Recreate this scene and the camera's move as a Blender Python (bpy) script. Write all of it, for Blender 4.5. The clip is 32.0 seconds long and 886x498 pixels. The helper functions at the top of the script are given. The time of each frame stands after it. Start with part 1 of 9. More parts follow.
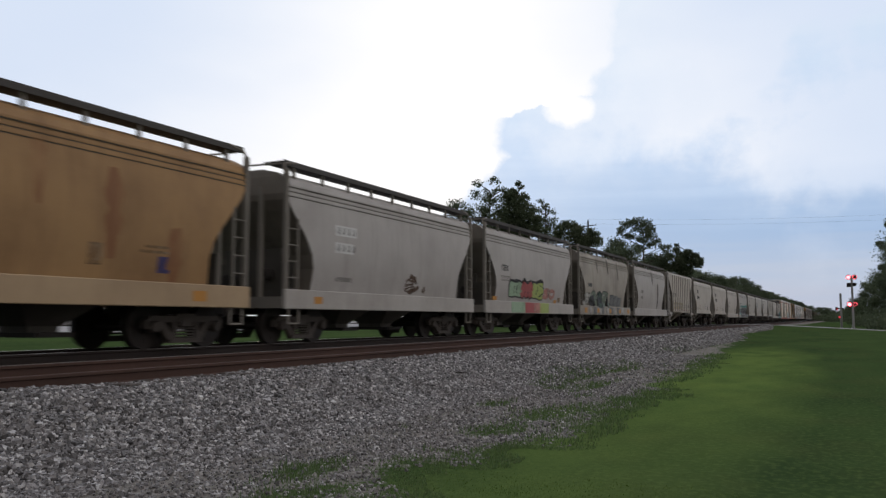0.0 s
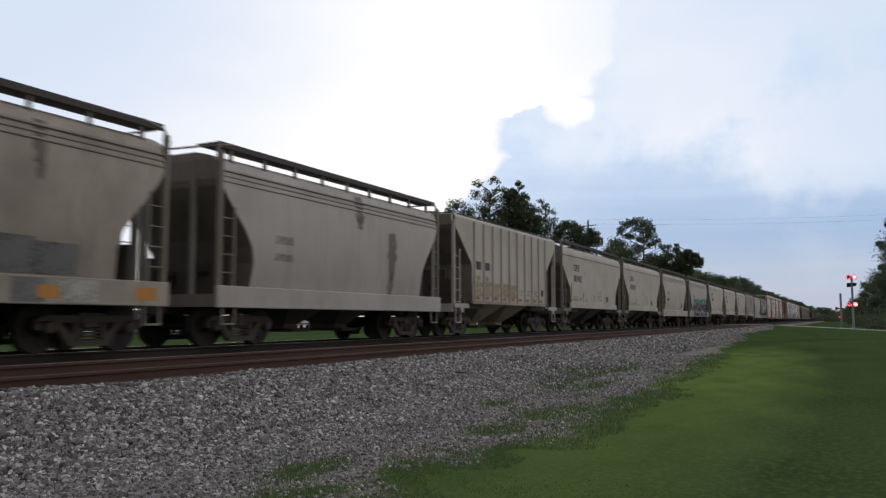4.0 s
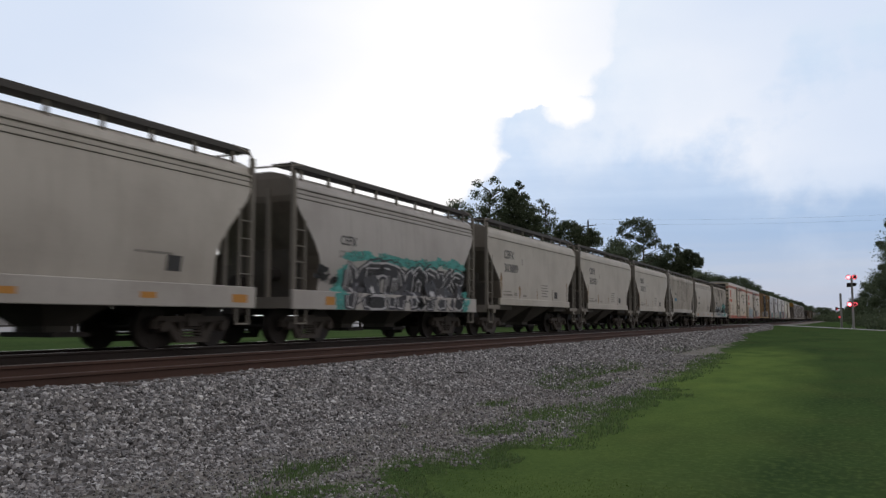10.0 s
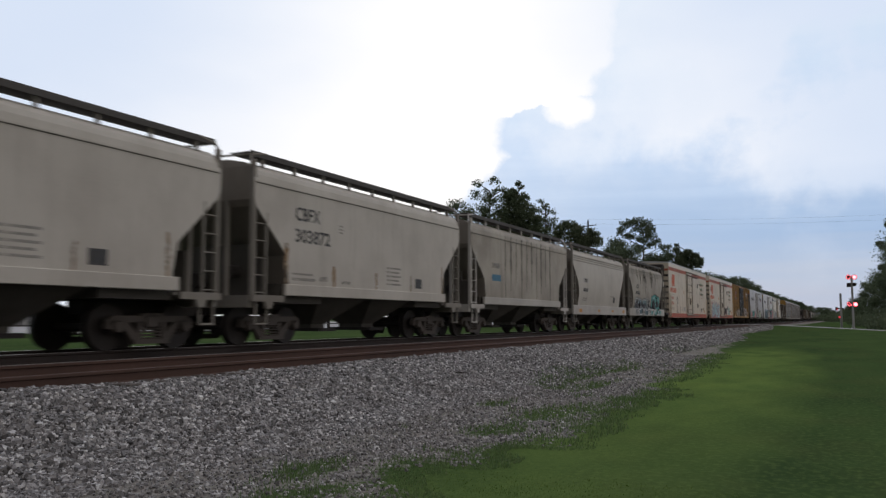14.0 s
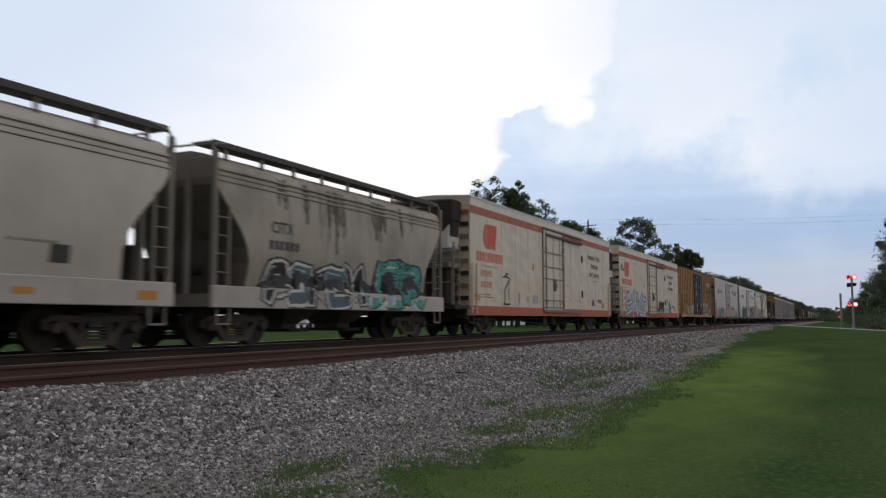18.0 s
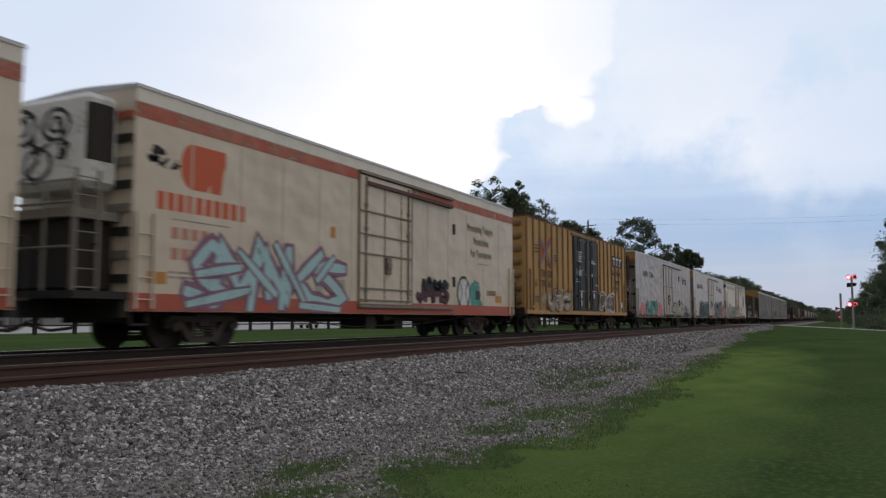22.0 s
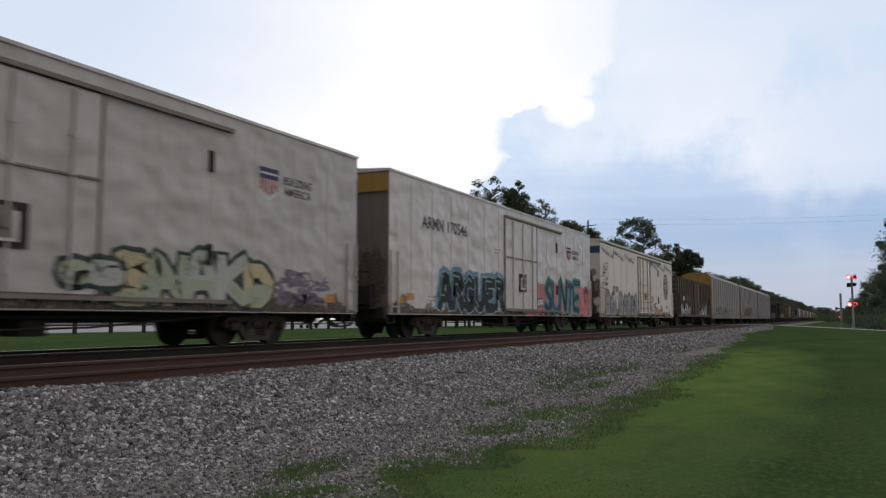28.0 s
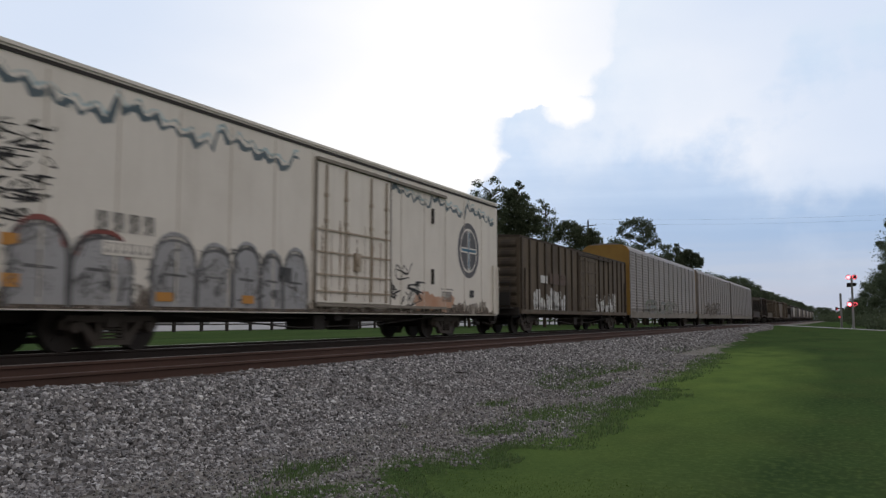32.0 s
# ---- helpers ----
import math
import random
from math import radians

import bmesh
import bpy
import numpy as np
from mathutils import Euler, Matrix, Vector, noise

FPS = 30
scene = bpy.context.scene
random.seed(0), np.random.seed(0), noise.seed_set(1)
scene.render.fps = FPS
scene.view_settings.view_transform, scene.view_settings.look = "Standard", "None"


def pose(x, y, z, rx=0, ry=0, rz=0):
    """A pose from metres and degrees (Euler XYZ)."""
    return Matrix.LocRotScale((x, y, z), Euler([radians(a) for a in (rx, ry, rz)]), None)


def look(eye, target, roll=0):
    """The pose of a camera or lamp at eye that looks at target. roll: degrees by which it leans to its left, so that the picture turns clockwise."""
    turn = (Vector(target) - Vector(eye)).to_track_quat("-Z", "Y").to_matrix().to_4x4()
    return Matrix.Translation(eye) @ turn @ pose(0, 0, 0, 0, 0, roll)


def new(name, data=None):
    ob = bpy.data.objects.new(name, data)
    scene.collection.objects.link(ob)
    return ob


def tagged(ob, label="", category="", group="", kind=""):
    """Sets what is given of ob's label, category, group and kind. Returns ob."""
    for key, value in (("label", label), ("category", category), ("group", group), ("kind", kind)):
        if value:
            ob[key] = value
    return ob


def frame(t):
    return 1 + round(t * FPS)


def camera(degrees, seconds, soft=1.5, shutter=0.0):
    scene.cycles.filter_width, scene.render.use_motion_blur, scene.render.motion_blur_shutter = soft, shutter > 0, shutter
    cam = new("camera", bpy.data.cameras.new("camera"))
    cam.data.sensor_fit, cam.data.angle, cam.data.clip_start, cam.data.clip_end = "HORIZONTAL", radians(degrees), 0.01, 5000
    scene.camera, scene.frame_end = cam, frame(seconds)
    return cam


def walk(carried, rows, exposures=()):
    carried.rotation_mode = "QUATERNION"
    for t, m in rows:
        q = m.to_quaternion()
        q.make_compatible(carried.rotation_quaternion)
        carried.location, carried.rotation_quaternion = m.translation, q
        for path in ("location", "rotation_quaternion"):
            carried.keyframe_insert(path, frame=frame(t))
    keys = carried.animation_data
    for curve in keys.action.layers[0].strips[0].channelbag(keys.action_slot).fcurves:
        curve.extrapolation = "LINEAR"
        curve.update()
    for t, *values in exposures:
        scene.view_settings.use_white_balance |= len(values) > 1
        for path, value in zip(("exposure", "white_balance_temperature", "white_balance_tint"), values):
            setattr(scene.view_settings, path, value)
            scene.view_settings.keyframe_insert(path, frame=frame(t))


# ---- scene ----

# camera on its tripod, 1.4 m over the grass beside the line
EYE_Z = 1.4
RAIL_Z = 0.793
TRAIN_X = -13.55
SIDING_X = -9.1

cam = camera(57.47, 32.0, soft=1.35, shutter=0.5)
walk(cam, [(0.0, pose(0, 0, EYE_Z, 94.98, 0, 26.04)), (32.0, pose(0, 0, EYE_Z, 94.98, 0, 26.04))],
     exposures=[(0.0, 0.0), (32.0, 0.0)])

# ---------------------------------------------------------------- world and sun


def build_world():
    w = bpy.data.worlds.new("evening_sky")
    scene.world = w
    w.use_nodes = True
    nt = w.node_tree
    nt.nodes.clear()
    N, L = nt.nodes.new, nt.links.new
    out = N("ShaderNodeOutputWorld")
    sky = N("ShaderNodeTexSky")
    sky.sky_type = "NISHITA"
    sky.sun_disc = False
    sky.sun_elevation = radians(16)
    sky.sun_rotation = radians(-48)
    sky.dust_density = 2.0
    bg_sky = N("ShaderNodeBackground")
    bg_sky.inputs[1].default_value = 0.10
    L(sky.outputs[0], bg_sky.inputs[0])

    def m(op, a, b=None, c=None):
        n = N("ShaderNodeMath")
        n.operation = op
        for i, v in enumerate((a, b, c)):
            if v is None:
                continue
            if isinstance(v, (int, float)):
                n.inputs[i].default_value = v
            else:
                L(v, n.inputs[i])
        return n.outputs[0]

    def rng(v, a, b, c=0.0, d=1.0):
        n = N("ShaderNodeMapRange")
        n.interpolation_type = "SMOOTHSTEP"
        L(v, n.inputs[0])
        for i, x in enumerate((a, b, c, d)):
            n.inputs[i + 1].default_value = x
        return n.outputs[0]

    co = N("ShaderNodeTexCoord")
    sep = N("ShaderNodeSeparateXYZ")
    L(co.outputs["Generated"], sep.inputs[0])
    az = m("MULTIPLY", m("ARCTAN2", sep.outputs[0], sep.outputs[1]), 57.2958)   # degrees to the right of north
    el = m("MULTIPLY", m("ARCSINE", sep.outputs[2]), 57.2958)

    def noise_tex(scale, detail, rough=0.55, zst=1.0):
        mp = N("ShaderNodeMapping")
        mp.inputs["Scale"].default_value = (1, 1, zst)
        L(co.outputs["Generated"], mp.inputs[0])
        n = N("ShaderNodeTexNoise")
        n.inputs["Scale"].default_value = scale
        n.inputs["Detail"].default_value = detail
        n.inputs["Roughness"].default_value = rough
        L(mp.outputs[0], n.inputs["Vector"])
        return n.outputs[0]

    n1 = noise_tex(5.0, 9, 0.6)
    n2 = noise_tex(13.0, 7, 0.55)
    n3 = noise_tex(3.2, 6, 0.5, 2.5)
    # the great bright cumulus stands over the west; its eastern edge climbs in billows, stepping to the right as it rises
    shape = N("ShaderNodeValToRGB")
    cs = shape.color_ramp
    steps = ((4.0, -31.0), (8.4, -24.6), (10.4, -22.6), (11.2, -21.3), (12.4, -21.9), (14.2, -21.6), (14.7, -18.6), (15.5, -15.0), (16.3, -14.8), (17.6, -13.7), (19.0, -13.6), (22.0, -13.2), (26.0, -9.0), (45.0, 5.0))
    for k, (deg, edge_az) in enumerate(steps):
        e = cs.elements[k] if k < 2 else cs.elements.new(deg / 45.0)
        e.position = deg / 45.0
        v = (edge_az + 40.0) / 50.0
        e.color = (v, v, v, 1)
    wob = m("MULTIPLY", m("SUBTRACT", noise_tex(22.0, 5, 0.6), 0.5), 2.0)
    L(m("MULTIPLY", m("ADD", el, wob), 1 / 45.0), shape.inputs[0])
    grey_of = N("ShaderNodeSeparateColor")
    L(shape.outputs[0], grey_of.inputs[0])
    edge = m("ADD", m("MULTIPLY", grey_of.outputs[0], 50.0), -40.0)
    off = m("SUBTRACT", edge, az)
    # a last billow hangs before the step
    disc = m("SUBTRACT", 1.0, m("ADD", m("POWER", m("MULTIPLY", m("ADD", az, 17.0), 1 / 1.9), 2.0), m("POWER", m("MULTIPLY", m("ADD", el, -14.6), 1 / 1.25), 2.0)))
    off = m("MAXIMUM", off, m("MULTIPLY", disc, 1.2))
    lump = m("ADD", m("MULTIPLY", m("SUBTRACT", n2, 0.5), 2.2), m("MULTIPLY", m("SUBTRACT", noise_tex(40.0, 5, 0.6), 0.5), 1.6))
    bank = rng(m("ADD", off, lump), -0.7, 0.9)
    west = rng(az, -150.0, -95.0)
    bank = m("MULTIPLY", bank, west)
    # thinner bright cloud high to the right, and haze bands near the horizon
    veil = rng(m("ADD", m("ADD", m("MULTIPLY", n3, 0.6), m("MULTIPLY", n1, 0.75)), m("MULTIPLY", el, 0.012)), 0.74, 0.92)
    low = rng(el, 4.0, 13.0)
    veil = m("MULTIPLY", veil, m("ADD", m("MULTIPLY", low, 0.75), 0.12))
    veil = m("MULTIPLY", veil, rng(az, -17.0, -4.0, 0.35, 1.25))
    soft = m("MULTIPLY", rng(n2, 0.3, 0.75), 0.20)
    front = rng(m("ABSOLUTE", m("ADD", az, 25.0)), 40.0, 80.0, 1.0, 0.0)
    mask = m("MAXIMUM", bank, m("MULTIPLY", front, m("MINIMUM", m("ADD", veil, m("MULTIPLY", soft, low)), 1.0)))

    # blue-grey rain cloud sheet: paler at the horizon
    ramp = N("ShaderNodeValToRGB")
    cr = ramp.color_ramp
    cr.elements[0].position = 0.0
    cr.elements[0].color = (0.53, 0.58, 0.73, 1)
    cr.elements[1].position = 1.0
    cr.elements[1].color = (0.50, 0.53, 0.60, 1)
    for pos, c in ((0.045, (0.49, 0.575, 0.75, 1)), (0.10, (0.36, 0.51, 0.77, 1)), (0.19, (0.55, 0.70, 0.94, 1)), (0.28, (0.67, 0.80, 0.98, 1)), (0.40, (0.84, 0.92, 1.0, 1))):
        e = cr.elements.new(pos)
        e.color = c
    streak = noise_tex(4.0, 5, 0.5, 14.0)
    L(m("MULTIPLY", m("MAXIMUM", m("ADD", el, m("MULTIPLY", m("SUBTRACT", streak, 0.5), 5.0)), 0.0), 1 / 60.0), ramp.inputs[0])
    grey = N("ShaderNodeBackground")
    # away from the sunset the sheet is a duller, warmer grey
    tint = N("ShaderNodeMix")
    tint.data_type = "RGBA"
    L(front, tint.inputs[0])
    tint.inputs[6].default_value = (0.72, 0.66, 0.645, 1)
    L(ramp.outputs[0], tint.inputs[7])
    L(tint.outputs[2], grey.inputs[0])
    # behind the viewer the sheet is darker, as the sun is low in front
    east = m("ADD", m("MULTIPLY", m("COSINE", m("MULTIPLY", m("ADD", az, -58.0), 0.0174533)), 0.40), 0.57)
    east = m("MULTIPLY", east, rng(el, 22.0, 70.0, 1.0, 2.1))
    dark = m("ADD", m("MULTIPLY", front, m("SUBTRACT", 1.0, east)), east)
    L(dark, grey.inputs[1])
    mixs = N("ShaderNodeMixShader")
    mixs.inputs[0].default_value = 0.88
    L(bg_sky.outputs[0], mixs.inputs[1])
    L(grey.outputs[0], mixs.inputs[2])
    white = N("ShaderNodeBackground")
    wr = N("ShaderNodeValToRGB")
    wr.color_ramp.elements[0].color = (0.72, 0.81, 0.97, 1)
    wr.color_ramp.elements[1].color = (1.0, 0.985, 0.985, 1)
    glow = rng(m("ADD", m("ADD", m("ABSOLUTE", m("ADD", az, 25.0)), m("MULTIPLY", n3, 14.0)), m("MULTIPLY", m("SUBTRACT", el, 9.0), 0.75)), 14.0, 42.0, 1.0, 0.0)
    L(glow, wr.inputs[0])
    L(wr.outputs[0], white.inputs[0])
    L(m("ADD", m("MULTIPLY", glow, 0.10), 0.96), white.inputs[1])
    top = N("ShaderNodeMixShader")
    L(mask, top.inputs[0])
    L(mixs.outputs[0], top.inputs[1])
    L(white.outputs[0], top.inputs[2])
    L(top.outputs[0], out.inputs[0])


build_world()
sun_data = bpy.data.lights.new("sun", "SUN")
sun_data.energy, sun_data.angle, sun_data.color = 0.5, radians(25), (1.0, 0.93, 0.84)
sun = new("sun", sun_data)
sun.matrix_world = look((-60, 54, 40), (0, 0, 0))

# ---------------------------------------------------------------- materials
MATS = {}


def rgb(c):
    """Linear colour from 0-255 display values."""
    return tuple(((v / 255) / 12.92 if v / 255 <= 0.04045 else ((v / 255 + 0.055) / 1.055) ** 2.4) for v in c) + (1.0,)


def nodes_of(name):
    mt = bpy.data.materials.new(name)
    mt.use_nodes = True
    nt = mt.node_tree
    return mt, nt, nt.nodes["Principled BSDF"]


def paint(name, col, dirt=(0.07, 0.06, 0.05), amount=0.35, streak=0.4, rough=0.6, scale=1.0, metal=0.0, bump=0.08, rand=0.0, wavy=0.0):
    """Weathered paint or steel: broad stains, upright streaks and fine grain over a base colour."""
    if name in MATS:
        return MATS[name]
    mt, nt, bsdf = nodes_of(name)
    N, L = nt.nodes.new, nt.links.new
    co = N("ShaderNodeTexCoord")

    def tex(sc, st, detail, rgh=0.6):
        mp = N("ShaderNodeMapping")
        mp.inputs["Scale"].default_value = st
        L(co.outputs["Object"], mp.inputs[0])
        n = N("ShaderNodeTexNoise")
        n.inputs["Scale"].default_value = sc
        n.inputs["Detail"].default_value = detail
        n.inputs["Roughness"].default_value = rgh
        L(mp.outputs[0], n.inputs["Vector"])
        return n.outputs[0]

    def ramp(v, a, b, c=0.0, d=1.0):
        n = N("ShaderNodeMapRange")
        L(v, n.inputs[0])
        for i, x in enumerate((a, b, c, d)):
            n.inputs[i + 1].default_value = x
        return n.outputs[0]

    def mixc(f, a, b):
        n = N("ShaderNodeMix")
        n.data_type = "RGBA"
        if isinstance(f, float):
            n.inputs[0].default_value = f
        else:
            L(f, n.inputs[0])
        for i, v in ((6, a), (7, b)):
            if isinstance(v, tuple):
                n.inputs[i].default_value = v
            else:
                L(v, n.inputs[i])
        return n.outputs[2]

    c4 = tuple(col[:3]) + (1.0,)
    d4 = tuple(dirt[:3]) + (1.0,)
    c = c4
    if rand > 0:
        oi = N("ShaderNodeObjectInfo")
        c = mixc(ramp(oi.outputs["Random"], 0, 1, 0, rand), c4, d4)
    big = tex(0.55 * scale, (1, 1, 1), 6)
    c = mixc(ramp(big, 0.42, 0.78, 0, amount), c, d4)
    st = tex(2.2 * scale, (1, 1, 0.10), 5, 0.7)
    c = mixc(ramp(st, 0.5, 0.8, 0, streak), c, d4)
    fine = tex(24 * scale, (1, 1, 1), 4)
    lite = tuple(min(1.0, v * 1.18) for v in c4[:3]) + (1.0,)
    c = mixc(ramp(fine, 0.45, 0.8, 0, 0.25), c, lite)
    L(c, bsdf.inputs["Base Color"])
    L(ramp(fine, 0.2, 0.8, rough - 0.1, rough + 0.15), bsdf.inputs["Roughness"])
    bsdf.inputs["Metallic"].default_value = metal
    if "Specular IOR Level" in bsdf.inputs:
        bsdf.inputs["Specular IOR Level"].default_value = 0.3
    bp = N("ShaderNodeBump")
    bp.inputs["Strength"].default_value = bump
    bp.inputs["Distance"].default_value = 0.02
    L(fine, bp.inputs["Height"])
    if wavy > 0:
        b2 = N("ShaderNodeBump")
        b2.inputs["Strength"].default_value = 1.0
        b2.inputs["Distance"].default_value = wavy
        L(tex(1.15, (1, 1, 1.3), 1), b2.inputs["Height"])
        L(b2.outputs[0], bp.inputs["Normal"])
    L(bp.outputs[0], bsdf.inputs["Normal"])
    MATS[name] = mt
    return mt


def glow(name, col, strength):
    if name not in MATS:
        mt, nt, b = nodes_of(name)
        b.inputs["Base Color"].default_value = tuple(col) + (1,)
        b.inputs["Emission Color"].default_value = tuple(col) + (1,)
        b.inputs["Emission Strength"].default_value = strength
        MATS[name] = mt
    return MATS[name]


RUST = (0.10, 0.045, 0.022)
GRIME = (0.045, 0.038, 0.032)
M_STEEL_DARK = paint("sooty_steel", (0.031, 0.027, 0.025), (0.03, 0.026, 0.023), 0.4, 0.3, 0.75)
M_WHEEL = paint("wheel_steel", (0.032, 0.028, 0.026), (0.04, 0.026, 0.02), 0.4, 0.0, 0.6, metal=0.4)
M_TRUCK = paint("truck_iron", (0.072, 0.063, 0.056), (0.06, 0.045, 0.036), 0.5, 0.3, 0.8)
M_RAIL = paint("rusty_rail_web", (0.075, 0.042, 0.032), (0.030, 0.020, 0.016), 0.5, 0.2, 0.8)
M_RAILDARK = paint("dark_rail_web", (0.028, 0.022, 0.020), (0.05, 0.033, 0.026), 0.4, 0.2, 0.8)
M_RAILTOP = paint("polished_rail_head", (0.30, 0.28, 0.27), RUST, 0.25, 0.0, 0.35, metal=0.8)
M_TIE = paint("creosoted_tie", (0.045, 0.034, 0.027), (0.12, 0.11, 0.10), 0.5, 0.4, 0.9, rand=0.4)


# ---------------------------------------------------------------- mesh helpers
def box(bm, x0, x1, y0, y1, z0, z1):
    v = [bm.verts.new((x, y, z)) for z in (z0, z1) for y in (y0, y1) for x in (x0, x1)]
    for f in ((0, 2, 3, 1), (4, 5, 7, 6), (0, 1, 5, 4), (2, 6, 7, 3), (0, 4, 6, 2), (1, 3, 7, 5)):
        bm.faces.new([v[i] for i in f])


def tube(bm, p, q, r, n=6, r2=None):
    p, q = Vector(p), Vector(q)
    d = (q - p).normalized()
    a = d.orthogonal().normalized()
    b = d.cross(a)
    r2 = r if r2 is None else r2
    A = [bm.verts.new(p + r * (math.cos(k * 2 * math.pi / n) * a + math.sin(k * 2 * math.pi / n) * b)) for k in range(n)]
    B = [bm.verts.new(q + r2 * (math.cos(k * 2 * math.pi / n) * a + math.sin(k * 2 * math.pi / n) * b)) for k in range(n)]
    for k in range(n):
        bm.faces.new((A[k], A[(k + 1) % n], B[(k + 1) % n], B[k]))
    bm.faces.new(A[::-1])
    bm.faces.new(B)


def loft(bm, levels):
    """Stacked rectangles (z, half width, y0, y1), skinned from the lowest to the highest."""
    rows = []
    for z, w, y0, y1 in levels:
        rows.append([bm.verts.new(c) for c in ((-w, y0, z), (w, y0, z), (w, y1, z), (-w, y1, z))])
    for a, b in zip(rows, rows[1:]):
        for k in range(4):
            bm.faces.new((a[k], a[(k + 1) % 4], b[(k + 1) % 4], b[k]))
    bm.faces.new(rows[0][::-1])
    bm.faces.new(rows[-1])


def prism(bm, pts, x0, x1):
    """A polygon of (y, z) points, drawn out from x0 to x1."""
    A = [bm.verts.new((x0, y, z)) for y, z in pts]
    B = [bm.verts.new((x1, y, z)) for y, z in pts]
    n = len(pts)
    for k in range(n):
        bm.faces.new((A[k], A[(k + 1) % n], B[(k + 1) % n], B[k]))
    bm.faces.new(A[::-1])
    bm.faces.new(B)


MESH = {}


def mesh_of(key, make, material, smooth=False, bevel=0.0):
    """Builds a mesh once for each key and material; alike parts share it."""
    k = (key, material.name)
    if k not in MESH:
        bm = bmesh.new()
        make(bm)
        if bevel > 0:
            bmesh.ops.bevel(bm, geom=list(bm.edges), offset=bevel, segments=1, affect="EDGES", clamp_overlap=True)
        bmesh.ops.recalc_face_normals(bm, faces=bm.faces)
        me = bpy.data.meshes.new(str(key))
        bm.to_mesh(me)
        bm.free()
        me.materials.append(material)
        if smooth:
            for p in me.polygons:
                p.use_smooth = True
        MESH[k] = me
    return MESH[k]


def part(name, key, make, material, parent, label="", at=(0, 0, 0), turn=(0, 0, 0), smooth=False, bevel=0.0):
    ob = new(name, mesh_of(key, make, material, smooth, bevel))
    ob.parent = parent
    ob.matrix_basis = pose(*at, *turn)
    if label:
        tagged(ob, label)
    return ob


def thing(name, at, label, category, group="", kind="", turn=(0, 0, 0)):
    ob = new(name)
    ob.empty_display_size = 0.3
    ob.matrix_basis = pose(*at, *turn)
    return tagged(ob, label, category, group, kind)


def solid(name, make, material, label="", category="", kind="", at=(0, 0, 0), turn=(0, 0, 0), smooth=False, bevel=0.0, group=""):
    ob = new(name, mesh_of((name, id(make)), make, material, smooth, bevel))
    ob.matrix_basis = pose(*at, *turn)
    return tagged(ob, label, category, group, kind)


def from_arrays(name, verts, faces, material):
    me = bpy.data.meshes.new(name)
    me.from_pydata(verts, [], faces)
    me.materials.append(material)
    return me

# ---------------------------------------------------------------- setting: ground, tracks, road
def ground_z(x, y):
    """Height of the land: siding shoulder, ditch-free verge, lawn beyond the line."""
    pts = ((-4000, 0.45), (-60, 0.45), (-19, 0.38), (-16.2, 0.56), (-15.2, 0.60), (-9.0, 0.58), (-8.35, 0.585), (-7.75, 0.57), (-7.45, 0.515), (-6.0, 0.10), (-5.2, 0.02), (-3.0, 0.0), (4000, 0.0))
    for (a, za), (b, zb) in zip(pts, pts[1:]):
        if a <= x <= b:
            z = za + (zb - za) * (x - a) / (b - a)
            break
    # the crossing road climbs to the rails
    k = min(1.0, max(0.0, (13.0 - abs(y - 106)) / 9.0))
    k = k * k * (3 - 2 * k)
    if x > -8:
        z = max(z, z + k * (0.72 - z) * max(0.0, min(1.0, (7 - x) / 14)))
    return z


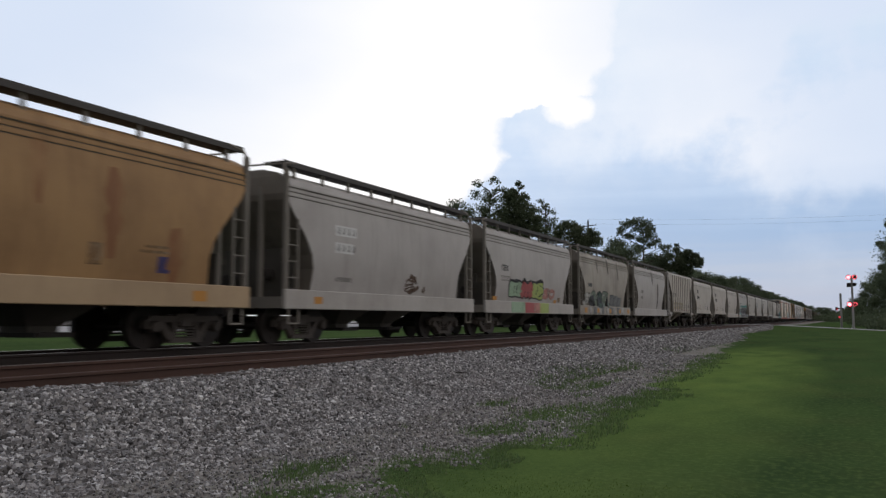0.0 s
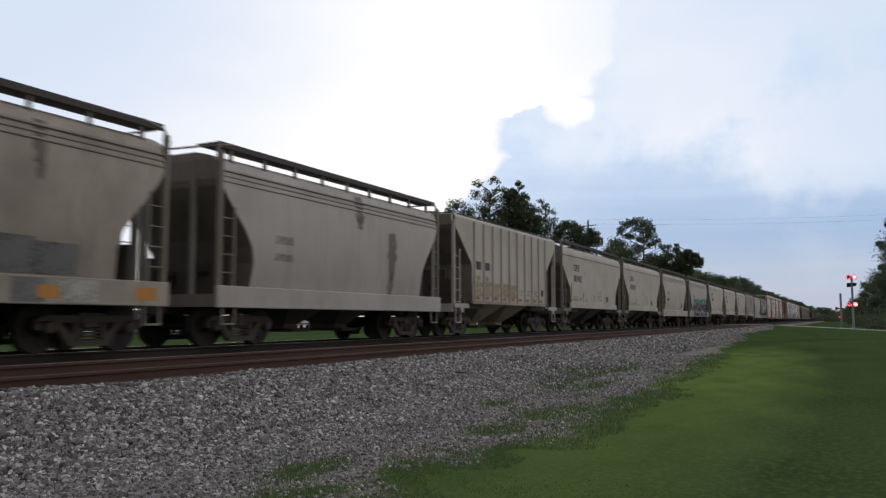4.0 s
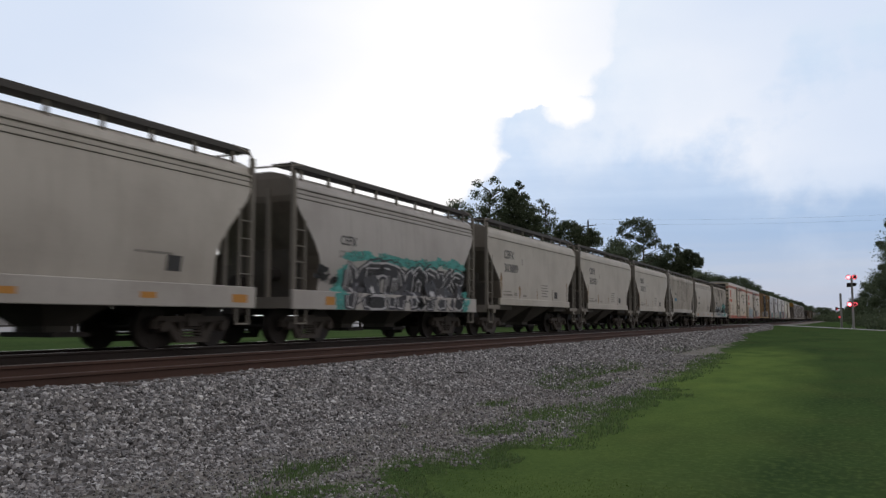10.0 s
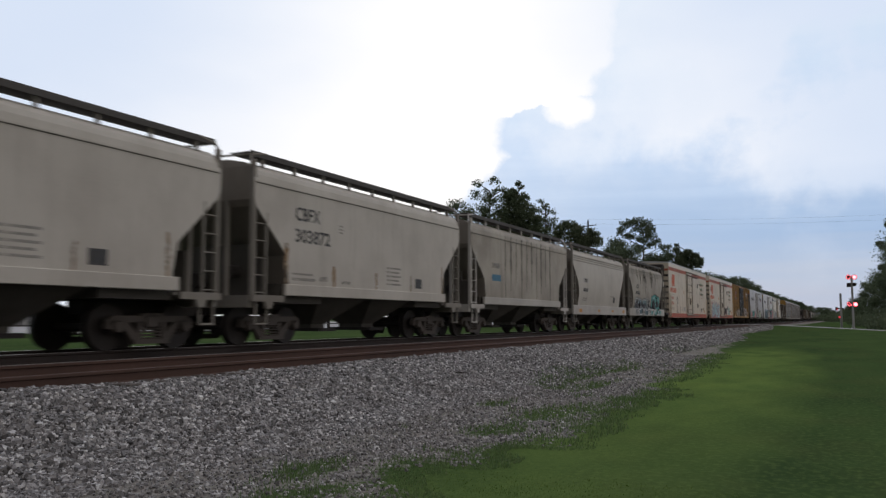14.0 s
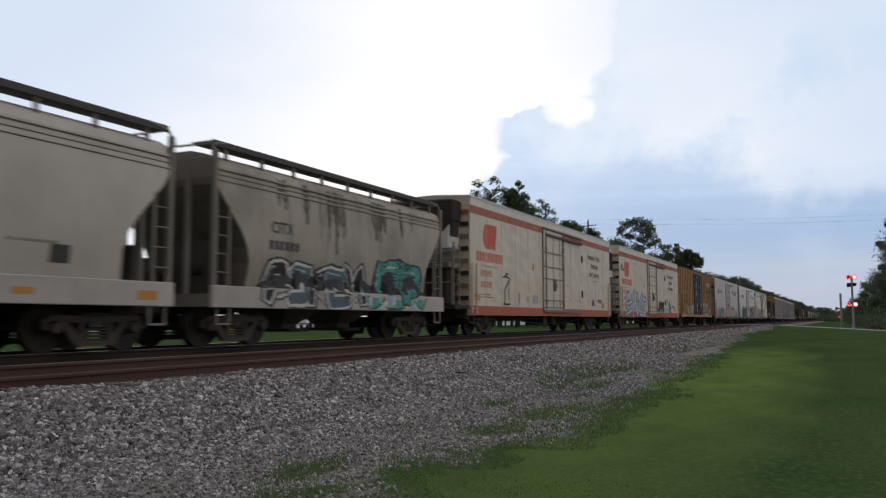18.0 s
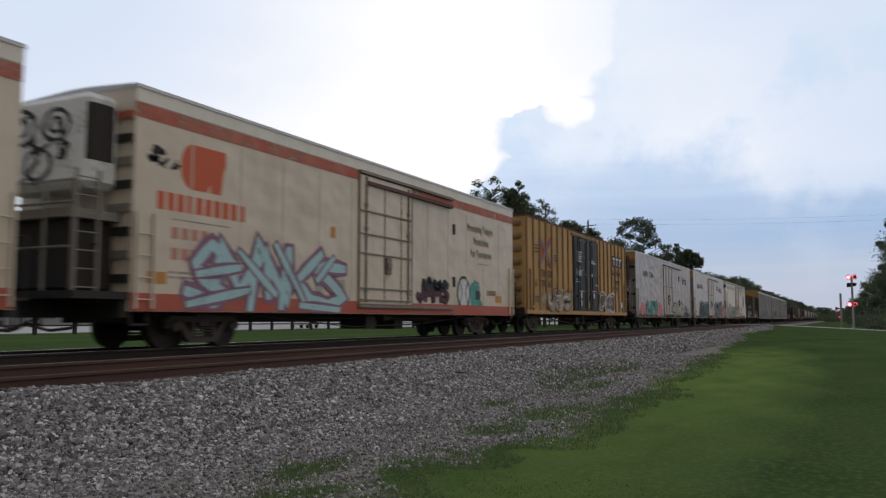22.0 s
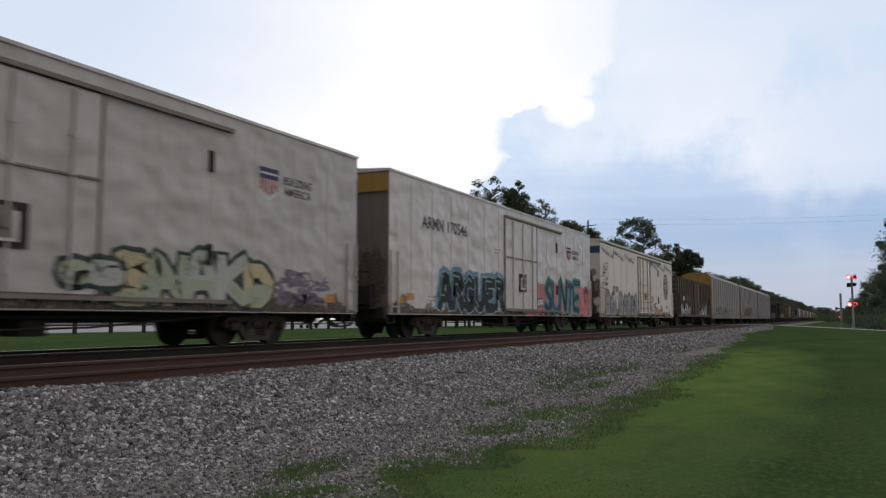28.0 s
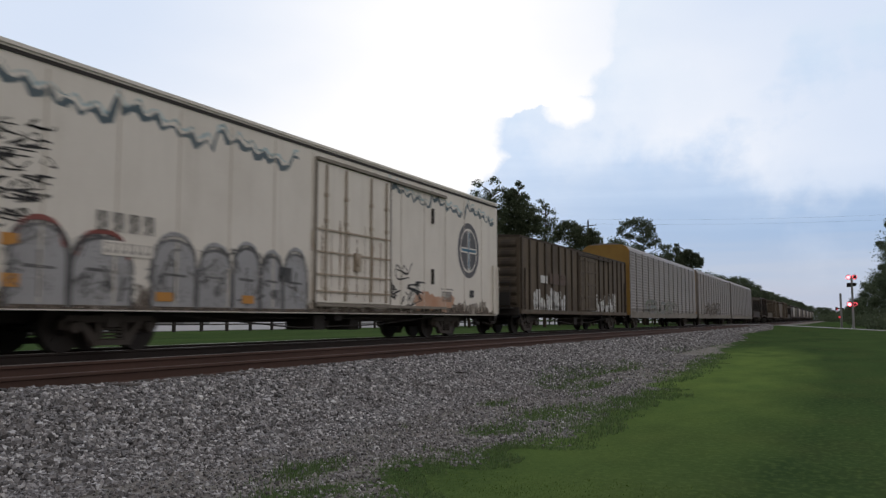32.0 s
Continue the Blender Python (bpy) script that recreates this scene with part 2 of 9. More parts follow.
def turf_colour(nt, bsdf):
    """Mown turf: broad lush and dry patches, mottled finer ones, and dark gaps between the blades."""
    N, L = nt.nodes.new, nt.links.new
    co = N("ShaderNodeTexCoord")

    def tex(sc, st, detail):
        mp = N("ShaderNodeMapping")
        mp.inputs["Scale"].default_value = st
        L(co.outputs["Object"], mp.inputs[0])
        n = N("ShaderNodeTexNoise")
        n.inputs["Scale"].default_value = sc
        n.inputs["Detail"].default_value = detail
        L(mp.outputs[0], n.inputs["Vector"])
        return n.outputs[0]

    def mixc(v, lo, hi, amount, a, b):
        r = N("ShaderNodeMapRange")
        L(v, r.inputs[0])
        for i, x in enumerate((lo, hi, 0.0, amount)):
            r.inputs[i + 1].default_value = x
        n = N("ShaderNodeMix")
        n.data_type = "RGBA"
        L(r.outputs[0], n.inputs[0])
        for i, c in ((6, a), (7, b)):
            if isinstance(c, tuple):
                n.inputs[i].default_value = c
            else:
                L(c, n.inputs[i])
        return n.outputs[2]

    c = mixc(tex(0.30, (1, 0.45, 1), 3), 0.36, 0.66, 1.0, (0.033, 0.057, 0.024, 1), (0.052, 0.085, 0.030, 1))
    c = mixc(tex(0.75, (1, 0.5, 1), 5), 0.48, 0.72, 0.5, c, (0.066, 0.070, 0.030, 1))
    c = mixc(tex(4.0, (1, 1, 1), 4), 0.40, 0.72, 0.40, c, (0.030, 0.054, 0.018, 1))
    c = mixc(tex(45, (1, 1, 1), 3), 0.45, 0.75, 0.2, c, (0.034, 0.060, 0.016, 1))
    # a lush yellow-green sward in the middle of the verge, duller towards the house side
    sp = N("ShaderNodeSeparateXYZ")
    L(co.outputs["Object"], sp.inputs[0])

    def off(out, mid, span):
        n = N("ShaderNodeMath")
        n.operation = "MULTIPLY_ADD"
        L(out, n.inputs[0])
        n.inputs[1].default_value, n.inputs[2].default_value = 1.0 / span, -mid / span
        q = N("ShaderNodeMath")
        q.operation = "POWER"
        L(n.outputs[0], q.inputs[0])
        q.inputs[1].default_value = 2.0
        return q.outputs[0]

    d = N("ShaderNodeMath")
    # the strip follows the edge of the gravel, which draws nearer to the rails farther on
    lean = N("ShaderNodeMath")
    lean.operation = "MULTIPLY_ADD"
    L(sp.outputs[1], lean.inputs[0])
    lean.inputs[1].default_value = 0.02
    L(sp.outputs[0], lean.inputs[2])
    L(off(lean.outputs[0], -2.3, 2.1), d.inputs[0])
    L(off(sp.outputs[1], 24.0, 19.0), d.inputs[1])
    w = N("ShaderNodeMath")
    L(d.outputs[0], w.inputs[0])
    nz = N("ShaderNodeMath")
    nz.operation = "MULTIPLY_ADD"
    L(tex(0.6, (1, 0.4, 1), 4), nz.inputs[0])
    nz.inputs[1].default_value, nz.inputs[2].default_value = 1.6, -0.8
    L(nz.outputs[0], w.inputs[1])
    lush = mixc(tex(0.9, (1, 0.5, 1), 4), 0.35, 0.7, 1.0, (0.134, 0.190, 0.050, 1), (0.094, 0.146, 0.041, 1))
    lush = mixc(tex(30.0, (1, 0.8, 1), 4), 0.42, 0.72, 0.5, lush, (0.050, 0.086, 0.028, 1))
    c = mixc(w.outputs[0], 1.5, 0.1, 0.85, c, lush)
    c = mixc(tex(1.5, (1, 0.45, 1), 6), 0.46, 0.70, 0.35, c, (0.044, 0.072, 0.026, 1))
    c = mixc(tex(14.0, (1, 0.8, 1), 5), 0.48, 0.72, 0.4, c, (0.112, 0.160, 0.050, 1))
    if bsdf:
        L(c, bsdf.inputs["Base Color"])
    return c


def ground_material():
    mt, nt, bsdf = nodes_of("verge_ground")
    N, L = nt.nodes.new, nt.links.new
    co = N("ShaderNodeTexCoord")
    sep = N("ShaderNodeSeparateXYZ")
    L(co.outputs["Object"], sep.inputs[0])

    def tex(sc, detail=5, rgh=0.6):
        n = N("ShaderNodeTexNoise")
        n.inputs["Scale"].default_value = sc
        n.inputs["Detail"].default_value = detail
        n.inputs["Roughness"].default_value = rgh
        L(co.outputs["Object"], n.inputs["Vector"])
        return n.outputs[0]

    def rng(v, a, b, c=0.0, d=1.0):
        n = N("ShaderNodeMapRange")
        L(v, n.inputs[0])
        for i, x in enumerate((a, b, c, d)):
            n.inputs[i + 1].default_value = x
        return n.outputs[0]

    def m(op, a, b):
        n = N("ShaderNodeMath")
        n.operation = op
        for i, v in enumerate((a, b)):
            if isinstance(v, (int, float)):
                n.inputs[i].default_value = v
            else:
                L(v, n.inputs[i])
        return n.outputs[0]

    def mixc(f, a, b):
        n = N("ShaderNodeMix")
        n.data_type = "RGBA"
        L(f, n.inputs[0])
        for i, v in ((6, a), (7, b)):
            if isinstance(v, tuple):
                n.inputs[i].default_value = v
            else:
                L(v, n.inputs[i])
        return n.outputs[2]

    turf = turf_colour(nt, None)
    # trodden gravel and dust
    gvl = mixc(rng(tex(30, 3), 0.38, 0.62), (0.17, 0.158, 0.146, 1), (0.30, 0.28, 0.265, 1))
    gvl = mixc(rng(tex(0.9, 4), 0.45, 0.7, 0, 0.7), gvl, (0.17, 0.145, 0.125, 1))
    gvl = mixc(rng(tex(3.0, 5, 0.7), 0.42, 0.62, 0, 0.6), gvl, (0.115, 0.12, 0.09, 1))
    gvl = mixc(rng(tex(90, 2), 0.50, 0.72, 0, 0.8), gvl, (0.08, 0.075, 0.07, 1))
    # how far the grass has closed in is carried by the mesh; fine noise frays its edge
    att = N("ShaderNodeAttribute")
    att.attribute_name = "grass"
    fray = m("ADD", att.outputs["Fac"], m("MULTIPLY", m("SUBTRACT", tex(9, 5), 0.5), 1.3))
    grass = rng(fray, 0.40, 0.62)
    # ground under the near ballast is dark: shade between stones put into its colour
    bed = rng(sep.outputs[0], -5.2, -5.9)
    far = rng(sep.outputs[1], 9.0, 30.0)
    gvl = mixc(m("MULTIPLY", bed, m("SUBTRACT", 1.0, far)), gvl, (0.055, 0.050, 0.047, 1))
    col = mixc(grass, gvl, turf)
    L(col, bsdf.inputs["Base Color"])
    bsdf.inputs["Roughness"].default_value = 0.95
    bsdf.inputs["Specular IOR Level"].default_value = 0.0
    bp = N("ShaderNodeBump")
    bp.inputs["Strength"].default_value = 0.6
    bp.inputs["Distance"].default_value = 0.03
    L(tex(32, 4), bp.inputs["Height"])
    L(bp.outputs[0], bsdf.inputs["Normal"])
    return mt


def build_ground():
    xs = [-4000, -1500, -700, -350, -180, -100, -70, -50, -38, -28, -22, -19, -17.6, -16.2, -15.2, -13, -11, -9, -8.35, -8.1] + [-7.9 + 0.18 * i for i in range(45)] + [1.2, 2, 3, 5, 8, 12, 20, 35, 70, 150, 350, 800, 1800, 4000]
    ys = sorted(set([-4000, -1200, -300, -80, -30, -10] + [0.25 * i for i in range(0, 100)] + [25 + i for i in range(0, 125)] + [150, 170, 200, 260, 350, 500, 800, 1400, 2400, 4000]))
    verts, faces = [], []
    for y in ys:
        for x in xs:
            z = ground_z(x, y)
            if -7.8 < x < 3 and -2 < y < 60:
                z += 0.035 * noise.noise((x * 0.9, y * 0.9, 0)) + 0.015 * noise.noise((x * 3, y * 3, 4))
            verts.append((x, y, z))
    n = len(xs)
    for j in range(len(ys) - 1):
        for i in range(n - 1):
            a = j * n + i
            faces.append((a, a + 1, a + n + 1, a + n))
    me = from_arrays("ground", verts, faces, ground_material())
    for p in me.polygons:
        p.use_smooth = True
    tagged(new("ground", me), "mown green verge running into grey gravel beside the line", "ground", kind="structure")


build_ground()

TRACK_FROM, TRACK_TO = -60.0, 900.0


def rail_section():
    return [(-0.07, 0), (0.07, 0), (0.07, 0.015), (0.012, 0.035), (0.010, 0.125), (0.036, 0.140), (0.036, 0.172), (0.028, 0.178), (-0.028, 0.178), (-0.036, 0.172), (-0.036, 0.140), (-0.010, 0.125), (-0.012, 0.035), (-0.07, 0.015)]


def build_rail(x, drop=0.0):
    z0 = RAIL_Z - 0.18 - drop
    sec = rail_section()
    verts = [(x + a, y, z0 + b) for y in (TRACK_FROM, TRACK_TO) for a, b in sec]
    n = len(sec)
    faces = [(i, (i + 1) % n, n + (i + 1) % n, n + i) for i in range(n)]
    me = from_arrays("rail", verts, faces, M_RAIL if x > -11 else M_RAILDARK)
    tagged(new("rail", me), "brown rusted steel rail on wooden ties", "rail", "rails of the two tracks", "structure")
    if x > -8.5:
        return      # the outer siding rail is rusted all over
    w = 0.026
    me2 = from_arrays("rail_head", [(x - w, TRACK_FROM, z0 + 0.182), (x + w, TRACK_FROM, z0 + 0.182), (x + w, TRACK_TO, z0 + 0.182), (x - w, TRACK_TO, z0 + 0.182),
                                    (x - w, TRACK_FROM, z0 + 0.176), (x + w, TRACK_FROM, z0 + 0.176), (x + w, TRACK_TO, z0 + 0.176), (x - w, TRACK_TO, z0 + 0.176)],
                       [(0, 1, 2, 3), (0, 4, 5, 1), (2, 6, 7, 3), (1, 5, 6, 2), (0, 3, 7, 4)], M_RAILTOP)
    tagged(new("rail_head", me2), "running surface of the rail, polished by wheels", "rail", kind="structure")


for cx, drop in ((TRAIN_X, 0.0), (SIDING_X, 0.0)):
    build_rail(cx - 0.753, drop)
    build_rail(cx + 0.753, drop + (0.035 if cx == SIDING_X else 0.0))
# ---------------------------------------------------------------- rolling stock
CARS = []          # (thing, place of its middle along the train)
WHEELSETS = []     # (wheelset, place on its truck)
WHEEL_R = 0.457


def mk_wheelset(bm):
    tube(bm, (-0.95, 0, 0), (0.95, 0, 0), 0.085, 10)
    for sx in (-1, 1):
        tube(bm, (sx * 0.70, 0, 0), (sx * 0.82, 0, 0), WHEEL_R, 28)
        tube(bm, (sx * 0.665, 0, 0), (sx * 0.70, 0, 0), WHEEL_R + 0.026, 28)
        tube(bm, (sx * 0.82, 0, 0), (sx * 0.85, 0, 0), 0.16, 14, 0.12)
        for k in range(4):      # core holes and chalk marks of the plate
            a = k * math.pi / 2
            tube(bm, (sx * 0.82, 0.28 * math.cos(a), 0.28 * math.sin(a)), (sx * 0.828, 0.28 * math.cos(a), 0.28 * math.sin(a)), 0.05, 8)


def mk_side_frame(bm):
    """Cast side frame: arched top chord, sloping arms and spring seat, with the windows between them open."""
    x0, x1 = -0.07, 0.07
    prism(bm, [(-1.12, 0.42), (-1.12, 0.58), (-0.98, 0.68), (0.98, 0.68), (1.12, 0.58), (1.12, 0.42), (1.0, 0.42), (0.94, 0.55), (-0.94, 0.55), (-1.0, 0.42)], x0, x1)
    for k in (-1, 1):
        prism(bm, [(k * 0.80, 0.57), (k * 0.62, 0.57), (k * 0.34, 0.30), (k * 0.34, 0.14), (k * 0.46, 0.14)], x0 + 0.01, x1 - 0.01)
        box(bm, x0, x1, min(k * 0.26, k * 0.36), max(k * 0.26, k * 0.36), 0.16, 0.57)
        tube(bm, (x1 - 0.06, k * 0.89, 0.457), (x1 + 0.08, k * 0.89, 0.457), 0.13, 12, 0.10)
        box(bm, x0, x1, k * 0.89 - 0.15, k * 0.89 + 0.15, 0.50, 0.58)
    box(bm, x0, x1 + 0.02, -0.46, 0.46, 0.12, 0.21)
    prism(bm, [(-0.30, 0.66), (-0.24, 0.73), (0.24, 0.73), (0.30, 0.66)], x0 - 0.03, x1 + 0.03)
    for y in (-0.17, 0.0, 0.17):
        for z in (0.21, 0.275, 0.34, 0.405):        # coils of the springs
            tube(bm, (x1 - 0.07, y, z), (x1 - 0.07, y, z + 0.04), 0.075, 9)


def mk_bolster(bm):
    box(bm, -1.12, 1.12, -0.17, 0.17, 0.46, 0.70)
    tube(bm, (0, 0, 0.70), (0, 0, 0.80), 0.2, 12)
    box(bm, -0.85, 0.85, -0.62, -0.54, 0.40, 0.52)
    box(bm, -0.85, 0.85, 0.54, 0.62, 0.40, 0.52)


def truck(car, y):
    tr = part("truck", "truck_bolster", mk_bolster, M_TRUCK, car, "black cast four-wheel freight truck", at=(0, y, 0))
    part("side_frame", "side_frame", mk_side_frame, M_TRUCK, tr, at=(1.02, 0, 0))
    part("side_frame", "side_frame", mk_side_frame, M_TRUCK, tr, at=(-1.02, 0, 0), turn=(0, 0, 180))
    for dy in (-0.89, 0.89):
        w = part("wheelset", "wheelset", mk_wheelset, M_WHEEL, tr, "steel wheels worn bright on the tread", at=(0, dy, WHEEL_R))
        WHEELSETS.append((w, dy))
    return tr


def mk_coupler(bm):
    box(bm, -0.10, 0.10, 0.0, 0.42, 0.76, 0.94)
    prism(bm, [(0.36, 0.70), (0.66, 0.70), (0.70, 0.74), (0.70, 0.98), (0.66, 1.02), (0.36, 1.02)], -0.17, 0.15)
    tube(bm, (0.25, 0.1, 0.72), (0.42, 0.55, 0.42), 0.035, 6)
    tube(bm, (0.42, 0.55, 0.42), (0.30, 0.72, 0.46), 0.035, 6)


def coupler(car, L, reach):
    for sgn in (-1, 1):
        ob = part("coupler", ("coupler",), mk_coupler, M_STEEL_DARK, car, at=(0, sgn * (L / 2 + reach - 0.66), 0), turn=(0, 0, 0 if sgn > 0 else 180))


def ladder_maker(z0, z1, w, pitch=0.40):
    def mk(bm):
        for y in (0, w):
            box(bm, -0.025, 0.025, y - 0.022, y + 0.022, z0, z1)
        z = z0 + 0.18
        while z < z1 - 0.05:
            tube(bm, (0, 0, z), (0, w, z), 0.014, 5)
            z += pitch
    return mk


def place_car(name, s0, s1, label, category, group=""):
    c = thing(name, (TRAIN_X, (s0 + s1) / 2, RAIL_Z), label, category, group)
    CARS.append((c, (s0 + s1) / 2))
    return c


CURVED = set()     # cars whose sides bow outwards


def bow(car, z):
    """How far the side has drawn in at height z, and how fast it does."""
    if car.name not in CURVED or z < 1.345:
        return 0.0, 0.0
    q = (z - 2.75) / 1.4
    return 0.13 * q * q, 2 * 0.13 * q / 1.4


TEXT_MESH = {}


def lettering(car, words, y, z, height, x, material, wide=1.0, label="", near=True):
    """Words with the built-in font on the side of a car; y is where they begin."""
    key = (words, height, wide, material.name)
    if key not in TEXT_MESH:
        cu = bpy.data.curves.new("letters", "FONT")
        cu.body, cu.size, cu.extrude, cu.offset = words, height * 1.38, 0.002, height * 0.022
        cu.resolution_u = 3
        tmp = bpy.data.objects.new("letters", cu)
        scene.collection.objects.link(tmp)
        me = bpy.data.meshes.new_from_object(tmp.evaluated_get(bpy.context.evaluated_depsgraph_get()))
        bpy.data.objects.remove(tmp)
        me.transform(Matrix.Diagonal((wide, 1, 1, 1)))
        me.materials.clear()
        me.materials.append(material)
        TEXT_MESH[key] = me
    ob = new("lettering", TEXT_MESH[key])
    ob.parent = car
    inset, lean = bow(car, z + height / 2)
    ob.matrix_basis = pose(x + 0.003 - inset + lean * height / 2 + (0.003 if inset else 0), y, z, 90 - math.degrees(math.atan(lean)), 0, 90)
    if label:
        tagged(ob, label)
    return ob


def bars(car, name, rects, x, material, label="", depth=0.004):
    """Flat painted bars and plates (y, z, length, height) on a car's side, each a part of its own."""
    for y, z, l, h in rects:
        ob = part(name, (name, round(l, 3), round(h, 3), depth), lambda bm: box(bm, -0.002, depth, 0, l, 0, h), material, car, label, at=(x - bow(car, z + h / 2)[0] + bow(car, z + h / 2)[1] * h / 2, y, z), turn=(0, -math.degrees(math.atan(bow(car, z + h / 2)[1])), 0))
    return ob


def hopper_outline(L, style):
    """Side sheet of a covered hopper from its foot to the eave, as (z, y inset at the ends)."""
    if style == "sill":
        return [(1.33, 1.22), (1.9, 1.26), (2.25, 1.16), (2.6, 0.92), (2.95, 0.60), (3.3, 0.30), (3.55, 0.14), (3.70, 0.10), (3.78, 0.10)]
    if style == "ribbed":
        return [(1.28, 1.60), (2.62, 1.55), (3.82, 0.20), (3.95, 0.10), (4.22, 0.10)]
    return [(1.45, 1.42), (2.15, 1.30), (3.22, 0.14), (3.38, 0.06), (3.80, 0.06)]


def covered_hopper(s0, s1, style, body_mat, sill_mat, label, trim=None):
    c = place_car("covered_hopper", s0, s1, label, "freight car", "cars of the train")
    L = s1 - s0
    h = L / 2
    trim = trim or sill_mat
    W = 1.58
    out = hopper_outline(L, style)
    key = (style, round(L, 2))

    if style == "sill":
        CURVED.add(c.name)
    Wt = W - bow(c, out[-1][0])[0]

    def mk_body(bm):
        lv = []
        for (za, ea), (zb, eb) in zip(out, out[1:]):
            steps = 4 if style == "sill" and zb - za > 0.2 else 1
            lv += [(za + (zb - za) * i / steps, W - bow(c, max(1.35, za + (zb - za) * i / steps))[0], -h + ea + (eb - ea) * i / steps, h - ea - (eb - ea) * i / steps) for i in range(steps)]
        e = out[-1][1]
        zt = out[-1][0]
        lv.append((zt, Wt, -h + e, h - e))
        if style == "ribbed":
            lv += [(zt + 0.10, W - 0.05, -h + e, h - e), (zt + 0.24, 0.6, -h + e, h - e)]
        else:
            lv += [(zt + 0.16, Wt - 0.02, -h + e, h - e), (zt + 0.27, Wt - 0.06, -h + e, h - e), (zt + 0.36, Wt - 0.15, -h + e, h - e), (zt + 0.46, Wt - 0.34, -h + e + 0.02, h - e - 0.02), (zt + 0.56, 0.75, -h + e + 0.05, h - e - 0.05)]
        loft(bm, lv)
    part("body", ("hopper_body",) + key, mk_body, body_mat, c)
    zt = out[-1][0]

    if style != "ribbed":
        for x in (-1, 1):
            for dz in (-0.12, 0.0, 0.12) if style == "sill" else (0.0,):
                part("cornice_strip", ("cornice", x) + key, lambda bm: box(bm, min(x * (Wt - 0.04), x * (Wt + 0.022)), max(x * (Wt - 0.04), x * (Wt + 0.022)), -h + 0.12, h - 0.12, zt - 0.022, zt + 0.018), body_mat, c, at=(x * (W - Wt - bow(c, zt + min(dz, 0))[0]) if style == "sill" else 0, 0, dz))
                # thin dark strip painted in as the shade line under the cornice
                part("cornice_joint", ("joint", x) + key, lambda bm: box(bm, min(x * (Wt - 0.04), x * (Wt + 0.006)), max(x * (Wt - 0.04), x * (Wt + 0.006)), -h + 0.13, h - 0.13, zt - 0.042, zt - 0.022), P_SHADE, c, "dark strip painted as shade below the cornice", at=(x * (W - Wt - bow(c, zt + min(dz, 0))[0]) if style == "sill" else 0, 0, dz))
    else:
        for x in (-1, 1):
            for k in range(10):
                y = -h + 1.72 + k * (L - 3.34) / 9
                zb = 1.28
                part("rib", ("rib", style, x), lambda bm: box(bm, -0.035, 0.035, -0.032, 0.032, zb, 4.2), trim, c, at=(x * (W + 0.03), y, 0))
    # trough hatch and running boards
    part("hatch", ("hatch",) + key, lambda bm: loft(bm, [(zt + 0.24, 0.42, -h + 0.9, h - 0.9), (4.43, 0.42, -h + 0.9, h - 0.9), (4.48, 0.30, -h + 0.95, h - 0.95)]), body_mat, c)
    zb = 4.34 if style == "ribbed" else 4.46
    for x in (-1, 1):
        def mk_board(bm, x=x):
            box(bm, min(x * 0.82, x * 1.42), max(x * 0.82, x * 1.42), -h + 0.1, h - 0.1, zb, zb + 0.05)
            box(bm, x * 1.42 - 0.02, x * 1.42 + 0.02, -h + 0.1, h - 0.1, zb - 0.06, zb + 0.07)
        part("running_board", ("board", x) + key + (zb,), mk_board, M_BOARD, c, "galvanised roof walkway")
        n = 9 if style != "ribbed" else 11
        for k in range(n):
            y = -h + 0.6 + k * (L - 1.2) / (n - 1)
            part("board_bracket", ("bracket", style), lambda bm: box(bm, -0.03, 0.03, -0.04, 0.04, zt + 0.12, zb), trim, c, at=(x * 1.36, y, 0))
        for sgn in (-1, 1):
            def mk_rail(bm, x=x, sgn=sgn):
                a = sgn * (h - 0.12)
                tube(bm, (x * 1.42, a - sgn * 0.5, zb + 0.06), (x * 1.44, a, zb - 0.02), 0.03, 6)
                tube(bm, (x * 1.44, a, zb - 0.02), (x * 1.52, a + sgn * 0.12, zb - 0.30), 0.03, 6)
                tube(bm, (0, a + sgn * 0.05, zb), (x * 1.44, a, zb - 0.02), 0.025, 6)
            part("roof_grab_iron", ("roofgrab", x, sgn, zb) + key, mk_rail, trim, c)
    # sills and end platforms
    for x in (-1, 1):
        xa, xb = (W - 0.06, W + 0.04)
        x0, x1 = (xa, xb) if x > 0 else (-xb, -xa)
        if style == "sill":
            part("side_sill", ("side_sill", x) + key, lambda bm: box(bm, x0, x1, -h, h, 0.86, 1.34), sill_mat, c, bevel=0.015)
        elif style == "ribbed":
            part("side_sill", ("side_sill", x) + key, lambda bm: box(bm, x0, x1, -h + 1.58, h - 1.58, 1.18, 1.30), sill_mat, c)
        else:
            part("side_sill", ("side_sill", x) + key, lambda bm: box(bm, x0, x1, -h + 1.25, h - 1.25, 1.18, 1.46), sill_mat, c, bevel=0.012)
        if style != "sill":
            for sgn in (-1, 1):
                def mk_plat(bm, sgn=sgn, x0=x0, x1=x1):
                    ya, yb = sorted((sgn * (h - 0.02), sgn * (h - 1.2)))
                    box(bm, x0, x1, ya, yb, 1.02, 1.17)
                    yc = sgn * (h - 0.62)
                    prism(bm, [(yc - 0.16, 1.03), (yc + 0.16, 1.03), (yc + 0.10, 0.86), (yc - 0.10, 0.86)], x0, x1 + 0.01)
                part("end_platform", ("plat", x, sgn) + key, mk_plat, trim, c)
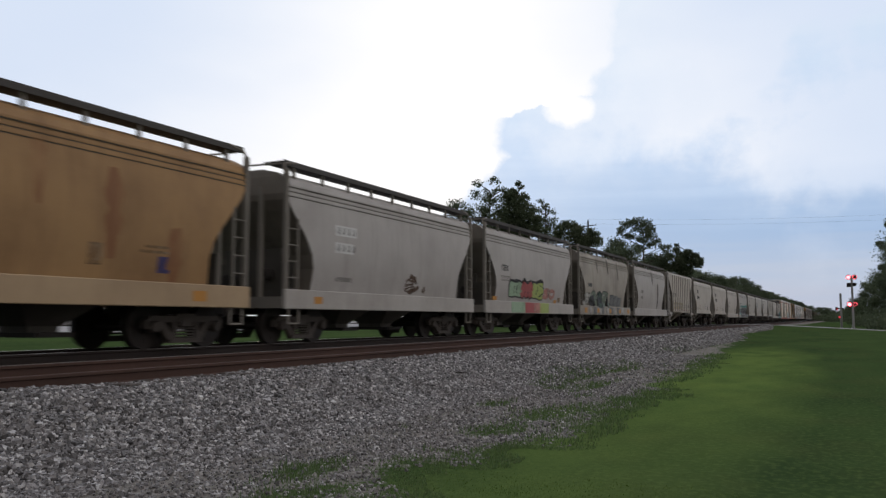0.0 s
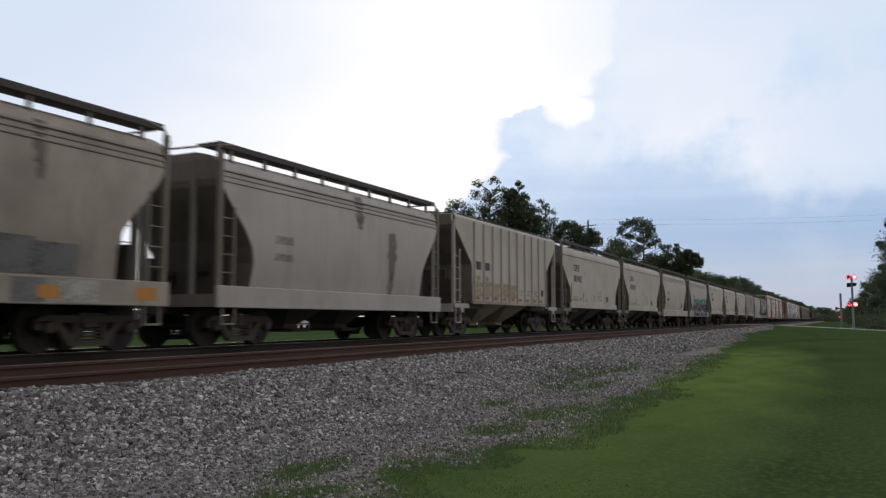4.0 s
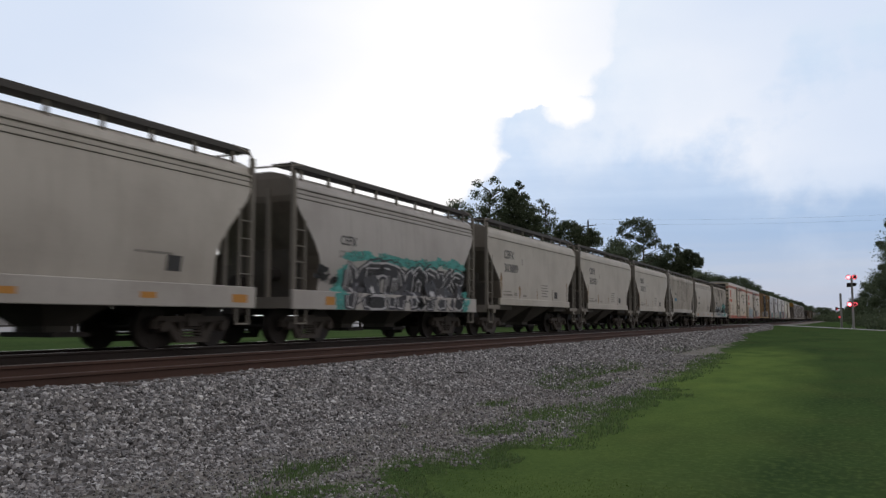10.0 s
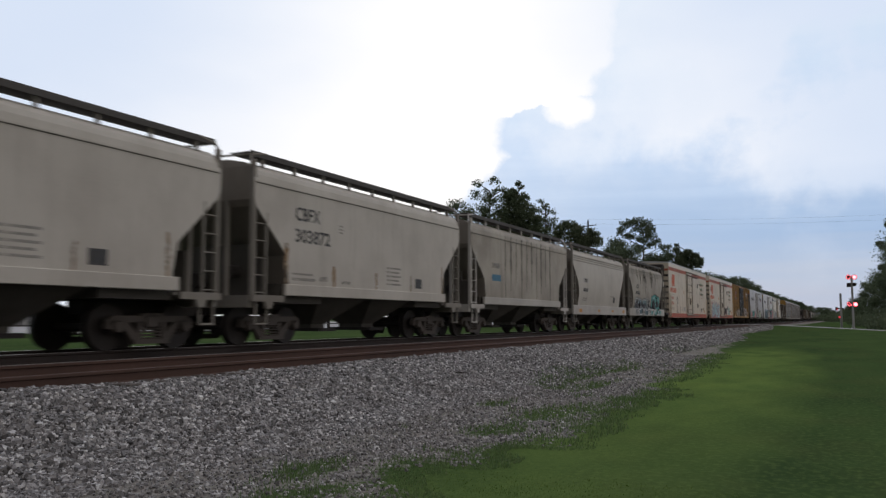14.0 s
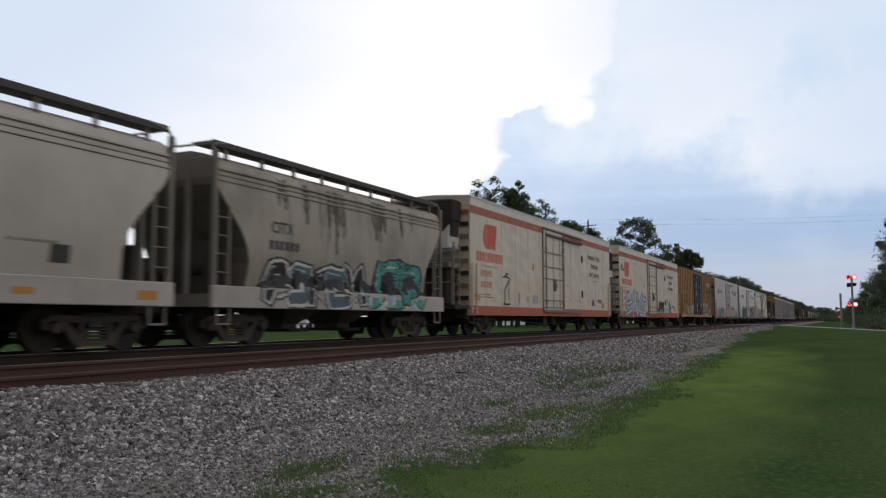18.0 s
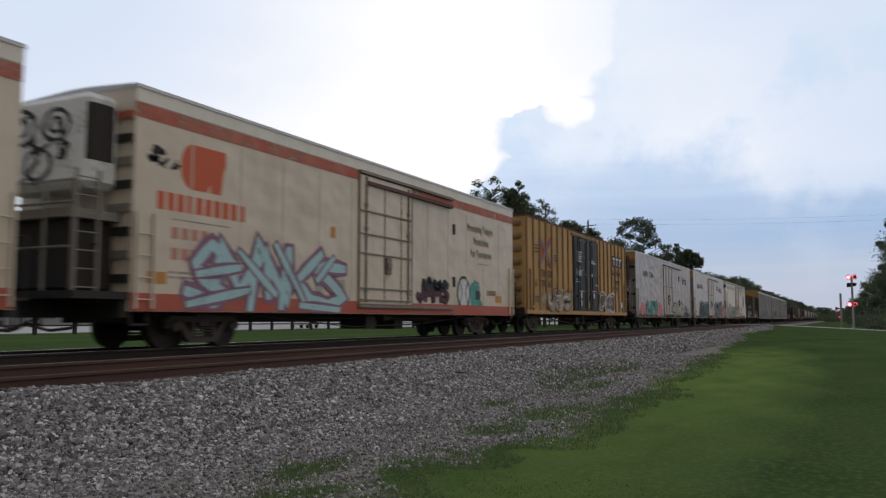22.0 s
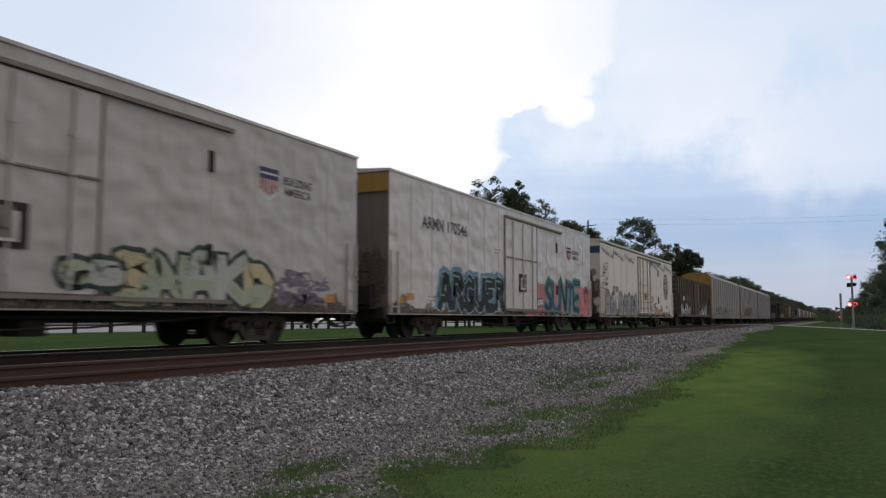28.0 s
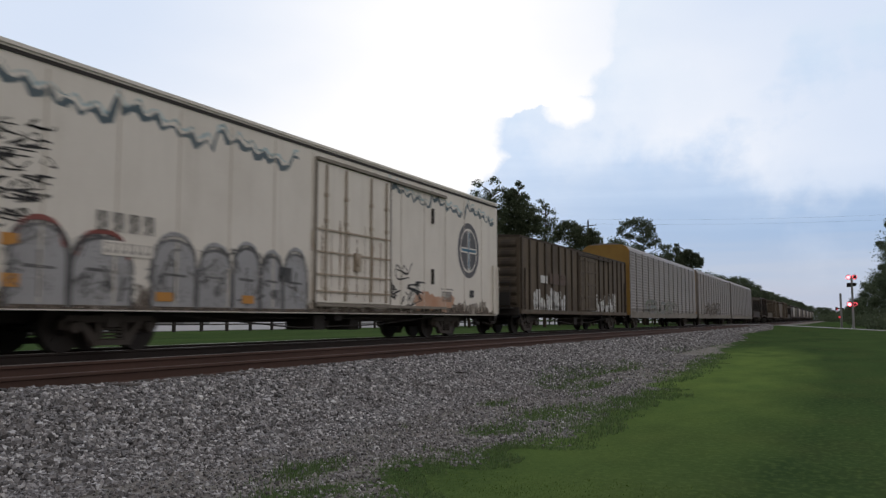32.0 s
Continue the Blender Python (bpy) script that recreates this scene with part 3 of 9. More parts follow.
    for sgn in (-1, 1):
        def mk_end(bm, sgn=sgn):
            ya, yb = sorted((sgn * (h - 0.02), sgn * (h - 0.18)))
            box(bm, -1.5, 1.5, ya, yb, 0.88, 1.16)
            for x in (-0.75, 0.75):
                ya, yb = sorted((sgn * (h - 0.06), sgn * (h - 0.16)))
                box(bm, x - 0.05, x + 0.05, ya, yb, 1.1, 3.9)
            box(bm, -1.5, 1.5, min(sgn * (h - 0.1), sgn * (h - 1.3)), max(sgn * (h - 0.1), sgn * (h - 1.3)), 1.10, 1.16)
        part("end_frame", ("endframe", sgn) + key, mk_end, trim, c)
        for x in (-1, 1):
            top = 4.30 if style != "ribbed" else 4.1
            part("corner_post", ("cornerpost", style), lambda bm: box(bm, -0.05, 0.05, -0.05, 0.05, 1.1, top), trim, c, at=(x * 1.52, sgn * (h - 0.10), 0))
            part("ladder", ("ladder", style, "s"), ladder_maker(1.05, 3.1, 0.42), trim, c, at=(x * 1.56, (-h + 0.12) if sgn < 0 else (h - 0.54), 0))
            part("stirrup", ("stirrup",), mk_stirrup, trim, c, at=(x * 1.56, (-h + 0.2) if sgn < 0 else (h - 0.6), 0))
        def mk_draft(bm, sgn=sgn):
            ya, yb = sorted((sgn * (h - 0.05), sgn * (h - 2.4)))
            box(bm, -0.22, 0.22, ya, yb, 0.72, 1.10)
        part("draft_sill", ("draft", sgn) + key, mk_draft, M_STEEL_DARK, c)
    # bolster boxes drawn long, added to close the open view under the sill
    for sgn in (-1, 1):
        ya, yb = sorted((sgn * (h - 1.22), sgn * (h - 3.05)))
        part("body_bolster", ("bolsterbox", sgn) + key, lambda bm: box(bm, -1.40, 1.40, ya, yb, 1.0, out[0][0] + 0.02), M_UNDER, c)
    # plates placed to cut down the open view below the slope sheets
    for sgn in (-1, 1):
        ya, yb = sorted((sgn * (h - 0.72), sgn * (h - 0.78)))
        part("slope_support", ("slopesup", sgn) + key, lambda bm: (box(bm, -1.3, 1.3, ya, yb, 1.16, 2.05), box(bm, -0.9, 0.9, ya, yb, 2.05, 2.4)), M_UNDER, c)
    # discharge bays
    nb = 2 if style != "three" else 3
    span = L - 2 * 3.0
    for k in range(nb):
        yc = -span / 2 + span * (k + 0.5) / nb

        def mk_bay(bm):
            hw = span / nb / 2
            loft(bm, [(0.36, 0.42, -0.32, 0.32), (0.48, 0.42, -0.32, 0.32), (1.30, 1.42, -hw, hw), (1.36, 1.40, -hw, hw)])
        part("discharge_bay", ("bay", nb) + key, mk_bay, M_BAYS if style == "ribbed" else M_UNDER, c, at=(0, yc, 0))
        part("outlet_gate", ("gate",), lambda bm: box(bm, -0.75, 0.75, -0.40, 0.40, 0.28, 0.37), M_STEEL_DARK, c, at=(0, yc, 0))
    part("brake_cylinder", ("brakecyl",), lambda bm: tube(bm, (0.55, -0.35, 1.75), (0.55, 0.35, 1.75), 0.16, 12), M_STEEL_DARK, c, at=(0, -h + 0.75, 0))
    part("air_reservoir", ("airres",), lambda bm: tube(bm, (-0.5, -0.4, 1.55), (-0.5, 0.6, 1.55), 0.2, 12), M_STEEL_DARK, c, at=(0, -h + 0.75, 0))
    for y in (-h + 1.42, h - 1.42):
        truck(c, y)
    coupler(c, L, 0.47)
    return c


def mk_stirrup(bm):
    box(bm, -0.02, 0.02, -0.02, 0.02, 0.50, 1.1)
    box(bm, -0.02, 0.02, 0.38, 0.42, 0.50, 1.1)
    box(bm, -0.03, 0.03, -0.02, 0.42, 0.49, 0.53)


M_BOARD = paint("galvanised_walkway", (0.075, 0.07, 0.066), GRIME, 0.5, 0.0, 0.7)
P_SHADE = paint("cornice_shade_paint", (0.15, 0.14, 0.12), GRIME, 0.4, 0.0, 0.8)
M_BAYS = paint("dusty_bay_paint", (0.26, 0.24, 0.20), (0.08, 0.07, 0.06), 0.5, 0.5, 0.8)
M_UNDER = paint("dark_bay_paint", (0.085, 0.078, 0.068), (0.025, 0.022, 0.02), 0.6, 0.5, 0.8)


def boxy_body(c, L, W, z0, z1, mat, roof_mat, key, roof_rise=0.12):
    h = L / 2
    part("body", ("boxbody",) + key, lambda bm: box(bm, -W, W, -h, h, z0, z1), mat, c)
    part("roof", ("boxroof",) + key, lambda bm: loft(bm, [(z1 - 0.03, W + 0.03, -h - 0.02, h + 0.02), (z1 + 0.04, W + 0.03, -h - 0.02, h + 0.02), (z1 + roof_rise, 0.25, -h - 0.02, h + 0.02)]), roof_mat, c, "pressed steel roof")
    part("underframe", ("underframe",) + key, lambda bm: (box(bm, -0.35, 0.35, -h + 0.1, h - 0.1, z0 - 0.22, z0 + 0.02), box(bm, -1.4, 1.4, -0.15, 0.15, z0 - 0.18, z0 + 0.02)), M_STEEL_DARK, c)
def plug_door(c, x, ya, yb, track_to, z0, z1, mat, bar_mat, track_mat, posts=(0.33, 0.66), rungs=(0.10, 0.22, 0.40, 0.62), rod=0.03):
    door = part("door", ("plug", round(yb - ya, 2), z0, z1), lambda bm: box(bm, -0.02, 0.05, 0, yb - ya, z0, z1), mat, c, "plug door with locking bars", at=(x, ya, 0), bevel=0.01)
    for k, f in enumerate(posts):
        yy = f * (yb - ya)
        part("lock_bar", ("lockbar", z0, z1), lambda bm: (tube(bm, (0.08, 0, z0 + 0.05), (0.08, 0, z1 - 0.05), rod, 6), box(bm, 0.03, 0.11, -0.06, 0.06, z0 + 0.3, z0 + 0.4), box(bm, 0.03, 0.11, -0.06, 0.06, z1 - 0.9, z1 - 0.8), box(bm, 0.03, 0.11, -0.06, 0.06, (z0 + z1) / 2 + 0.25, (z0 + z1) / 2 + 0.35)), mat if len(rungs) < 3 else bar_mat, door, at=(0, yy, 0))
    hgt = z1 - z0
    for f in rungs:
        part("cross_bar", ("crossbar", round(yb - ya, 2)), lambda bm: box(bm, 0.03, 0.085, 0.02, yb - ya - 0.02, -0.022, 0.022), bar_mat, door, at=(0, 0, z0 + f * hgt))
    part("lock_box", ("lockbox",), lambda bm: (box(bm, 0.04, 0.13, -0.14, 0.14, 0, 0.5), tube(bm, (0.13, 0, 0.25), (0.17, 0, 0.25), 0.12, 10)), bar_mat, door, at=(0, 0.5 * (yb - ya), z0 + 0.24 * hgt))
    for k, zz in enumerate((z1 + 0.03, z0 - 0.10)):
        part("door_track", ("doortrack", round(track_to - ya, 2), k), lambda bm: box(bm, 0.0, 0.10, -0.05, track_to - ya, 0, 0.085), track_mat, c, at=(x, ya, zz))
    for yy in (ya - 0.06, yb + 0.02):
        part("door_post", ("doorpost", z0, z1), lambda bm: box(bm, 0.0, 0.055, 0, 0.05, z0, z1), track_mat, c, at=(x, yy, 0))
    return door


def end_details(c, L, W, z0, z1, mat, ladder_mat, key, deep=True):
    h = L / 2
    for sgn in (-1, 1):
        for x in (-1, 1):
            part("ladder", ("ladder", "box", round(z1, 1)), ladder_maker(z0 + 0.05, min(z1 - 0.2, z0 + 1.9), 0.42, 0.42), ladder_mat, c, at=(x * (W + 0.05), (-h + 0.08) if sgn < 0 else (h - 0.50), 0))
            part("stirrup", ("stirrup",), mk_stirrup, M_STEEL_DARK, c, at=(x * 1.50, (-h + 0.1) if sgn < 0 else (h - 0.5), 0))
        part("end_sill", ("boxendsill", sgn) + key, lambda bm: box(bm, -1.5, 1.5, min(sgn * (h - 0.05), sgn * (h + 0.14)), max(sgn * (h - 0.05), sgn * (h + 0.14)), z0 - 0.12, z0 + 0.22), M_STEEL_DARK, c)
        part("cushion_sill", ("cushion", sgn) + key, lambda bm: box(bm, -0.25, 0.25, min(sgn * (h - 2), sgn * (h + 0.5)), max(sgn * (h - 2), sgn * (h + 0.5)), 0.70, 1.02), M_STEEL_DARK, c)
        def mk_gear(bm, sgn=sgn):
            def b(x0, x1, a0, a1, u, v):
                box(bm, x0, x1, min(sgn * (h + a0), sgn * (h + a1)), max(sgn * (h + a0), sgn * (h + a1)), u, v)
            b(-1.35, 1.30, 0.0, 0.50, z0 + 0.16, z0 + 0.21)
            b(-0.9, 0.35, 0.0, 0.22, z0 + 0.25, z0 + 1.10)
            b(0.55, 1.10, 0.0, 0.16, z0 + 0.30, z0 + 0.85)
            for x in (-1.3, -0.2, 0.5, 1.25):
                tube(bm, (x, sgn * (h + 0.46), z0 + 0.2), (x, sgn * (h + 0.46), z0 + 1.25), 0.022, 6)
            tube(bm, (-1.3, sgn * (h + 0.46), z0 + 1.25), (1.25, sgn * (h + 0.46), z0 + 1.25), 0.022, 6)
            tube(bm, (-0.55, sgn * (h + 0.05), z0 + 1.7), (-0.55, sgn * (h + 0.20), z0 + 1.7), 0.28, 14)
            tube(bm, (-0.55, sgn * (h + 0.1), z0 + 1.0), (-0.55, sgn * (h + 0.1), z0 + 1.7), 0.03, 6)
        part("brake_gear", ("brakegear", sgn) + key, mk_gear, M_STEEL_DARK, c, "sooty brake gear and crossover platform")
        def mk_hose(bm, sgn=sgn):
            pts = [(0.5, sgn * (h + 0.05), 0.72), (0.52, sgn * (h + 0.35), 0.45), (0.45, sgn * (h + 0.8), 0.40), (0.3, sgn * (h + 1.1), 0.5)]
            for a, b in zip(pts, pts[1:]):
                tube(bm, a, b, 0.03, 6)
        part("air_hose", ("hose", sgn) + key, mk_hose, M_STEEL_DARK, c)


def side_seams(c, L, W, z0, z1, n, mat, key):
    h = L / 2
    for k in range(1, n):
        for x in (-1, 1):
            part("panel_seam", ("seam", z0, z1), lambda bm: box(bm, -0.011, 0.011, -0.022, 0.022, z0 + 0.05, z1 - 0.08), mat, c, at=(x * W, -h + k * L / n, 0))


def brake_rigging(c, z0):
    part("brake_rigging", ("rig",), lambda bm: (tube(bm, (1.1, -3.6, z0 - 0.12), (1.1, 3.6, z0 - 0.12), 0.025, 5), tube(bm, (0.6, -0.5, z0 - 0.25), (0.6, 0.5, z0 - 0.25), 0.18, 10), box(bm, 0.2, 1.0, 1.2, 1.7, z0 - 0.45, z0 - 0.1)), M_STEEL_DARK, c)
    part("brake_rod", ("rod",), lambda bm: (tube(bm, (1.25, -6.0, z0 - 0.05), (1.25, -1.6, z0 - 0.36), 0.02, 5), tube(bm, (1.25, -1.6, z0 - 0.36), (1.25, 2.4, z0 - 0.30), 0.02, 5), tube(bm, (1.25, 2.4, z0 - 0.30), (1.25, 6.0, z0 - 0.06), 0.02, 5), box(bm, 0.4, 1.3, -1.0, -0.5, z0 - 0.42, z0 - 0.05)), M_STEEL_DARK, c)


def reefer(s0, s1, mat, roof_mat, bar_mat, label, door_at, track_to, z1=5.10, bogie=2.55, posts=(0.09, 0.92), rungs=(0.03, 0.12, 0.39, 0.54, 0.72)):
    """Mechanical refrigerator car, 5.2 m high; at its leading end the cooling unit sits in a recess."""
    c = place_car("refrigerator_car", s0, s1, label, "freight car", "cars of the train")
    L, W, z0 = s1 - s0, 1.60, 0.76
    h = L / 2
    key = ("reefer", round(L, 2), z1)
    boxy_body(c, L, W, z0, z1, mat, roof_mat, key)
    mid = (s0 + s1) / 2
    plug_door(c, W, door_at[0] - mid, door_at[1] - mid, track_to - mid, z0 + 0.28, z1 - 0.42, mat, bar_mat, P_BARS, posts, rungs)
    end_details(c, L, W, z0, z1, mat, mat, key)
    brake_rigging(c, z0)
    for y in (-h + bogie, h - bogie):
        truck(c, y)
    coupler(c, L, 0.95)
    return c


def rib_boxcar(s0, s1, mat, rib_mat, roof_mat, label, doors, z1, nribs, door_mat):
    c = place_car("boxcar", s0, s1, label, "freight car", "cars of the train")
    L, W, z0 = s1 - s0, 1.52, 0.90
    h = L / 2
    key = ("boxcar", round(L, 2), z1)
    boxy_body(c, L, W, z0, z1, mat, roof_mat, key)
    mid = (s0 + s1) / 2
    d0, d1 = doors[0] - mid, doors[1] - mid
    for k in range(nribs):
        y = -h + 0.12 + k * (L - 0.24) / (nribs - 1)
        if d0 - 0.1 < y < d1 + 0.1:
            continue
        for x in (-1, 1):
            part("rib", ("boxrib", z0, z1), lambda bm: loft(bm, [(z0 + 0.04, 0.055, -0.055, 0.055), (z1 - 0.05, 0.055, -0.055, 0.055)]), rib_mat, c, at=(x * (W + 0.02), y, 0), bevel=0.02)
    # corrugated ends
    for sgn in (-1, 1):
        for k in range(7):
            z = z0 + 0.5 + k * (z1 - z0 - 0.8) / 6
            part("end_corrugation", ("endcorr",), lambda bm: tube(bm, (-1.38, 0, 0), (1.38, 0, 0), 0.22, 12), rib_mat, c, at=(0, sgn * (h - 0.12), z))
    nd = len(doors) - 1
    for a, b in zip(doors, doors[1:]):
        d = part("door", ("slide", round(b - a, 2), z0, z1), lambda bm: box(bm, -0.01, 0.06, 0.02, b - a - 0.02, z0 + 0.15, z1 - 0.25), door_mat, c, at=(W, a - mid, 0), bevel=0.01)
        for f in (0.02, 0.26, 0.5, 0.74, 0.965):
            part("door_rail", ("slidebar", round(b - a, 2)), lambda bm: box(bm, 0.05, 0.10, 0.04, b - a - 0.04, -0.05, 0.05), door_mat, d, at=(0, 0, z0 + 0.2 + f * (z1 - z0 - 0.5)))
        for f in (0.06, 0.5, 0.94):
            part("door_stile", ("slidestile", z0, z1), lambda bm: box(bm, 0.05, 0.095, -0.05, 0.05, z0 + 0.18, z1 - 0.27), door_mat, d, at=(0, f * (b - a), 0))
        part("lock_bar", ("lockbar", z0, z1), lambda bm: (tube(bm, (0.13, 0, z0 + 0.2), (0.13, 0, z1 - 0.3), 0.028, 6), box(bm, 0.03, 0.15, -0.05, 0.05, z0 + 0.8, z0 + 0.95)), door_mat, d, at=(0, 0.25 * (b - a), 0))
    part("side_sill", ("boxsill",) + key, lambda bm: (box(bm, W - 0.05, W + 0.075, -h, h, z0 - 0.05, z0 + 0.13), box(bm, -W - 0.075, -W + 0.05, -h, h, z0 - 0.05, z0 + 0.13)), mat, c)
    part("door_track", ("boxtrack",) + key, lambda bm: box(bm, W, W + 0.09, d0 - 0.2, min(h - 0.2, d1 + (d1 - d0)), z1 - 0.22, z1 - 0.12), rib_mat, c)
    end_details(c, L, W, z0, z1, mat, rib_mat, key)
    brake_rigging(c, z0)
    for y in (-h + 2.1, h - 2.1):
        truck(c, y)
    coupler(c, L, 0.85)
    return c


def autorack(s0, s1, side_mat, roof_mat, end_mat, label):
    c = place_car("autorack", s0, s1, label, "freight car", "cars of the train")
    L, W, z0, z1 = s1 - s0, 1.55, 1.0, 5.05
    h = L / 2
    key = ("rack", round(L, 2))
    part("body", ("rackcore",) + key, lambda bm: box(bm, -W + 0.06, W - 0.06, -h + 0.1, h - 0.1, z0, z1), side_mat, c)
    part("roof", ("rackroof",) + key, lambda bm: loft(bm, [(z1 - 0.05, W, -h, h), (z1 + 0.22, W - 0.12, -h, h), (z1 + 0.40, W - 0.45, -h, h), (z1 + 0.50, 0.5, -h, h)]), roof_mat, c)
    n = 14
    pw = L / n
    for k in range(n):
        def mk_panel(bm):
            m = 20
            for j in range(m):
                za = z0 + 0.25 + j * (z1 - z0 - 0.35) / m
                zb = za + (z1 - z0 - 0.35) / m
                zm = (za + zb) / 2
                for a, b, xa, xb in ((za, zm, W - 0.022, W + 0.005), (zm, zb, W + 0.005, W - 0.022)):
                    v = [bm.verts.new(p) for p in ((xa, 0.06, a), (xa, pw - 0.06, a), (xb, pw - 0.06, b), (xb, 0.06, b))]
                    bm.faces.new(v)
        part("side_panel", ("rackpanel",) + key, mk_panel, side_mat, c, at=(0, -h + k * pw, 0))
        for x in (-1, 1):
            part("post", ("rackpost",) + key, lambda bm: box(bm, -0.03, 0.03, -0.06, 0.06, z0, z1), roof_mat, c, at=(x * (W + 0.01), -h + k * pw + (0.07 if k == 0 else 0), 0))
    part("deck_sill", ("racksill",) + key, lambda bm: (box(bm, W - 0.08, W + 0.03, -h, h, 0.72, 1.12), box(bm, -W - 0.03, -W + 0.08, -h, h, 0.72, 1.12)), P_TRIM, c)
    for sgn in (-1, 1):
        part("end_door", ("rackend", sgn) + key, lambda bm: prism_x(bm, [(-W, 0.9), (W, 0.9), (W, z1), (W - 0.12, z1 + 0.22), (W - 0.45, z1 + 0.40), (-W + 0.45, z1 + 0.40), (-W + 0.12, z1 + 0.22), (-W, z1)], sgn * (h + 0.01), sgn * (h + 0.07)), end_mat, c)
    for y in (-h + 3.4, h - 3.4):
        truck(c, y)
    coupler(c, L, 0.75)
    return c


def prism_x(bm, pts, y0, y1):
    A = [bm.verts.new((x, y0, z)) for x, z in pts]
    B = [bm.verts.new((x, y1, z)) for x, z in pts]
    n = len(pts)
    for k in range(n):
        bm.faces.new((A[k], A[(k + 1) % n], B[(k + 1) % n], B[k]))
    bm.faces.new(A[::-1])
    bm.faces.new(B)


def open_hopper(s0, s1, mat, label, z1=3.6):
    c = place_car("open_hopper", s0, s1, label, "freight car", "cars of the train")
    L, W, z0 = s1 - s0, 1.55, 1.15
    h = L / 2
    key = ("openhop", round(L, 2), z1)
    part("body", key, lambda bm: loft(bm, [(z0, W, -h + 1.8, h - 1.8), (2.3, W, -h + 0.9, h - 0.9), (z1 - 0.25, W, -h + 0.05, h - 0.05), (z1, W, -h, h)]), mat, c)
    n = 11
    for k in range(n):
        for x in (-1, 1):
            part("rib", ("openrib", z1), lambda bm: box(bm, -0.05, 0.05, -0.06, 0.06, 1.9, z1), mat, c, at=(x * (W + 0.04), -h + 0.9 + k * (L - 1.8) / (n - 1), 0))
    part("side_sill", ("opensill",) + key, lambda bm: (box(bm, -W, W, -h, h, 0.95, 1.16)), mat, c)
    for y in (-h + 1.9, h - 1.9):
        truck(c, y)
    coupler(c, L, 0.5)
    return c


# paints of the train
P_BARS = paint("dark_door_bars", (0.22, 0.20, 0.17), (0.10, 0.075, 0.055), 0.5, 0.5, 0.75)
P_SEAM = paint("dirty_seam", (0.52, 0.48, 0.41), (0.26, 0.21, 0.16), 0.5, 0.5, 0.7)
P_TRIM = paint("grimy_trim_paint", (0.22, 0.205, 0.18), (0.10, 0.08, 0.06), 0.5, 0.4, 0.75)
P_TAN = paint("tan_hopper_paint", (0.36, 0.22, 0.10), RUST, 0.55, 0.5)
P_GREY = paint("light_grey_hopper_paint", (0.43, 0.412, 0.392), (0.14, 0.11, 0.09), 0.35, 0.35)
P_CREAM = paint("cream_grey_hopper_paint", (0.47, 0.445, 0.40), (0.21, 0.18, 0.145), 0.42, 0.35)
P_DULL = paint("weathered_hopper_paint", (0.36, 0.33, 0.28), (0.09, 0.075, 0.06), 0.65, 0.65)
P_SILL = paint("chalky_sill_paint", (0.44, 0.422, 0.392), (0.14, 0.11, 0.09), 0.45, 0.3)
P_WHITE = paint("reefer_white_paint", (0.60, 0.575, 0.555), (0.30, 0.27, 0.24), 0.32, 0.32, 0.32, wavy=0.12)
P_BONE = paint("bone_white_reefer_paint", (0.70, 0.67, 0.61), (0.30, 0.26, 0.20), 0.22, 0.25)
P_DUSTY = paint("dusty_white_paint", (0.47, 0.45, 0.44), (0.26, 0.235, 0.215), 0.4, 0.4, 0.34, wavy=0.12)
P_BONEBAR = paint("rusty_pale_bars", (0.40, 0.35, 0.28), (0.16, 0.09, 0.05), 0.6, 0.6, 0.75)
P_IVORY = paint("ivory_reefer_paint", (0.59, 0.525, 0.42), (0.34, 0.265, 0.185), 0.3, 0.3, 0.36, wavy=0.07)
P_RED = paint("faded_red_band", (0.40, 0.09, 0.055), (0.30, 0.17, 0.12), 0.6, 0.5)
P_VERMIL = paint("vermilion_emblem", (0.52, 0.11, 0.05), (0.42, 0.14, 0.08), 0.4, 0.3)
P_ROOF = paint("galvanised_roof", (0.50, 0.50, 0.50), (0.2, 0.18, 0.16), 0.3, 0.1, 0.45, metal=0.4)
# ribs, corrugations and ladders in darker yellow; rib-edge shade put into the colour
P_YELRIB = paint("shaded_yellow_rib", (0.27, 0.175, 0.08), (0.12, 0.07, 0.035), 0.4, 0.4)
P_YEL = paint("faded_yellow_boxcar", (0.455, 0.275, 0.105), (0.13, 0.07, 0.03), 0.4, 0.4)
P_BLACK = paint("black_door_paint", (0.022, 0.024, 0.026), (0.06, 0.055, 0.05), 0.4, 0.4, 0.5)
P_BROWN = paint("rusty_brown_boxcar", (0.125, 0.10, 0.072), (0.032, 0.023, 0.018), 0.75, 0.85, 0.75)
P_SOOTRIB = paint("sooted_rib", (0.05, 0.04, 0.032), (0.11, 0.085, 0.06), 0.6, 0.7, 0.8)
P_RACKY = paint("rack_yellow", (0.38, 0.23, 0.06), (0.16, 0.07, 0.03), 0.5, 0.4)
P_RACK = paint("galvanised_rack_panel", (0.27, 0.25, 0.235), (0.14, 0.105, 0.085), 0.5, 0.4, 0.5, metal=0.2)
P_COAL = paint("sooty_hopper_paint", (0.035, 0.032, 0.03), RUST, 0.5, 0.5, 0.75)
P_INK = paint("black_stencil_paint", (0.05, 0.052, 0.055), (0.12, 0.11, 0.10), 0.5, 0.4)
P_INKG = paint("grey_stencil_paint", (0.26, 0.25, 0.235), (0.40, 0.38, 0.34), 0.6, 0.5)
P_ORANGE = paint("orange_reflector", (0.46, 0.22, 0.05), (0.28, 0.17, 0.08), 0.5, 0.4)


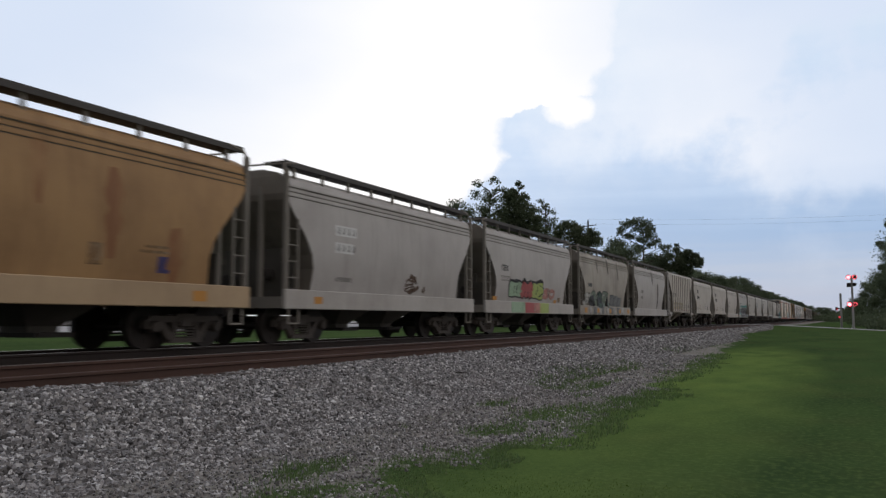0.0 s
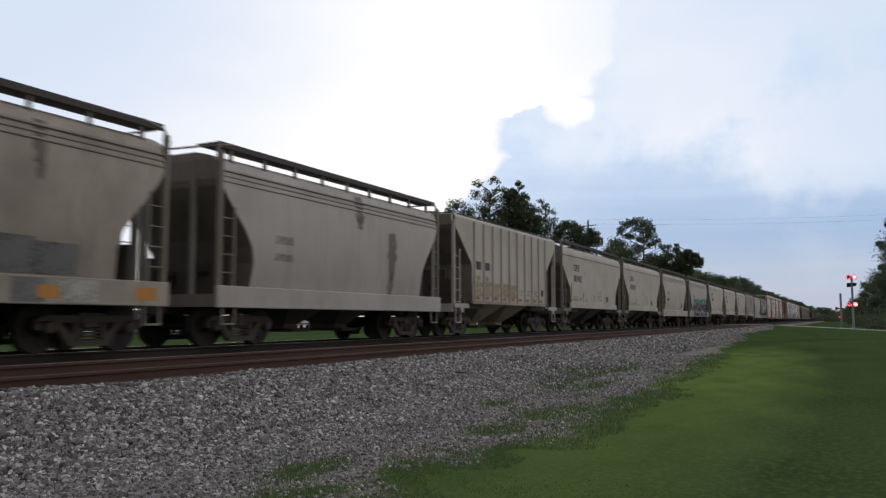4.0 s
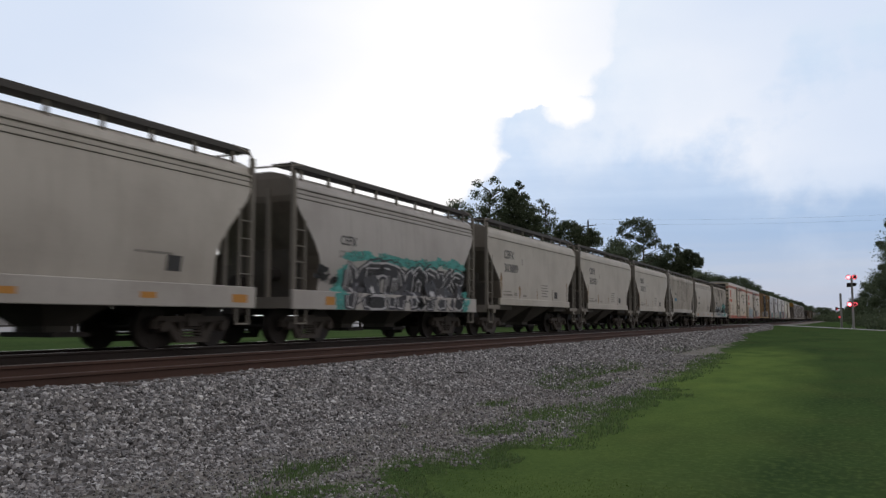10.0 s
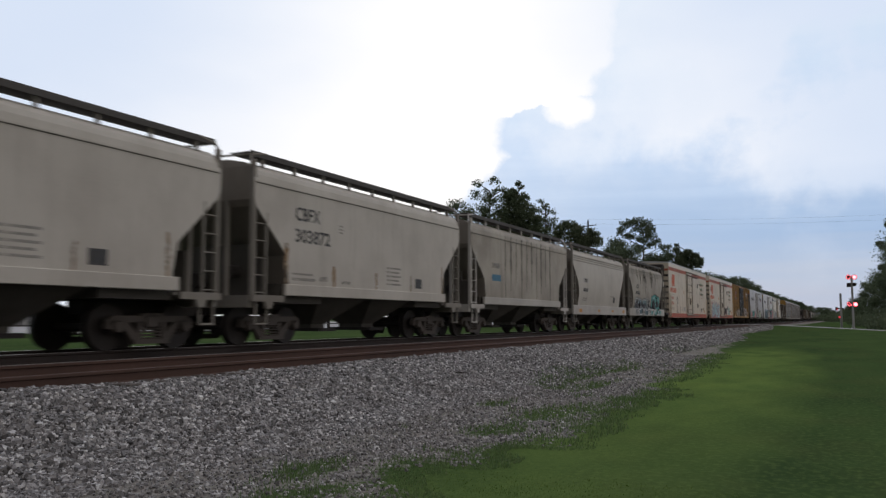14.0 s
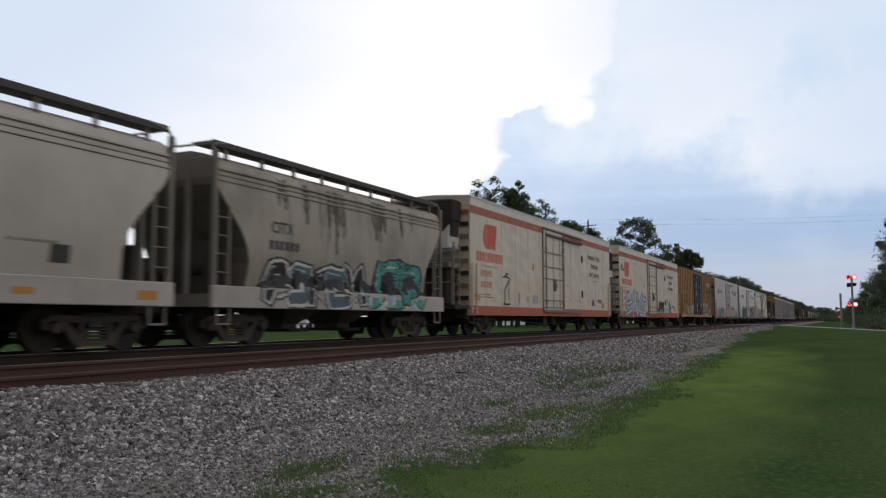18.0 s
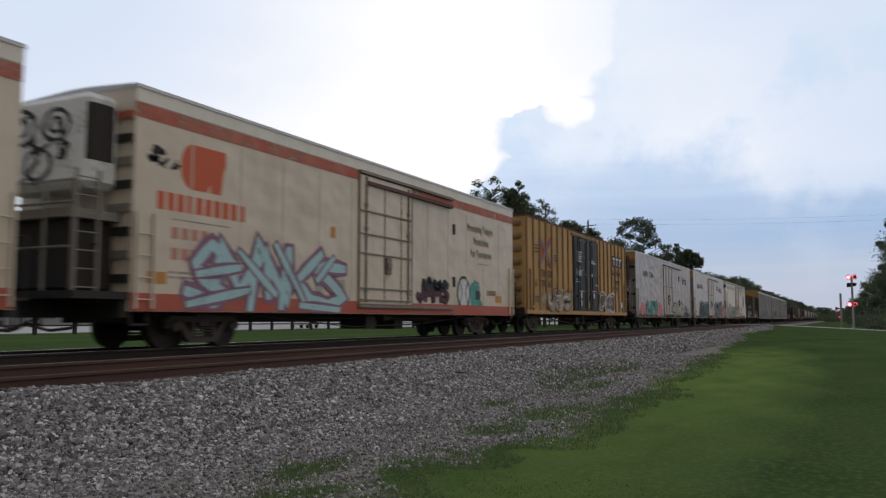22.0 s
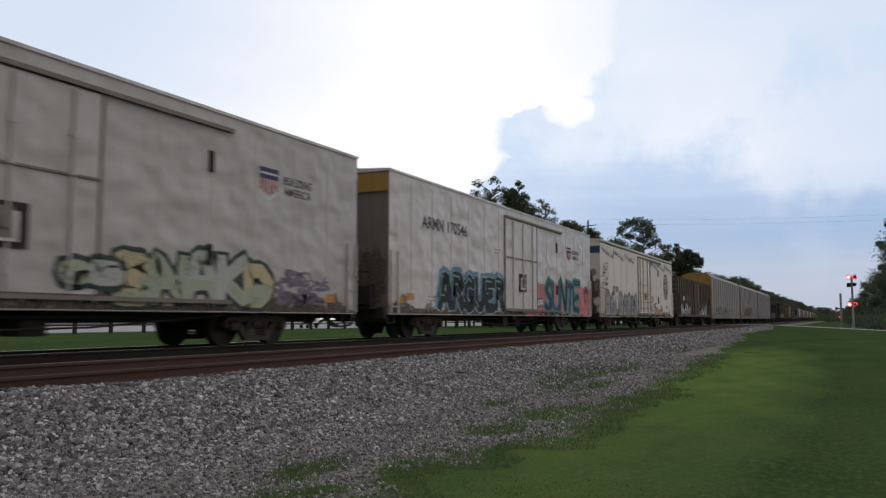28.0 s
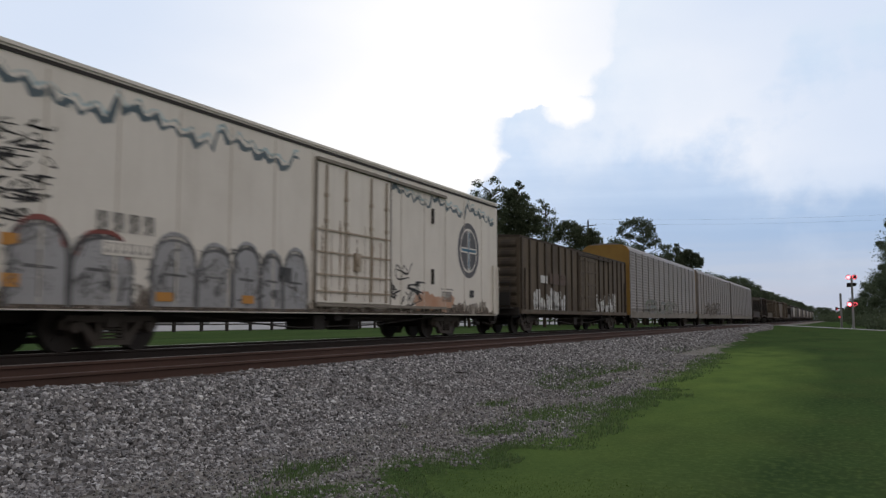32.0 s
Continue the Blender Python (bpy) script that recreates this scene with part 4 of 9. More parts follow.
def build_train():
    cars = {}
    cars[0] = covered_hopper(3.2, 14.5, "sill", P_TAN, paint("tan_sill_paint", (0.42, 0.31, 0.19), (0.16, 0.10, 0.06), 0.45, 0.3), "tan covered hopper stained with rust, pale side sill", P_TRIM)
    cars[1] = covered_hopper(15.8, 27.0, "sill", P_GREY, P_SILL, "light grey covered hopper with a pale side sill", P_TRIM)
    cars[2] = covered_hopper(28.1, 39.3, "sill", P_GREY, P_SILL, "light grey covered hopper with green and red graffiti", P_TRIM)
    cars[3] = covered_hopper(40.5, 51.6, "sill", P_DULL, P_DULL, "weathered grey covered hopper with dark green graffiti", P_TRIM)
    cars[4] = covered_hopper(53.0, 63.8, "sill", P_GREY, P_GREY, "plain light grey covered hopper, dusty", P_TRIM)
    cars[5] = covered_hopper(64.9, 76.2, "ribbed", P_CREAM, P_DULL, "cream ribbed covered hopper with stained foot", P_GREY)
    cars[6] = covered_hopper(77.2, 88.9, "plain", P_CREAM, P_CREAM, "cream covered hopper with dark reporting marks", P_TRIM)
    cars[7] = covered_hopper(89.6, 101.2, "plain", P_CREAM, P_CREAM, "cream covered hopper with dark reporting marks", P_TRIM)
    cars[8] = covered_hopper(102.1, 112.9, "sill", P_CREAM, P_SILL, "cream covered hopper with a pale side sill", P_TRIM)
    cars[9] = covered_hopper(114.3, 125.4, "sill", P_GREY, P_GREY, "grey covered hopper with turquoise and black graffiti", P_TRIM)
    cars[10] = covered_hopper(126.5, 138.1, "plain", P_CREAM, P_CREAM, "cream covered hopper with dark reporting marks", P_TRIM)
    cars[11] = covered_hopper(138.9, 150.4, "plain", P_CREAM, P_CREAM, "cream covered hopper with dark reporting marks", P_TRIM)
    cars[12] = covered_hopper(151.4, 162.7, "plain", P_CREAM, P_CREAM, "cream covered hopper with dark reporting marks", P_TRIM)
    cars[13] = covered_hopper(163.6, 175.3, "plain", P_DULL, P_SILL, "grey covered hopper streaked with soot")
    cars[14] = covered_hopper(176.2, 187.3, "sill", P_CREAM, P_SILL, "cream covered hopper with a pale side sill", P_TRIM)
    cars[15] = covered_hopper(188.4, 199.6, "sill", P_DULL, P_SILL, "soot-streaked grey covered hopper with turquoise graffiti", P_TRIM)
    cars[16] = reefer(201.8, 221.7, P_IVORY, P_ROOF, P_BARS, "ivory refrigerator car with red bands and emblem", (209.85, 212.85), 215.9)
    cars[17] = reefer(224.1, 244.0, P_IVORY, P_ROOF, P_BARS, "ivory refrigerator car with red bands and blue graffiti", (232.15, 235.15), 238.2)
    cars[18] = rib_boxcar(245.7, 263.8, P_YEL, P_YELRIB, paint("rusty_roof", (0.15, 0.075, 0.05), (0.07, 0.04, 0.03), 0.5, 0.4, 0.8), "faded yellow ribbed boxcar with black double doors", (252.55, 254.83, 257.2), 5.1, 22, P_BLACK)
    cars[19] = reefer(266.4, 288.2, P_DUSTY, P_WHITE, P_BARS, "dusty white refrigerator car with red and turquoise graffiti", (275.75, 279.45), 283.0, bogie=3.55, posts=(0.21, 0.52, 0.84), rungs=(0.57,))
    cars[20] = reefer(290.0, 311.7, P_WHITE, P_WHITE, P_BARS, "dusty white refrigerator car with blue and pink graffiti", (299.3, 303.0), 306.6, bogie=3.55, posts=(0.21, 0.52, 0.84), rungs=(0.57,))
    cars[21] = reefer(313.8, 335.5, P_BONE, P_BONE, P_BONEBAR, "bone-white refrigerator car with grey graffiti and round emblem", (323.25, 327.0), 330.8, bogie=3.55, posts=(0.1, 0.35, 0.7, 0.93), rungs=(0.08, 0.2, 0.36, 0.52))
    cars[22] = rib_boxcar(338.2, 357.0, P_BROWN, P_SOOTRIB, P_SOOTRIB, "rusty brown ribbed boxcar with white paint at the foot", (346.8, 350.0), 4.14, 19, P_BROWN)
    cars[23] = autorack(358.1, 384.8, P_RACK, P_RACK, P_RACKY, "galvanised autorack with rusty yellow end")
    cars[24] = autorack(386.2, 411.2, P_RACK, P_RACK, P_RACK, "grey galvanised autorack with ribbed side panels")
    cars[25] = autorack(412.6, 438.6, P_RACK, P_RACK, P_RACK, "grey galvanised autorack with ribbed side panels")
    cars[26] = open_hopper(440, 453.5, P_COAL, "sooty black open hopper car")
    cars[27] = covered_hopper(454.8, 467.0, "ribbed", P_COAL, P_COAL, "sooty dark covered hopper, dusty")
    cars[28] = open_hopper(468.2, 482.0, P_BROWN, "rusty brown open hopper car")
    cars[29] = rib_boxcar(483.5, 500.0, P_BROWN, P_BROWN, P_BROWN, "rusty brown boxcar, paint faded", (490, 493), 4.5, 15, P_BROWN)
    cars[30] = covered_hopper(501.5, 513.5, "plain", P_BROWN, P_BROWN, "dull brown covered hopper, dusty")
    cars[31] = rib_boxcar(515.0, 533.0, P_BROWN, P_BROWN, P_BROWN, "rusty brown boxcar, paint faded", (522, 525), 4.7, 15, P_BROWN)
    cars[32] = open_hopper(534.5, 548.0, P_COAL, "sooty black open hopper car")
    s = 549.3
    for k in range(18):
        cars[33 + k] = covered_hopper(s, s + 11.6, "plain", (P_COAL, P_DULL, P_BROWN)[k % 3], P_COAL, ("sooty dark covered hopper, dusty", "dull grey covered hopper, dusty", "rusty brown covered hopper, dusty")[k % 3])
        s += 12.6
    return cars


TRAIN = build_train()
# ---------------------------------------------------------------- stones, turf and weeds of the verge
def grass_share(x, y):
    """How far the grass has closed in: 0 bare gravel, 1 full turf."""
    if x < -16:
        return 1.0
    line = ((-50, -3.5), (5.2, -3.5), (6.2, -3.8), (7.8, -3.95), (8.6, -3.45), (9.8, -3.25), (12.5, -3.5), (16, -3.65), (23, -4.1), (34, -4.8), (46, -5.7), (70, -7.0), (5000, -7.6))
    for (a, ea), (b, eb) in zip(line, line[1:]):
        if a <= y <= b:
            edge = ea + (eb - ea) * (y - a) / (b - a)
            break
    else:
        edge = -4.0
    edge -= 0.40 * noise.noise((y * 0.7, 3.1, 0)) + 0.55 * noise.noise((y * 2.1, x * 1.1, 0)) + 0.25 * noise.noise((y * 5.0, x * 4.0, 2.0))
    if x > edge:
        return min(1.0, 0.36 + (x - edge) / 1.3)
    if x < -6.6 - (0.02 * min(max(y - 30, 0), 20)):
        return 0.0
    # ragged tongues and tufts in the gravel
    n = noise.noise((x * 0.55, y * 0.17, 1.5)) + 0.45 * noise.noise((x * 1.9, y * 0.8, 5.0))
    for px, py, rx, ry in ((-4.6, 6.5, 0.40, 0.5), (-5.2, 7.9, 0.34, 0.35), (-5.05, 9.1, 0.25, 0.4), (-3.95, 9.6, 0.4, 0.5), (-5.25, 12.4, 0.40, 0.8), (-3.95, 11.8, 0.35, 0.8), (-5.6, 16.8, 0.3, 1.2), (-5.85, 20.5, 0.45, 2.4), (-4.5, 17.5, 0.3, 1.6), (-6.2, 34.0, 0.55, 5.0), (-5.9, 43.0, 0.6, 5.0)):
        d = ((x - px) / rx) ** 2 + ((y - py) / ry) ** 2
        n += 0.85 * math.exp(-d)
    k = (n - 0.38) / 0.35 - max(0.0, (edge - 1.6 - x)) * 0.7
    return max(0.0, min(0.62, k * 0.62))


def ground_paint():
    me = bpy.data.objects["ground"].data
    at = me.attributes.new("grass", "FLOAT", "POINT")
    at.data.foreach_set("value", [grass_share(v.co.x, v.co.y) for v in me.vertices])


ground_paint()


def stone_material():
    mt, nt, b = nodes_of("granite_ballast")
    N, L = nt.nodes.new, nt.links.new
    g = N("ShaderNodeNewGeometry")
    r = N("ShaderNodeValToRGB")
    els = r.color_ramp.elements
    els[0].color, els[1].color = (0.10, 0.096, 0.094, 1), (0.80, 0.79, 0.78, 1)
    for p, c in ((0.25, (0.222, 0.218, 0.220, 1)), (0.5, (0.325, 0.318, 0.320, 1)), (0.65, (0.302, 0.290, 0.284, 1)), (0.82, (0.51, 0.50, 0.50, 1))):
        e = els.new(p)
        e.color = c
    L(g.outputs["Random Per Island"], r.inputs[0])
    co = N("ShaderNodeTexCoord")
    n = N("ShaderNodeTexNoise")
    n.inputs["Scale"].default_value = 60
    n.inputs["Detail"].default_value = 4
    L(co.outputs["Object"], n.inputs["Vector"])
    mx = N("ShaderNodeMix")
    mx.data_type = "RGBA"
    mx.blend_type = "MULTIPLY"
    mx.inputs[0].default_value = 0.6
    L(r.outputs[0], mx.inputs[6])
    L(n.outputs[0], mx.inputs[7])
    big = N("ShaderNodeTexNoise")
    big.inputs["Scale"].default_value = 0.5
    L(co.outputs["Object"], big.inputs["Vector"])
    mr = N("ShaderNodeMapRange")
    L(big.outputs[0], mr.inputs[0])
    sx = N("ShaderNodeSeparateXYZ")
    L(co.outputs["Object"], sx.inputs[0])
    foot = N("ShaderNodeMath")      # dust gathers towards the foot of the slope
    foot.operation = "MULTIPLY_ADD"
    L(sx.outputs[0], foot.inputs[0])
    foot.inputs[1].default_value, foot.inputs[2].default_value = 0.06, 0.40
    add = N("ShaderNodeMath")
    L(foot.outputs[0], add.inputs[0])
    L(big.outputs[0], add.inputs[1])
    L(add.outputs[0], mr.inputs[0])
    for i, v in enumerate((0.5, 0.8, 0.0, 0.35)):
        mr.inputs[i + 1].default_value = v
    m2 = N("ShaderNodeMix")
    m2.data_type = "RGBA"
    L(mr.outputs[0], m2.inputs[0])
    L(mx.outputs[2], m2.inputs[6])
    m2.inputs[7].default_value = (0.21, 0.19, 0.18, 1)
    L(m2.outputs[2], b.inputs["Base Color"])
    b.inputs["Roughness"].default_value = 0.9
    b.inputs["Specular IOR Level"].default_value = 0.15
    return mt


def scatter_stones():
    rs = np.random.RandomState(7)
    t = (1 + 5 ** 0.5) / 2
    cub = np.array([(x, y, z) for x in (-1, 1) for y in (-1, 1) for z in (-1, 1)], float) * 0.72
    cubf = np.array([(0, 1, 3), (0, 3, 2), (4, 6, 7), (4, 7, 5), (0, 4, 5), (0, 5, 1), (2, 3, 7), (2, 7, 6), (0, 2, 6), (0, 6, 4), (1, 5, 7), (1, 7, 3)])
    ico = np.array([(-1, t, 0), (1, t, 0), (-1, -t, 0), (1, -t, 0), (0, -1, t), (0, 1, t), (0, -1, -t), (0, 1, -t), (t, 0, -1), (t, 0, 1), (-t, 0, -1), (-t, 0, 1)], float)
    ico /= np.linalg.norm(ico[0])
    fc = np.array([(0, 11, 5), (0, 5, 1), (0, 1, 7), (0, 7, 10), (0, 10, 11), (1, 5, 9), (5, 11, 4), (11, 10, 2), (10, 7, 6), (7, 1, 8), (3, 9, 4), (3, 4, 2), (3, 2, 6), (3, 6, 8), (3, 8, 9), (4, 9, 5), (2, 4, 11), (6, 2, 10), (8, 6, 7), (9, 8, 1)])
    zones = ((-8.24, -5.3, 2.6, 9.0, 1500, 0.012, 0.028), (-8.24, -5.3, 9.0, 17.0, 1350, 0.014, 0.029), (-8.24, -5.5, 17.0, 30.0, 800, 0.016, 0.033), (-8.24, -5.7, 30.0, 62.0, 190, 0.022, 0.045), (-8.24, -6.6, 62.0, 101.0, 60, 0.03, 0.06),
             (-5.6, -2.7, 4.0, 10.0, 620, 0.007, 0.019), (-5.6, -3.0, 10.0, 17.0, 380, 0.008, 0.021), (-5.6, -3.6, 17.0, 32.0, 110, 0.012, 0.026))
    V, F, base = [], [], 0
    for x0, x1, y0, y1, dens, r0, r1 in zones:
        n = int((x1 - x0) * (y1 - y0) * dens)
        xs, ys = rs.uniform(x0, x1, n), rs.uniform(y0, y1, n)
        for x, y in zip(xs, ys):
            g = grass_share(x, y)
            if g > 0.7 or (g > 0.15 and rs.rand() < g * 1.15):
                continue
            r = rs.uniform(r0, r1) * (1.25 if x < -6 and rs.rand() < 0.15 else 1)
            z = ground_z(x, y) + 0.035 * noise.noise((x * 0.9, y * 0.9, 0)) + r * rs.uniform(-0.1, 0.75)
            if rs.rand() < 0.72:
                src, fs = cub, cubf
            else:
                src, fs = ico, fc
            q = (src + rs.uniform(-0.32, 0.32, src.shape)) * (r * rs.uniform(0.55, 1.35, 3))
            a, c = rs.uniform(0, 6.283, 2)
            ca, sa, cc, sc = math.cos(a), math.sin(a), math.cos(c), math.sin(c)
            m = np.array(((ca, -sa, 0), (sa, ca, 0), (0, 0, 1))) @ np.array(((1, 0, 0), (0, cc, -sc), (0, sc, cc)))
            V.append(q @ m.T + (x, y, z))
            F.append(fs + base)
            base += len(src)
    V, F = np.concatenate(V), np.concatenate(F)
    me = bpy.data.meshes.new("ballast_stones")
    me.vertices.add(len(V))
    me.vertices.foreach_set("co", V.ravel())
    me.loops.add(F.size)
    me.loops.foreach_set("vertex_index", F.ravel().astype(np.int32))
    me.polygons.add(len(F))
    me.polygons.foreach_set("loop_start", np.arange(0, F.size, 3, dtype=np.int32))
    me.update(calc_edges=True)
    me.shade_flat()
    me.materials.append(stone_material())
    tagged(new("ballast_stones", me), "crushed grey granite ballast heaped beside the rails", "gravel", kind="stuff")


scatter_stones()


def leaf_material(name, c0, c1, c2):
    mt, nt, b = nodes_of(name)
    N, L = nt.nodes.new, nt.links.new
    g = N("ShaderNodeNewGeometry")
    r = N("ShaderNodeValToRGB")
    r.color_ramp.elements[0].color, r.color_ramp.elements[1].color = c0 + (1,), c2 + (1,)
    e = r.color_ramp.elements.new(0.5)
    e.color = c1 + (1,)
    L(g.outputs["Random Per Island"], r.inputs[0])
    L(r.outputs[0], b.inputs["Base Color"])
    b.inputs["Roughness"].default_value = 0.75
    b.inputs["Specular IOR Level"].default_value = 0.15
    # thin leaves let some of the sky's light through
    tr = N("ShaderNodeBsdfTranslucent")
    L(r.outputs[0], tr.inputs[0])
    mx = N("ShaderNodeMixShader")
    mx.inputs[0].default_value = 0.45
    L(b.outputs[0], mx.inputs[1])
    L(tr.outputs[0], mx.inputs[2])
    L(mx.outputs[0], nt.nodes["Material Output"].inputs[0])
    return mt


def blades(name, spots, material, label, category):
    """Grass: bent blades of two faces at (x, y, z, height, width)."""
    rs = np.random.RandomState(11)
    V, F = [], []
    for x, y, z, hgt, w in spots:
        a = rs.uniform(0, 6.283)
        ca, sa = math.cos(a) * w / 2, math.sin(a) * w / 2
        lx, ly = rs.uniform(-0.5, 0.5, 2) * hgt
        b = len(V)
        V += [(x - ca, y - sa, z - 0.01), (x + ca, y + sa, z - 0.01), (x + lx * 0.4 + ca * 0.7, y + ly * 0.4 + sa * 0.7, z + hgt * 0.6), (x + lx * 0.4 - ca * 0.7, y + ly * 0.4 - sa * 0.7, z + hgt * 0.6), (x + lx, y + ly, z + hgt)]
        F += [(b, b + 1, b + 2, b + 3), (b + 3, b + 2, b + 4)]
    me = from_arrays(name, V, F, material)
    return tagged(new(name, me), label, category, kind="stuff")


def scatter_grass():
    rs = np.random.RandomState(5)
    turf, weeds = [], []
    for x0, x1, y0, y1, dens, h0, h1, w in ((-5.8, 2.2, 4.2, 9.0, 2300, 0.008, 0.020, 0.006), (-6.0, -2.0, 9.0, 17.0, 800, 0.012, 0.026, 0.009), (-6.4, -3.0, 17.0, 34.0, 260, 0.016, 0.035, 0.013)):
        n = int((x1 - x0) * (y1 - y0) * dens)
        for x, y in zip(rs.uniform(x0, x1, n), rs.uniform(y0, y1, n)):
            g = grass_share(x, y)
            if rs.rand() > g * (1.0 if g < 0.98 else min(1.0, max(0.0, (7.2 - y) / 1.8))):
                continue
            z = ground_z(x, y) + (0.035 * noise.noise((x * 0.9, y * 0.9, 0)) + 0.015 * noise.noise((x * 3, y * 3, 4)) if x > -7.8 and x < 3 else 0)
            h = rs.uniform(h0, h1) * (0.75 + 0.6 * noise.noise((x * 0.7, y * 0.5, 9)))
            if g < 0.98:
                clump = 1.0 + 1.8 * max(0.0, noise.noise((x * 2.6, y * 1.7, 14.0)))
                weeds.append((x, y, z, h * clump * rs.uniform(1.5, 3.8), w * 1.5))
            else:
                turf.append((x, y, z, h, w))
    blades("lawn_grass", turf, leaf_material("mown_grass", (0.050, 0.090, 0.018), (0.072, 0.122, 0.024), (0.105, 0.150, 0.036)), "short mown green grass of the verge", "grass")
    blades("gravel_weeds", weeds, leaf_material("weed_grass", (0.082, 0.134, 0.052), (0.110, 0.168, 0.066), (0.155, 0.195, 0.090)), "ragged green weeds growing through the gravel", "weeds")


scatter_grass()


def mk_stick(bm):
    tube(bm, (0, 0, 0), (0.16, 0.03, 0.015), 0.014, 6)
    tube(bm, (0.16, 0.03, 0.015), (0.34, 0.02, 0.005), 0.013, 6, 0.008)
    tube(bm, (0.14, 0.03, 0.012), (0.22, -0.05, 0.03), 0.007, 5, 0.004)


solid("stick", mk_stick, paint("dead_wood", (0.03, 0.024, 0.02), GRIME, 0.3, 0.1, 0.9), "short dark dead stick lying on the gravel", "stick", at=(-6.9, 14.5, ground_z(-6.7, 14.5) + 0.05))

# ---------------------------------------------------------------- ties


def build_ties():
    def mk(bm):
        box(bm, -1.30, 1.30, -0.115, 0.115, -0.18, 0.0)
    me = mesh_of("tie", mk, M_TIE, bevel=0.012)
    for cx, drop in ((TRAIN_X, 0), (SIDING_X, 0)):
        bed = thing("track_bed", (cx, 0, 0), "wooden crossties bedded in ballast under the rails", "railway track", "tracks", "structure")
        for k in range(150):
            ob = new("tie", me)
            ob.parent = bed
            ob.matrix_basis = pose(random.uniform(-0.03, 0.03), 0.5 + k * 0.53 + random.uniform(-0.03, 0.03), RAIL_Z - 0.185, 0, 0, random.uniform(-1, 1))


# ---------------------------------------------------------------- road crossing
def road_material():
    return paint("worn_asphalt", (0.26, 0.255, 0.25), (0.16, 0.155, 0.15), 0.4, 0.0, 0.9, scale=2.0)


def build_road():
    xs = [-7.9, -6, -4, -2, 0, 2, 4, 7, 12, 25, 60, 140, 300]
    V, F = [], []
    for x in xs:
        for y, lift in ((102.2, 0.012), (106, 0.05), (109.8, 0.012)):
            V.append((x, y, ground_z(x, y) + lift))
    for i in range(len(xs) - 1):
        for j in range(2):
            a = i * 3 + j
            F.append((a, a + 1, a + 4, a + 3))
    tagged(new("road", from_arrays("road", V, F, road_material())), "worn pale asphalt road climbing to the crossing", "road", kind="structure")
    planks = thing("level_crossing", (0, 106, 0), "grey asphalt and timber panels between the rails", "level crossing", kind="structure")
    for x0, x1 in ((-8.22, -7.85), (-9.75, -8.45), (-12.68, -9.98), (-14.2, -12.9), (-17.5, -14.4)):
        part("crossing_panel", ("xpanel", x0), lambda bm: box(bm, x0, x1, -3.6, 3.6, RAIL_Z - 0.12, RAIL_Z - 0.005), road_material(), planks)


build_road()

# ---------------------------------------------------------------- crossing signals
M_MAST = paint("aluminium_mast", (0.30, 0.30, 0.30), GRIME, 0.4, 0.2, 0.5, metal=0.5)
M_HEAD = paint("black_signal_head", (0.012, 0.012, 0.013), GRIME, 0.3, 0.1, 0.5)
M_REDLAMP = glow("lit_red_lens", (1.0, 0.10, 0.12), 9.0)
SHUTTERS = []


def lamp_pair(mast, z, tilt=0):
    """Two red flashers side by side with a black disc and hood each; an added shutter swings before each lit lens in
    turn to darken it.
    """
    for k, x in enumerate((-0.33, 0.33)):
        head = part("signal_head", ("sighead",), lambda bm: (tube(bm, (0, 0.0, 0), (0, 0.03, 0), 0.30, 24), tube(bm, (0, 0.02, 0), (0, 0.18, 0), 0.17, 16)), M_HEAD, mast, at=(x, -0.12, z))
        part("lens", ("siglens",), lambda bm: tube(bm, (0, -0.03, 0), (0, 0.0, 0), 0.205, 20, 0.22), M_REDLAMP, head, "glowing red round lens", at=(0, -0.002, 0))
        def mk_hood(bm):
            n = 10
            for i in range(n):
                a0, a1 = math.pi * i / n, math.pi * (i + 1) / n
                r = 0.225
                v = [bm.verts.new(p) for p in ((r * math.cos(a0), 0, r * math.sin(a0)), (r * math.cos(a1), 0, r * math.sin(a1)), (r * math.cos(a1), -0.26, r * math.sin(a1)), (r * math.cos(a0), -0.26, r * math.sin(a0)))]
                bm.faces.new(v)
        part("hood", ("sighood",), mk_hood, M_HEAD, head)
        sh = part("shutter", ("sigshutter",), lambda bm: tube(bm, (0, 0.0, -0.20), (0, 0.012, -0.20), 0.205, 20), M_HEAD, head, at=(0, -0.06, 0.20))
        SHUTTERS.append((sh, k))
    part("lamp_bracket", ("sigbar",), lambda bm: tube(bm, (-0.4, 0.05, 0), (0.4, 0.05, 0), 0.035, 8), M_MAST, mast, at=(0, 0, z))


